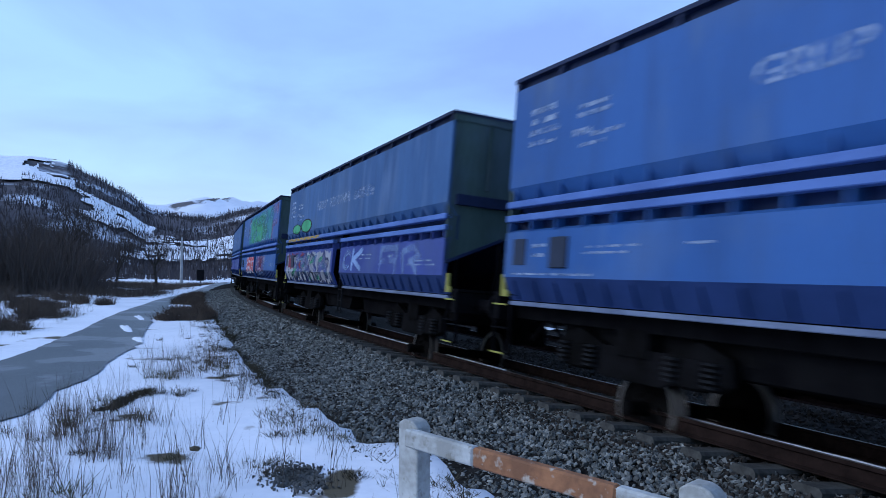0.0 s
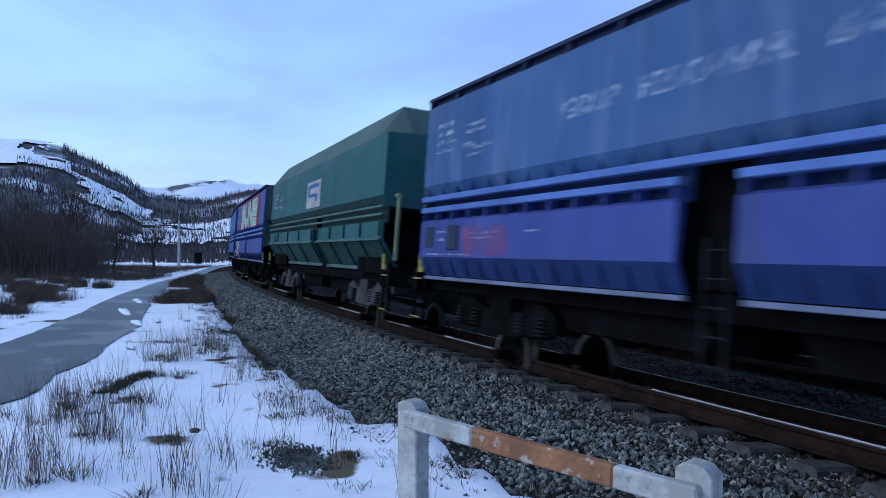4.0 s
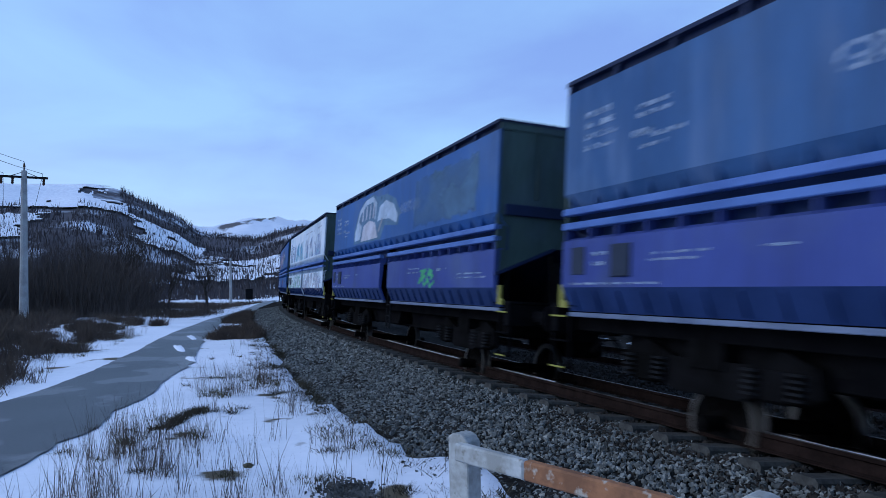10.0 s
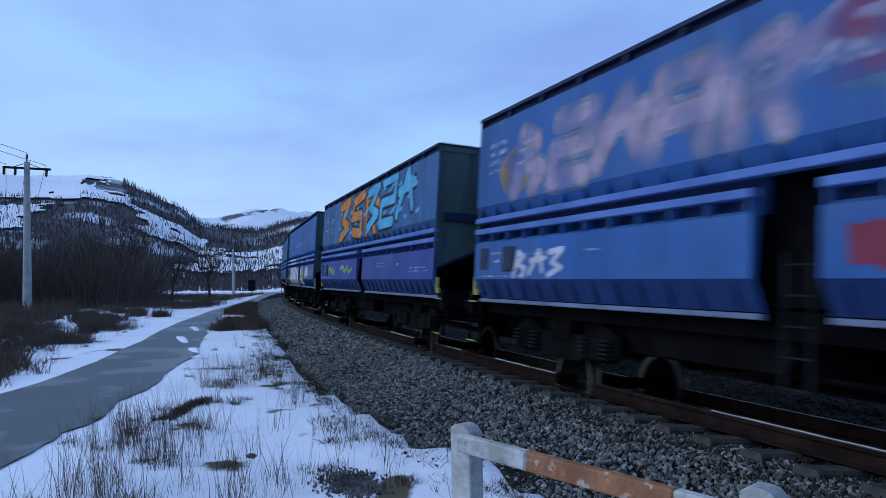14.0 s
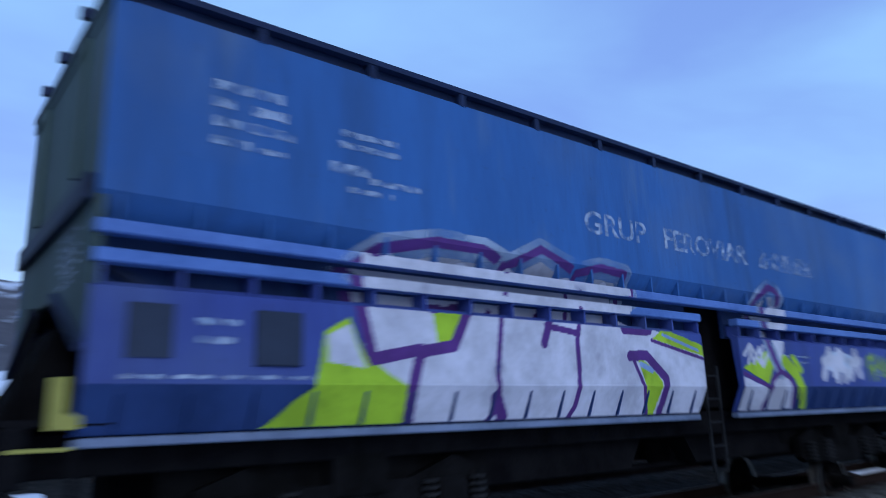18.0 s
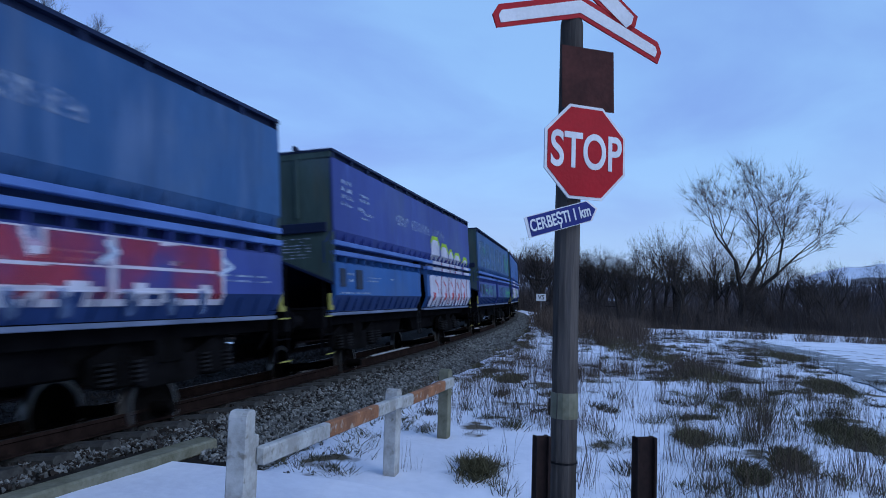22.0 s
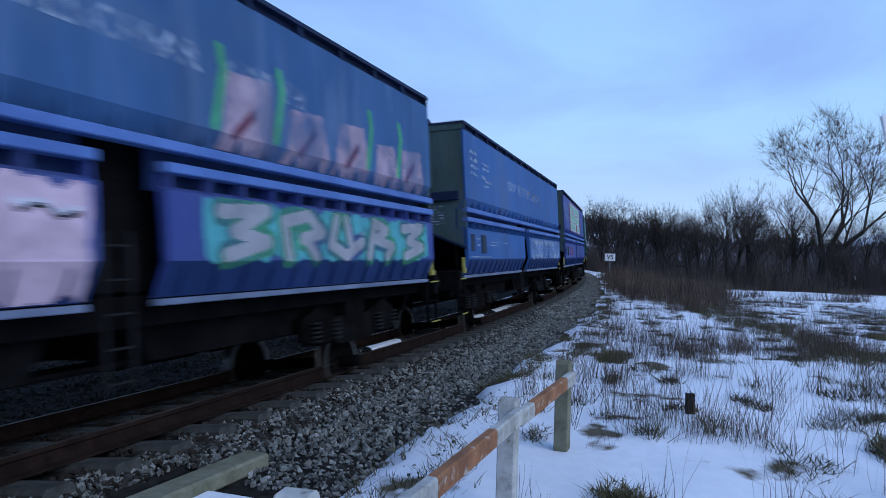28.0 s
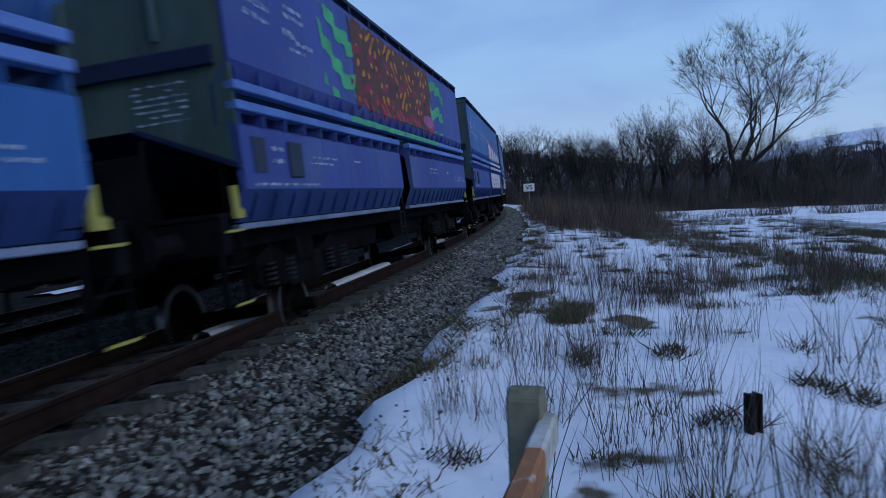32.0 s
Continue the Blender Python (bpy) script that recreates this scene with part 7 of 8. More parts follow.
for k, (place, turn, half) in enumerate((((0.01, -0.06, 3.755), 34, 0.53), ((0.01, -0.085, 3.755), -14, 0.53))):
    b = part("cross_arm", plate(cross_bar(6, half, 0.155), 0.012, None), M["signred"], sign, "white cross arm with red edge")
    b.matrix_local = pose(*place, 0, turn, 0)
    f = part("white_face", plate(cross_bar(6, half - 0.035, 0.105), 0.004, None), M["signwhite"], b)
    f.location = (0, -0.012, 0)
chev = [(-0.60, -0.24), (0, -0.07), (0.62, -0.28), (0.65, -0.20), (0.62, -0.13), (0.0, 0.08), (-0.59, -0.09), (-0.63, -0.16)]
cv = part("chevron", plate(chev, 0.012, None), M["signred"], sign, "white chevron below the cross with red edge")
cv.location = (0.02, -0.06, 3.52)
inner = [(-0.575, -0.205), (0, -0.04), (0.595, -0.24), (0.61, -0.20), (0.595, -0.165), (0.0, 0.045), (-0.57, -0.125), (-0.59, -0.16)]
cf = part("white_face", plate(inner, 0.004, None), M["signwhite"], cv)
cf.location = (0, -0.012, 0)


def stub(place, height, material, label, wide=0.09, deep=0.08):
    bm = bmesh.new()
    box(bm, -wide / 2, wide / 2, -0.012, 0.012, -0.5, height)
    for s in (-1, 1):
        x0, x1 = sorted((s * wide / 2, s * (wide / 2 - 0.015)))
        box(bm, x0, x1, -deep / 2, deep / 2, -0.5, height)
    ob = tagged(new("steel_post", mesh("steel_post", bm, material)), label, "post", "short steel posts")
    ob.matrix_world = pose(*place, 0, 0, -60)
    return ob


stub((6.08, 0.33, -0.25), 1.04, M["gravelrust"], "short rusty steel post beside the sign")
stub((6.33, -0.27, -0.25), 1.04, M["gravelrust"], "short rusty steel post near the sign", 0.13)
stub((12.2, 1.11, -0.12), 0.27, M["black"], "low dark steel stub in the snow", 0.075)

# ---- poles, signal and speed board ----
def utility_pole(place, height, turn, label, r=0.16, arms=True, mat="concrete"):
    p = thing("utility_pole", pose(*place, 0, 0, turn), label, "utility pole", "line poles")
    bm = bmesh.new()
    rod(bm, (0, 0, -0.8), (0, 0, height), r * 1.25, r * 0.7, 10)
    part("shaft", bm, M[mat], p)
    bm = bmesh.new()
    rod(bm, (0, 0, height), (0, 0, height + 0.25), 0.03)
    rod(bm, (0, 0, height + 0.2), (0, 0, height + 0.42), 0.07, 0.04, 8)
    part("top_insulator", bm, M["insulator"], p)
    if arms:
        bm = bmesh.new()
        box(bm, -1.15, 1.15, -0.05, 0.05, height - 0.42, height - 0.30)
        rod(bm, (-0.7, 0, height - 0.34), (0, 0, height - 0.05), 0.02)
        rod(bm, (0.7, 0, height - 0.34), (0, 0, height - 0.05), 0.02)
        part("crossarm", bm, M["black"], p)
        for x in (-1.08, -0.55, 0.95):
            bm = bmesh.new()
            for j in range(3):
                rod(bm, (x, 0.05 + j * 0.10, height - 0.44 - j * 0.10), (x, 0.12 + j * 0.10, height - 0.51 - j * 0.10), 0.08, 0.05, 8)
            part("insulator", bm, M["insulator"], p)
    return p


def cable(a, b, sag, label):
    cu = bpy.data.curves.new("power_cable", "CURVE")
    cu.dimensions, cu.bevel_depth, cu.bevel_resolution = "3D", 0.012, 1
    sp = cu.splines.new("POLY")
    sp.points.add(14)
    for i, p in enumerate(sp.points):
        k = i / 14
        v = Vector(a).lerp(Vector(b), k)
        p.co = (v.x, v.y, v.z - sag * 4 * k * (1 - k), 1)
    tmp = bpy.data.objects.new("power_cable", cu)
    me = bpy.data.meshes.new_from_object(tmp)
    bpy.data.objects.remove(tmp)
    me.materials.append(M["black"])
    return tagged(new("power_cable", me), label, "cable", "power cables")


POLE_A, POLE_B = (-44.6, -6.0, -0.2), (25.8, -8.85, 0.0)
utility_pole(POLE_A, 8.55, 100, "grey concrete line pole with a steel crossarm", 0.2)
utility_pole((-99.4, 11.0, -1.6), 7.2, 80, "far grey concrete line pole", 0.18)
utility_pole(POLE_B, 8.4, 75, "dark weathered line pole with crossarm beside the lane", 0.17, True, "darkwood")
for dx in (-1.0, 0.0, 0.9):
    z = 0.55 if dx == 0 else -0.1
    cable((POLE_B[0], POLE_B[1] + dx, 8.4 + z), (74, -25 + dx, 7.5 + z), 1.2, "thin dark power cable")
    cable((POLE_A[0], POLE_A[1] + dx, 8.3 + z), (-96, -14 + dx, 9.5 + z), 1.2, "thin dark power cable")
    cable((POLE_A[0], POLE_A[1] + dx, 8.3 + z), (POLE_B[0], POLE_B[1] - 6 + dx, 8.4 + z), 1.4, "thin dark power cable")
sg = thing("signal", pose(-79.3, 10.7, -1.1, 0, 0, -80), "dark square railway board on a post", "signal")
bm = bmesh.new()
rod(bm, (0, 0, -0.5), (0, 0, 1.5), 0.06)
part("post", bm, M["black"], sg)
bm = bmesh.new()
box(bm, -0.4, 0.4, -0.06, 0.06, 1.3, 2.5, 0.02)
part("board", bm, M["black"], sg)
vs = thing("speed_board", pose(62.5, 9.06, -0.6, 0, 0, -80), "small white board with dark letters beside the line", "sign")
bm = bmesh.new()
rod(bm, (0, 0.03, -0.8), (0, 0.03, 2.2), 0.04)
part("post", bm, M["signback"], vs)
bm = bmesh.new()
box(bm, -0.42, 0.42, -0.02, 0.0, 1.85, 2.45, 0.005)
bd = part("board", bm, M["signwhite"], vs)
lt = part("lettering", text_mesh("lettering", "VS", 0.5, M["black"]), None, bd)
lt.matrix_local = pose(0, -0.024, 2.15, 90)


# ---- dry stalks, tufts, bushes, trees ----
def blades(name, centres, per, hmin, hmax, spread, lean, width, material, label, category, seed):
    """Many thin bent blades, each two narrow triangles strips."""
    rnd = np.random.default_rng(seed)
    c = np.repeat(np.array(centres, float), per, axis=0)
    n = len(c)
    a, r = rnd.uniform(0, 6.283, n), spread * np.sqrt(rnd.uniform(0, 1, n))
    base = c[:, :3] + np.stack([r * np.cos(a), r * np.sin(a), np.full(n, -0.03)], -1)
    h = rnd.uniform(hmin, hmax, n) * c[:, 3]
    d = np.stack([rnd.normal(size=n) * lean, rnd.normal(size=n) * lean, np.ones(n)], -1) * h[:, None]
    side = np.stack([np.cos(a + 1.3), np.sin(a + 1.3), np.zeros(n)], -1) * width * rnd.uniform(0.6, 1.4, n)[:, None]
    bend = np.stack([rnd.normal(size=n), rnd.normal(size=n), np.zeros(n)], -1) * (h * 0.14)[:, None]
    mid, tip = base + d * 0.55 + bend * 0.3, base + d + bend
    v = np.stack([base - side, base + side, mid - side * 0.8, mid + side * 0.8, tip], 1).reshape(-1, 3)
    f = (np.arange(n)[:, None, None] * 5 + np.array([[0, 1, 3], [0, 3, 2], [2, 3, 4]])).reshape(-1, 3)
    me = bpy.data.meshes.new(name)
    me.from_pydata(v.tolist(), [], f.tolist())
    me.materials.append(material)
    return tagged(new(name, me), label, category, kind="stuff")


def scatter(seed, n, x0, x1, y0, y1, keep, size=(0.5, 1.2)):
    rnd = random.Random(seed)
    out = []
    tries = 0
    while len(out) < n and tries < n * 60:
        tries += 1
        x, y = rnd.uniform(x0, x1), rnd.uniform(y0, y1)
        if keep(x, y) > rnd.random():
            out.append((x, y, ground_z(x, y), rnd.uniform(*size)))
    return out


def verge(x, y):
    """Where weeds grow: between the ballast and the lane."""
    u = off_line(x, y)
    if u < toe(along_line(x, y)) + 0.3 or abs(y - road_y(x)) < 2.0 and x < 40 or (-2.5 < x < 8 and u < 5.5) or math.hypot(x - 6.27, y - 0.22) < 0.3:
        return 0
    return 0.03 + max(0.0, 1.3 * noise.noise((x * 0.35, y * 0.35, 21)) + 1.1 * noise.noise((x * 1.1, y * 1.1, 5)) - 0.08)


M["turfblade"] = surf("dark_turf_blades", (0.07, 0.06, 0.038), (0.035, 0.031, 0.021), 0.95, fine=20, coarse=0.8, bump=0)
left = scatter(1, 230, -40, -4.5, -3.0, 9, verge)
right = scatter(2, 950, 7.2, 48, -5, 6, verge) + scatter(22, 420, 8.6, 22, -3.0, 4.0, verge) + scatter(23, 420, 14, 45, -0.5, 6.5, verge)
def on_ground(points):
    return [(x, y, ground_z(x, y), k) for x, y, k in points]


# a low ridge of rank brown grass runs from the line's far verge down to the track
ridge = [(38.2, 2.5), (32.0, 1.3), (28.2, 0.4), (25.0, -0.3), (21.9, -0.9), (17.2, -1.6), (14.0, -1.9), (11.8, -2.2)]
rnd = random.Random(71)
rank = []
for (ax, ay), (bx, by) in zip(ridge[:-1], ridge[1:]):
    n = int(14 * math.hypot(bx - ax, by - ay) ** 0.8)
    for _ in range(n):
        k = rnd.random()
        rank.append((ax + (bx - ax) * k + rnd.gauss(0, 0.5), ay + (by - ay) * k + rnd.gauss(0, 0.28 + 0.012 * ax), rnd.uniform(0.5, 1.3)))
big_left = [(-8.7, -0.1, ground_z(-8.7, -0.1), 1.2), (-8.4, -0.35, ground_z(-8.4, -0.35), 1.3), (-8.0, 0.2, ground_z(-8, 0.2), 1.2), (-8.9, 0.5, ground_z(-8.9, 0.5), 1.0), (-7.4, -0.5, ground_z(-7.4, -0.5), 1.0),
            (-7.0, -0.7, ground_z(-7, -0.7), 0.9), (-9.4, 0.15, ground_z(-9.4, 0.15), 1.1), (-7.7, 0.75, ground_z(-7.7, 0.75), 0.9), (-6.6, 0.2, ground_z(-6.6, 0.2), 0.6), (-13, 1.6, ground_z(-13, 1.6), 0.9)]
blades("rank_grass", on_ground(rank), 46, 0.06, 0.30, 0.20, 0.55, 0.0042, M["straw"], "rank brown grass along a low ridge in the snow field", "grass", 31)
blades("dry_weeds", on_ground(rank[::3]), 10, 0.3, 0.85, 0.20, 0.20, 0.0030, M["stalk"], "dry stalks on the low ridge", "weeds", 32)
blades("dry_weeds", left + right, 15, 0.15, 0.74, 0.17, 0.17, 0.0022, M["stalk"], "dry brown weed stalks standing in the snow", "weeds", 1)
blades("dry_weeds", big_left, 34, 0.2, 0.78, 0.30, 0.15, 0.0022, M["stalk"], "tall dry weed clumps beside the lane", "weeds", 2)
blades("grass_tufts", scatter(3, 60, -40, -5, -2, 9, verge, (0.4, 0.9)) + scatter(4, 330, 7.5, 50, -6.5, 5, verge, (0.5, 1.1)), 60, 0.06, 0.24, 0.17, 0.6, 0.004, M["straw"], "flattened dry grass tufts in the snow", "grass", 3)
bushes = [(12.3, -1.8, 1.25), (12.1, -1.6, 1.1), (13.8, 0.2, 1.0), (16.5, -1.2, 1.2), (12.5, 2.3, 0.9), (17.5, 2.2, 1.1), (21, 0.5, 1.2), (15, -3.3, 1.0), (24, 2.5, 1.4), (28, 0.2, 1.3), (33, 2.8, 1.7), (38, 1.0, 1.6), (44, 4.0, 1.8), (30, 4.5, 1.4)]
blades("dry_weeds", [(x, y, ground_z(x, y), k) for x, y, k in bushes], 60, 0.25, 0.80, 0.36, 0.26, 0.0028, M["stalk"], "dense dry weed bushes in the snow field", "weeds", 4)
far_side = [(p.x, p.y, -0.35, random.uniform(0.7, 1.3)) for p in (on_line(random.uniform(-60, 80), -random.uniform(8.3, 14)) for _ in range(620))]
blades("dry_brush", far_side, 55, 0.3, 1.1, 0.6, 0.3, 0.007, M["stalk"], "dark brush beyond the second line", "brush", 8)
brush = scatter(5, 320, 34, 75, -4, 9.5, lambda x, y: 0.8 if off_line(x, y) > toe(along_line(x, y)) + 0.5 and y > 0.02 * x - 0.5 else 0, (0.7, 1.3))
blades("dry_brush", brush, 40, 0.4, 1.3, 0.8, 0.25, 0.008, M["stalk"], "brown brush along the foot of the line", "brush", 6)
bank = scatter(6, 900, -70, -12, -22, -4.2, lambda x, y: 0.9 if y < road_y(x) - 2.9 - 1.8 * noise.noise((x * 0.3, 3, 1)) else 0, (0.6, 1.2))
blades("dry_brush", bank, 70, 0.2, 0.95, 0.75, 0.45, 0.016, M["stalk"], "low brown brush on the snowy bank by the lane", "brush", 7)


def clod(name, x, y, rx, ry, h, material, label, seed):
    """A low ragged patch of bare ground."""
    bm = bmesh.new()
    top_ = bm.verts.new((x, y, ground_z(x, y) + h))
    rings = []
    for j, (k, z) in enumerate(((0.45, h * 0.85), (0.8, h * 0.4), (1.0, -0.03))):
        ring = []
        for i in range(20):
            a = 2 * math.pi * i / 20
            w = k * (1 + 0.55 * noise.noise((math.cos(a) * 1.7, math.sin(a) * 1.7, seed)) + 0.35 * noise.noise((math.cos(a) * 5, math.sin(a) * 5, seed)))
            px, py = x + rx * w * math.cos(a), y + ry * w * math.sin(a)
            ring.append(bm.verts.new((px, py, ground_z(px, py) + z + 0.01 * noise.noise((px * 9, py * 9, 0)))))
        rings.append(ring)
    for i in range(20):
        bm.faces.new((top_, rings[0][i], rings[0][(i + 1) % 20]))
        for a, b in zip(rings[:-1], rings[1:]):
            bm.faces.new((a[i], b[i], b[(i + 1) % 20], a[(i + 1) % 20]))
    return tagged(new(name, mesh(name, bm, material)), label, "ground patch", "bare ground patches")


clod("gravel_patch", -6.4, 1.75, 0.34, 0.22, 0.012, M["bed"], "dark patch of bare gravel in the snow", 1)
rng = np.random.default_rng(77)
spot = rng.normal(size=(900, 2)) * (0.20, 0.12) + (-6.4, 1.75)
pebble_mesh("loose_gravel", np.array([(a, b, ground_z(a, b) + 0.012) for a, b in spot]), 0.016, rng, "small dark stones of a bare gravel patch").data.materials[0] = M["stone"]
clod("turf_patch", -8.0, 1.05, 0.12, 0.06, 0.03, M["turf"], "small dark clod of turf in the snow", 2)
strip = [(-11.8 + 1.4 * k + random.gauss(0, 0.08), 0.82 - 0.62 * k + random.gauss(0, 0.07)) for k in (random.random() for _ in range(130))]
blades("grass_mats", [(a, b, ground_z(a, b) + 0.01, random.uniform(0.6, 1.2)) for a, b in strip], 16, 0.03, 0.10, 0.07, 0.9, 0.006, M["turfblade"], "strip of bare dark turf in the snow", "grass", 46)
for x, y, rx, ry in ((-24.2, 1.05, 1.7, 0.20), (-20.2, 1.2, 1.1, 0.16), (-29.0, 1.75, 1.9, 0.16)):
    clod("snow_patch", x, y, rx, ry, 0.045, M["snow"], "thin worn snow on the wet asphalt", x)


for x, y, rx, ry in ((29.4, -4.9, 2.2, 0.55), (18.8, -3.9, 1.7, 0.42), (12.5, -2.9, 1.3, 0.42), (10.5, -1.8, 0.5, 0.22), (9.9, -1.3, 0.35, 0.16), (11.5, -0.8, 0.5, 0.17), (9.1, 1.45, 0.36, 0.2), (16.2, 2.5, 0.7, 0.2), (24, -3.0, 0.9, 0.3)):
    if rx > 1:
        clod("turf_patch", x, y, rx, ry, 0.02, M["turf"], "bare brown turf patch in the snow field", x)
    spots = [(x + random.gauss(0, rx * 0.5), y + random.gauss(0, ry * 0.5)) for _ in range(int(220 * rx) + 50)]
    blades("grass_mats", [(a, b, ground_z(a, b) + 0.01, random.uniform(0.6, 1.2)) for a, b in spots[::2]], 12, 0.03, 0.09, 0.10, 0.9, 0.006, M["turfblade"], "dark matted turf showing through the snow", "grass", int(x * 10) + 1)
    blades("grass_mats", [(a, b, ground_z(a, b) + 0.03, random.uniform(0.6, 1.2)) for a, b in spots], 9, 0.04, 0.14, 0.09, 0.9, 0.005, M["straw"], "flattened dry grass on bare turf", "grass", int(x * 10))


def mats(seed, n, x0, x1, y0, y1):
    """Centres for flattened grass mats, each an oval of many tufts."""
    rnd = random.Random(seed)
    out = []
    while n > 0:
        x, y = rnd.uniform(x0, x1), rnd.uniform(y0, y1)
        if off_line(x, y) < toe(along_line(x, y)) + 0.5 or abs(y - road_y(x)) < 1.4 or math.hypot(x - 6.27, y - 0.22) < 0.5:
            continue
        n -= 1
        k = 0.5 + x / 45
        rx, ry, turn = k * rnd.choice((0.12, 0.22, 0.45)) * rnd.uniform(0.6, 1.3), k * rnd.uniform(0.08, 0.42), rnd.uniform(-0.5, 0.5)
        for _ in range(int(90 * rx) + 12):
            a, r = rnd.uniform(0, 6.283), math.sqrt(rnd.random())
            px, py = rx * r * math.cos(a), ry * r * math.sin(a)
            gx, gy = x + px * math.cos(turn) - py * math.sin(turn), y + px * math.sin(turn) + py * math.cos(turn)
            out.append((gx, gy, ground_z(gx, gy), rnd.uniform(0.6, 1.2)))
    return out


rnd = random.Random(61)
lumps = []
for _ in range(46):                               # brown grass on the bank beyond the lane
    x = rnd.uniform(-46, -11)
    y = road_y(x) - rnd.uniform(2.6, 7.5)
    rx, ry = rnd.uniform(0.5, 1.8), rnd.uniform(0.3, 0.8)
    lumps += [(x + rnd.gauss(0, rx * 0.5), y + rnd.gauss(0, ry * 0.5), rnd.uniform(0.5, 1.3)) for _ in range(int(26 * rx))]
blades("bank_grass", on_ground(lumps), 26, 0.10, 0.50, 0.24, 0.5, 0.008, M["stalk"], "brown grass lumps on the snowy bank", "grass", 41)
blades("grass_mats", mats(1, 60, 8.2, 34, -5.2, 3.2), 7, 0.03, 0.13, 0.07, 1.1, 0.005, M["straw"], "ragged mats of flattened brown grass in the snow", "grass", 21)
blades("grass_mats", mats(2, 52, 8.5, 48, -5.5, 3.6), 7, 0.04, 0.16, 0.09, 0.9, 0.006, M["turfblade"], "dark ragged turf mats in the snow", "grass", 22)
blades("grass_mats", mats(3, 26, -22, -5, -1.2, 3.0), 6, 0.03, 0.12, 0.06, 0.9, 0.004, M["turfblade"], "dark ragged turf mats beside the lane", "grass", 23)


def shoulder(seed, n, s0, s1):
    """Ragged turf along the foot of the ballast."""
    rnd = random.Random(seed)
    out = []
    while n > 0:
        s = rnd.uniform(s0, s1)
        u = toe(s) + rnd.uniform(-0.45, 0.6)
        p = on_line(s, u)
        if -3.2 < p.x < 8.4 or noise.noise((s * 0.6, u, 31)) < -0.15:
            continue
        n -= 1
        for _ in range(rnd.randint(6, 26)):
            q = on_line(s + rnd.gauss(0, 0.22), u + rnd.gauss(0, 0.09))
            out.append((q.x, q.y, max(ground_z(q.x, q.y), -0.42), rnd.uniform(0.5, 1.2)))
    return out


blades("grass_mats", shoulder(4, 150, -32, -3), 7, 0.03, 0.13, 0.06, 0.9, 0.004, M["turfblade"], "dark ragged turf at the foot of the ballast", "grass", 24)
blades("grass_mats", shoulder(5, 160, 8, 50), 7, 0.03, 0.15, 0.07, 0.9, 0.005, M["straw"], "dry grass at the foot of the ballast", "grass", 25)
clumps = [(x + random.gauss(0, 0.35), y + random.gauss(0, 0.25)) for x, y in ((-8.6, 0.1), (-8.0, -0.2), (-9.2, -0.4), (-7.2, -0.4), (-10.2, 0.0), (-6.4, 0.9)) for _ in range(5)]
blades("dry_weeds", [(x, y, ground_z(x, y), random.uniform(0.5, 1.0)) for x, y in clumps], 24, 0.15, 0.66, 0.18, 0.14, 0.0024, M["stalk"], "crowded dry weed stalks in the snow", "weeds", 26)


def grow(bm, p, d, length, r, depth, rnd, spread, ends, bend=0.10):
    """A branch of a few bent pieces that forks at its end."""
    q = p
    for i in range(2):
        d = (d + Vector((rnd.gauss(0, bend), rnd.gauss(0, bend), 0.05))).normalized()
        n = q + d * length * 0.5
        r2 = r * 0.86
        rod(bm, q, n, r, r2, 5 if depth > 2 else 3)
        q, r = n, r2
        if depth > 0 and i == 0 and rnd.random() < 0.8:
            side = Vector((rnd.gauss(0, 1), rnd.gauss(0, 1), rnd.gauss(0.2, 0.4))).normalized()
            grow(bm, q, (d * 0.6 + side * spread).normalized(), length * rnd.uniform(0.55, 0.75), r * 0.55, depth - 1, rnd, spread, ends, bend)
    if depth <= 0:
        ends.append((q, d))
        return
    for k in range(2 if rnd.random() < 0.65 else 3):
        side = Vector((rnd.gauss(0, 1), rnd.gauss(0, 1), rnd.gauss(0.15, 0.5))).normalized()
        grow(bm, q, (d + side * spread).normalized(), length * rnd.uniform(0.66, 0.86), r * rnd.uniform(0.6, 0.75), depth - 1, rnd, spread, ends, bend)


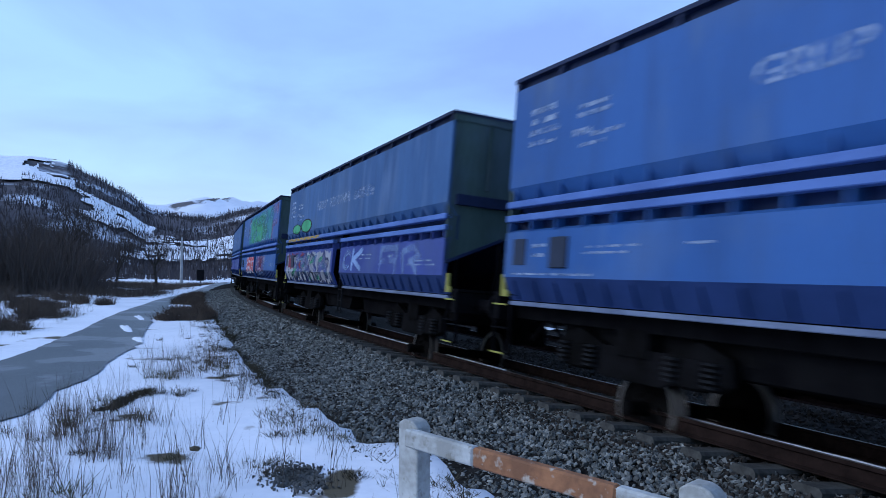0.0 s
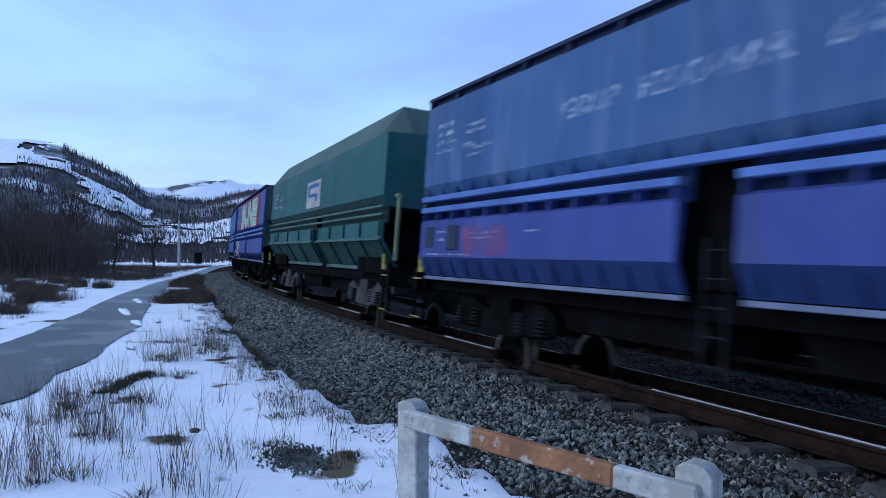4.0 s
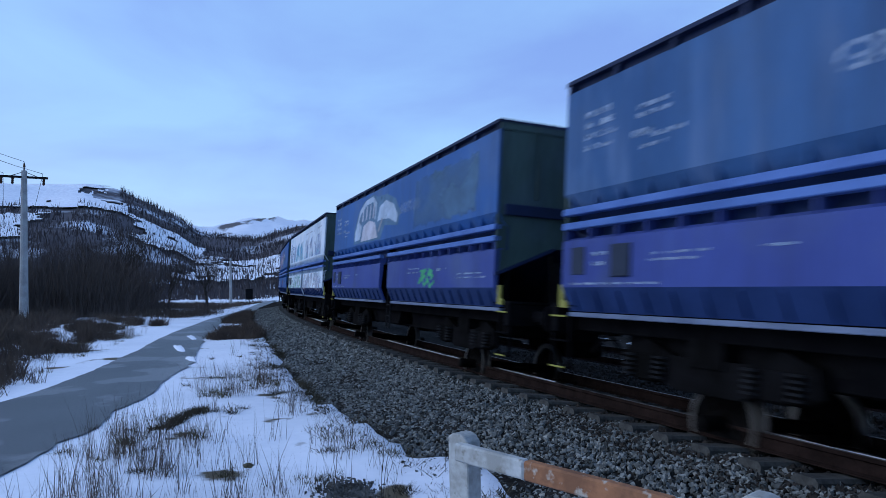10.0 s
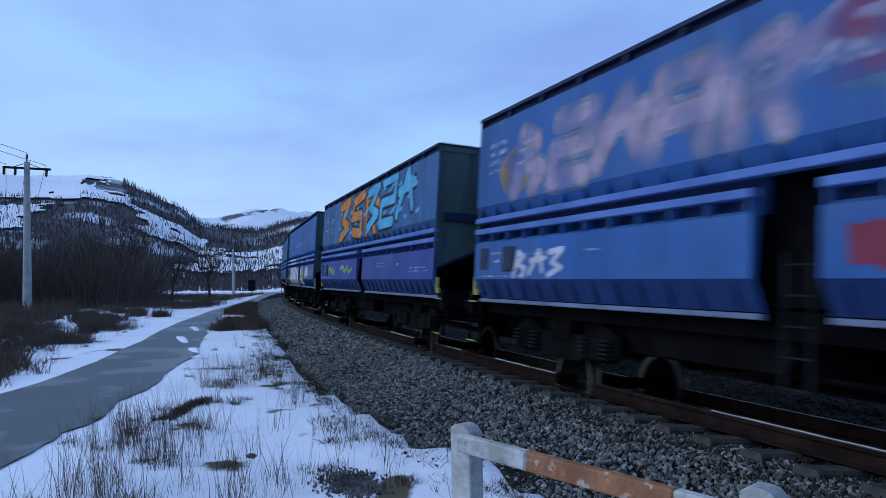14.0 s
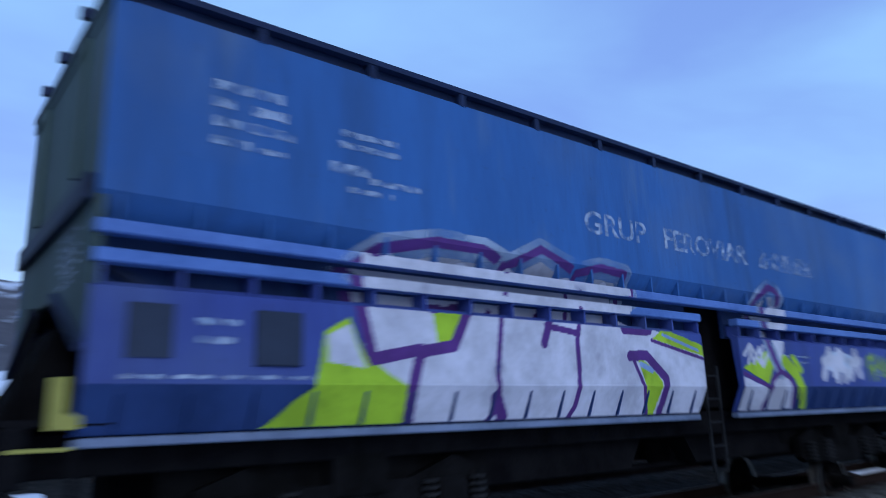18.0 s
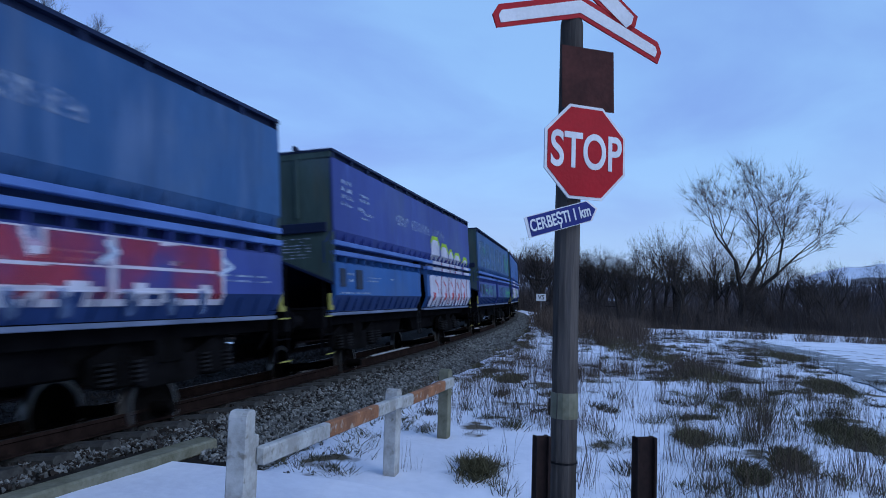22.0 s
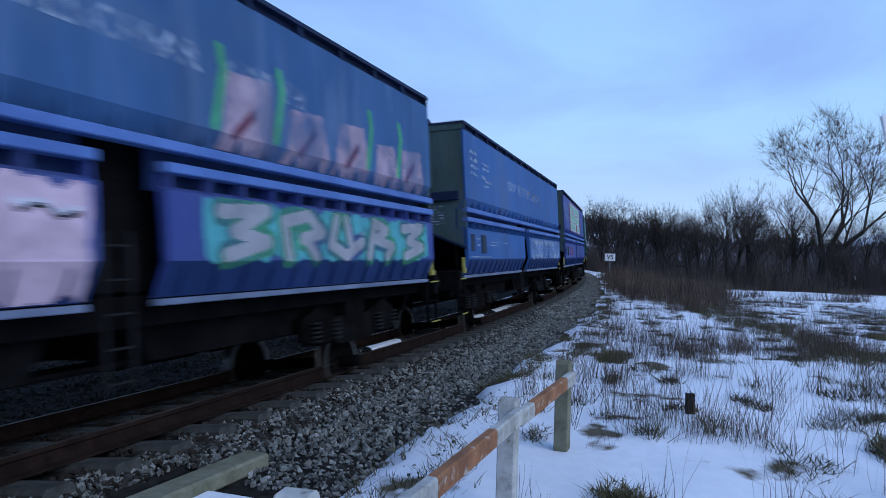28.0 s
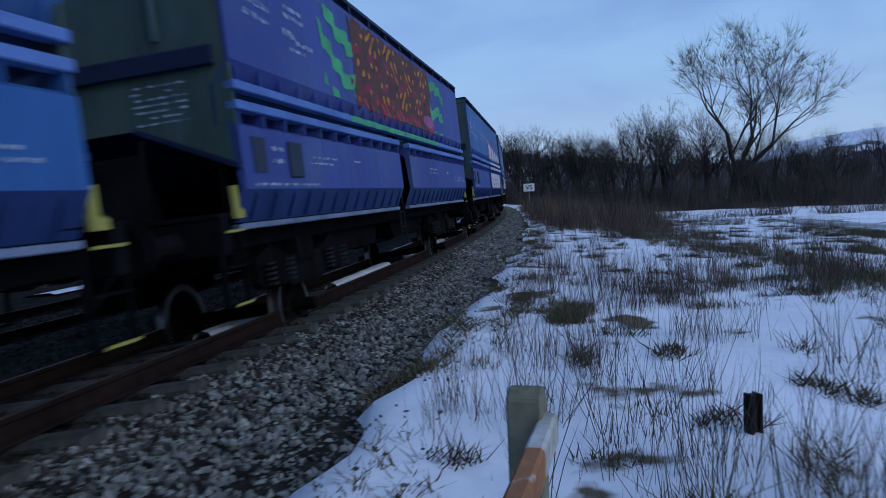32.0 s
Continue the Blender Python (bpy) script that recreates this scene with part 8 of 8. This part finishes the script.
def bare_tree(place, height, lean, seed, label, depth=6, spread=0.62, group="bare trees", limbs=(), twigs=2, bend=0.10, girth=0.022):
    rnd = random.Random(seed)
    t = thing("bare_tree", pose(*place), label, "tree", group)
    bm = bmesh.new()
    first = height * 0.16
    d = Vector((lean[0], lean[1], 1)).normalized()
    q = Vector((0, 0, -0.5))
    r = height * girth
    rod(bm, q, d * first, r * 1.35, r, 9)
    part("trunk", bm, M["bark"], t)
    bm = bmesh.new()
    ends = []
    for k in range(len(limbs) or 2):
        side = Vector((rnd.gauss(0, 1), rnd.gauss(0, 1), 0.3)).normalized()
        grow(bm, d * first, Vector(limbs[k]).normalized() if limbs else (d + side * 0.35).normalized(), height * 0.21, r * 0.8, depth, rnd, spread, ends, bend)
    part("crown", bm, M["bark"], t)
    rng = np.random.default_rng(seed)
    e = np.array([tuple(p) for p, _ in ends])
    dd = np.array([tuple(v) for _, v in ends])
    n = twigs
    e, dd = np.repeat(e, n, 0), np.repeat(dd, n, 0)
    ln = height * 0.05 * rng.uniform(0.5, 1.5, len(e))[:, None]
    tip = e + (dd + rng.normal(size=e.shape) * 0.45 + np.array([0, 0, 0.1])) * ln
    w = rng.normal(size=e.shape)
    w = w / np.linalg.norm(w, axis=1)[:, None] * height * 0.0007
    v = np.stack([e - w, e + w, tip], 1).reshape(-1, 3)
    me = bpy.data.meshes.new("twig_mass")
    me.from_pydata(v.tolist(), [], (np.arange(len(e))[:, None] * 3 + np.arange(3)).tolist())
    me.materials.append(M["twig"])
    tw = tagged(new("twig_mass", me), "", "", "", "stuff")
    tw.parent = t
    return t


bare_tree((100.0, -10.8, -2.2), 25.5, (0.05, -0.14), 17, "large bare willow with a spreading crown at the field's edge", 5, 0.5, limbs=((0.0, 0.24, 1.0), (0.1, -0.36, 1.0), (-0.1, -0.80, 0.85)), twigs=8, bend=0.15, girth=0.016)
small = bare_tree((96, 4, -2.2), 11, (0.0, 0.05), 21, "bare thin tree in the hedge", 5, 0.6, twigs=4)
other = bare_tree((104, -3, -2.2), 12.5, (0.05, 0.0), 33, "bare thin tree in the hedge", 5, 0.5, twigs=4)
bare_tree((36.0, -12.7, -0.8), 9.5, (0.0, 0.05), 41, "bare young tree behind the line pole", 5, 0.42)
rnd = random.Random(9)
for i in range(44):
    k = i / 43
    x, y = 92 + 22 * rnd.random(), 16 - 46 * k + rnd.uniform(-2, 2)
    copy_thing(rnd.choice((small, other)), pose(x, y, -2.3, 0, 0, rnd.uniform(0, 360)) @ Matrix.Scale(rnd.uniform(0.8, 1.25) if y > -9 else rnd.uniform(0.5, 0.95), 4))
for x, y in ((-58, -1.5), (-66, 2.0), (-62, -9), (-54, -14), (-72, -5), (-60, -20), (-75, 6)):
    copy_thing(rnd.choice((small, other)), pose(x, y, -0.9, 0, 0, rnd.uniform(0, 360)) @ Matrix.Scale(rnd.uniform(0.45, 0.75), 4))


def thicket(name, spots, label, seed, hmin=2.0, hmax=5.0):
    """Dense bare scrub: clumps of many slim upright stems."""
    return blades(name, spots, 84, hmin, hmax, 1.7, 0.34, 0.013, M["scrub"], label, "scrub", seed)


def spread_spots(seed, n, place, size=(0.6, 1.1)):
    rnd = random.Random(seed)
    out = []
    for _ in range(n):
        x, y = place(rnd)
        out.append((x, y, ground_z(x, y), rnd.uniform(*size)))
    return out


def left_belt(r):
    a, d = radians(r.uniform(90.3, 122) - 1.6 * r.random() ** 3), r.uniform(50, 78)
    return -d * math.sin(a), d * math.cos(a)


def right_belt(r):
    a, d = radians(-r.uniform(58, 124)), r.uniform(88, 118)
    return 4 - d * math.sin(a), d * math.cos(a)


thicket("bare_thicket", spread_spots(1, 620, left_belt, (0.4, 1.1)), "dense brown bare thicket beyond the lane", 11, 1.2, 6.6)
def field_edge(r):
    a, d = radians(-r.uniform(62, 116)), r.uniform(52, 92)
    return 4 - d * math.sin(a), d * math.cos(a)


blades("dry_brush", [p for p in spread_spots(7, 420, field_edge) if off_line(p[0], p[1]) > 4.5 and noise.noise((p[0] * 0.06, p[1] * 0.06, 3)) > -0.1], 50, 0.3, 1.2, 1.0, 0.4, 0.012, M["stalk"], "scattered brown brush at the field's end", "brush", 27)
def far_field(r):
    a, d = radians(r.uniform(80, 91)), r.uniform(48, 125)
    return -d * math.sin(a), d * math.cos(a)


field_rows = [p for p in spread_spots(15, 900, far_field) if noise.noise((p[0] * 0.13, p[1] * 0.05, 8)) > -0.02 and p[1] < road_y(max(p[0], -139)) - 2.2]
blades("dry_brush", field_rows, 40, 0.2, 0.75, 1.3, 0.5, 0.016, M["stalk"], "rows of low brown brush on the snowy field beyond the lane", "brush", 44)
verge_grass = scatter(16, 900, -75, -27, 0, 14, lambda x, y: 0.9 if y > road_y(x) + lane_half(x) + 0.15 and off_line(x, y) > toe(along_line(x, y)) + 0.1 and noise.noise((x * 0.25, y * 0.6, 4)) + 0.02 * (-x - 34) > -0.05 else 0, (0.6, 1.2))
blades("rank_grass", verge_grass, 36, 0.08, 0.42, 0.35, 0.5, 0.008, M["stalk"], "rank brown grass between the lane and the line", "grass", 45)
thicket("bare_thicket", spread_spots(2, 900, right_belt, (0.45, 1.05)), "dense brown bare thicket at the edge of the field", 12, 1.2, 5.6)


# steep overgrown bank across the line
def mound():
    bm = bmesh.new()
    cx, cy = 46.0, 54.0
    rings, n = [], 64
    for j in range(18):
        k = j / 17
        ring = []
        for i in range(n):
            a = 2 * math.pi * i / n
            r = 38 * k * (1 + 0.12 * noise.noise((math.cos(a) * 2, math.sin(a) * 2, 4)))
            x, y = cx + r * math.cos(a), cy + r * math.sin(a)
            ring.append(bm.verts.new((x, y, -2.5 + 25.5 * (1 - smooth(0.12, 1.0, k)) + 0.7 * noise.noise((x * 0.2, y * 0.2, 3)))))
        rings.append(ring)
    for a, b in zip(rings[:-1], rings[1:]):
        for i in range(n):
            bm.faces.new((a[i], b[i], b[(i + 1) % n], a[(i + 1) % n]))
    return mesh("bank", bm, M["bank"])


M["bank"] = surf("overgrown_bank", (0.075, 0.065, 0.05), (0.035, 0.03, 0.025), 0.95, fine=1.2, coarse=0.15, bump=0.6)
tagged(new("bank", mound()), "steep brown overgrown bank across the line", "bank", kind="structure")
for i in range(9):
    a = radians(-175 + 22 * i)
    x, y = 46 + 11 * math.cos(a), 54 + 11 * math.sin(a)
    copy_thing(rnd.choice((small, other)), pose(x, y, 18.6, 0, 0, rnd.uniform(0, 360)) @ Matrix.Scale(rnd.uniform(0.35, 0.55), 4))


# ---- what moves: the train rolls along the bend at a steady speed ----
def motions():
    pivots = BODY / 2 - 2.14
    times = [0.5 * i for i in range(65)]
    for k, wg in enumerate(WAGONS):
        rows = []
        for t in times:
            mid = START + SPEED * t - k * WAGON + BODY / 2 - (0.08 if k == 0 else 0.0)
            a, b = on_line(mid - pivots), on_line(mid + pivots)
            c, d = (a + b) / 2, b - a
            rows.append((t, pose(c.x, c.y, -0.75 * math.sin(CANT), 0, 0, math.degrees(math.atan2(d.y, d.x))) @ pose(0, 0, 0, -math.degrees(CANT))))
        walk(wg, rows)
    for ws in WHEELS:
        base = ws.matrix_local.translation
        walk(ws, [(i / 15, pose(*base, 0, (math.degrees(SPEED / 0.46) * i / 15) % 360)) for i in range(481)])


motions()
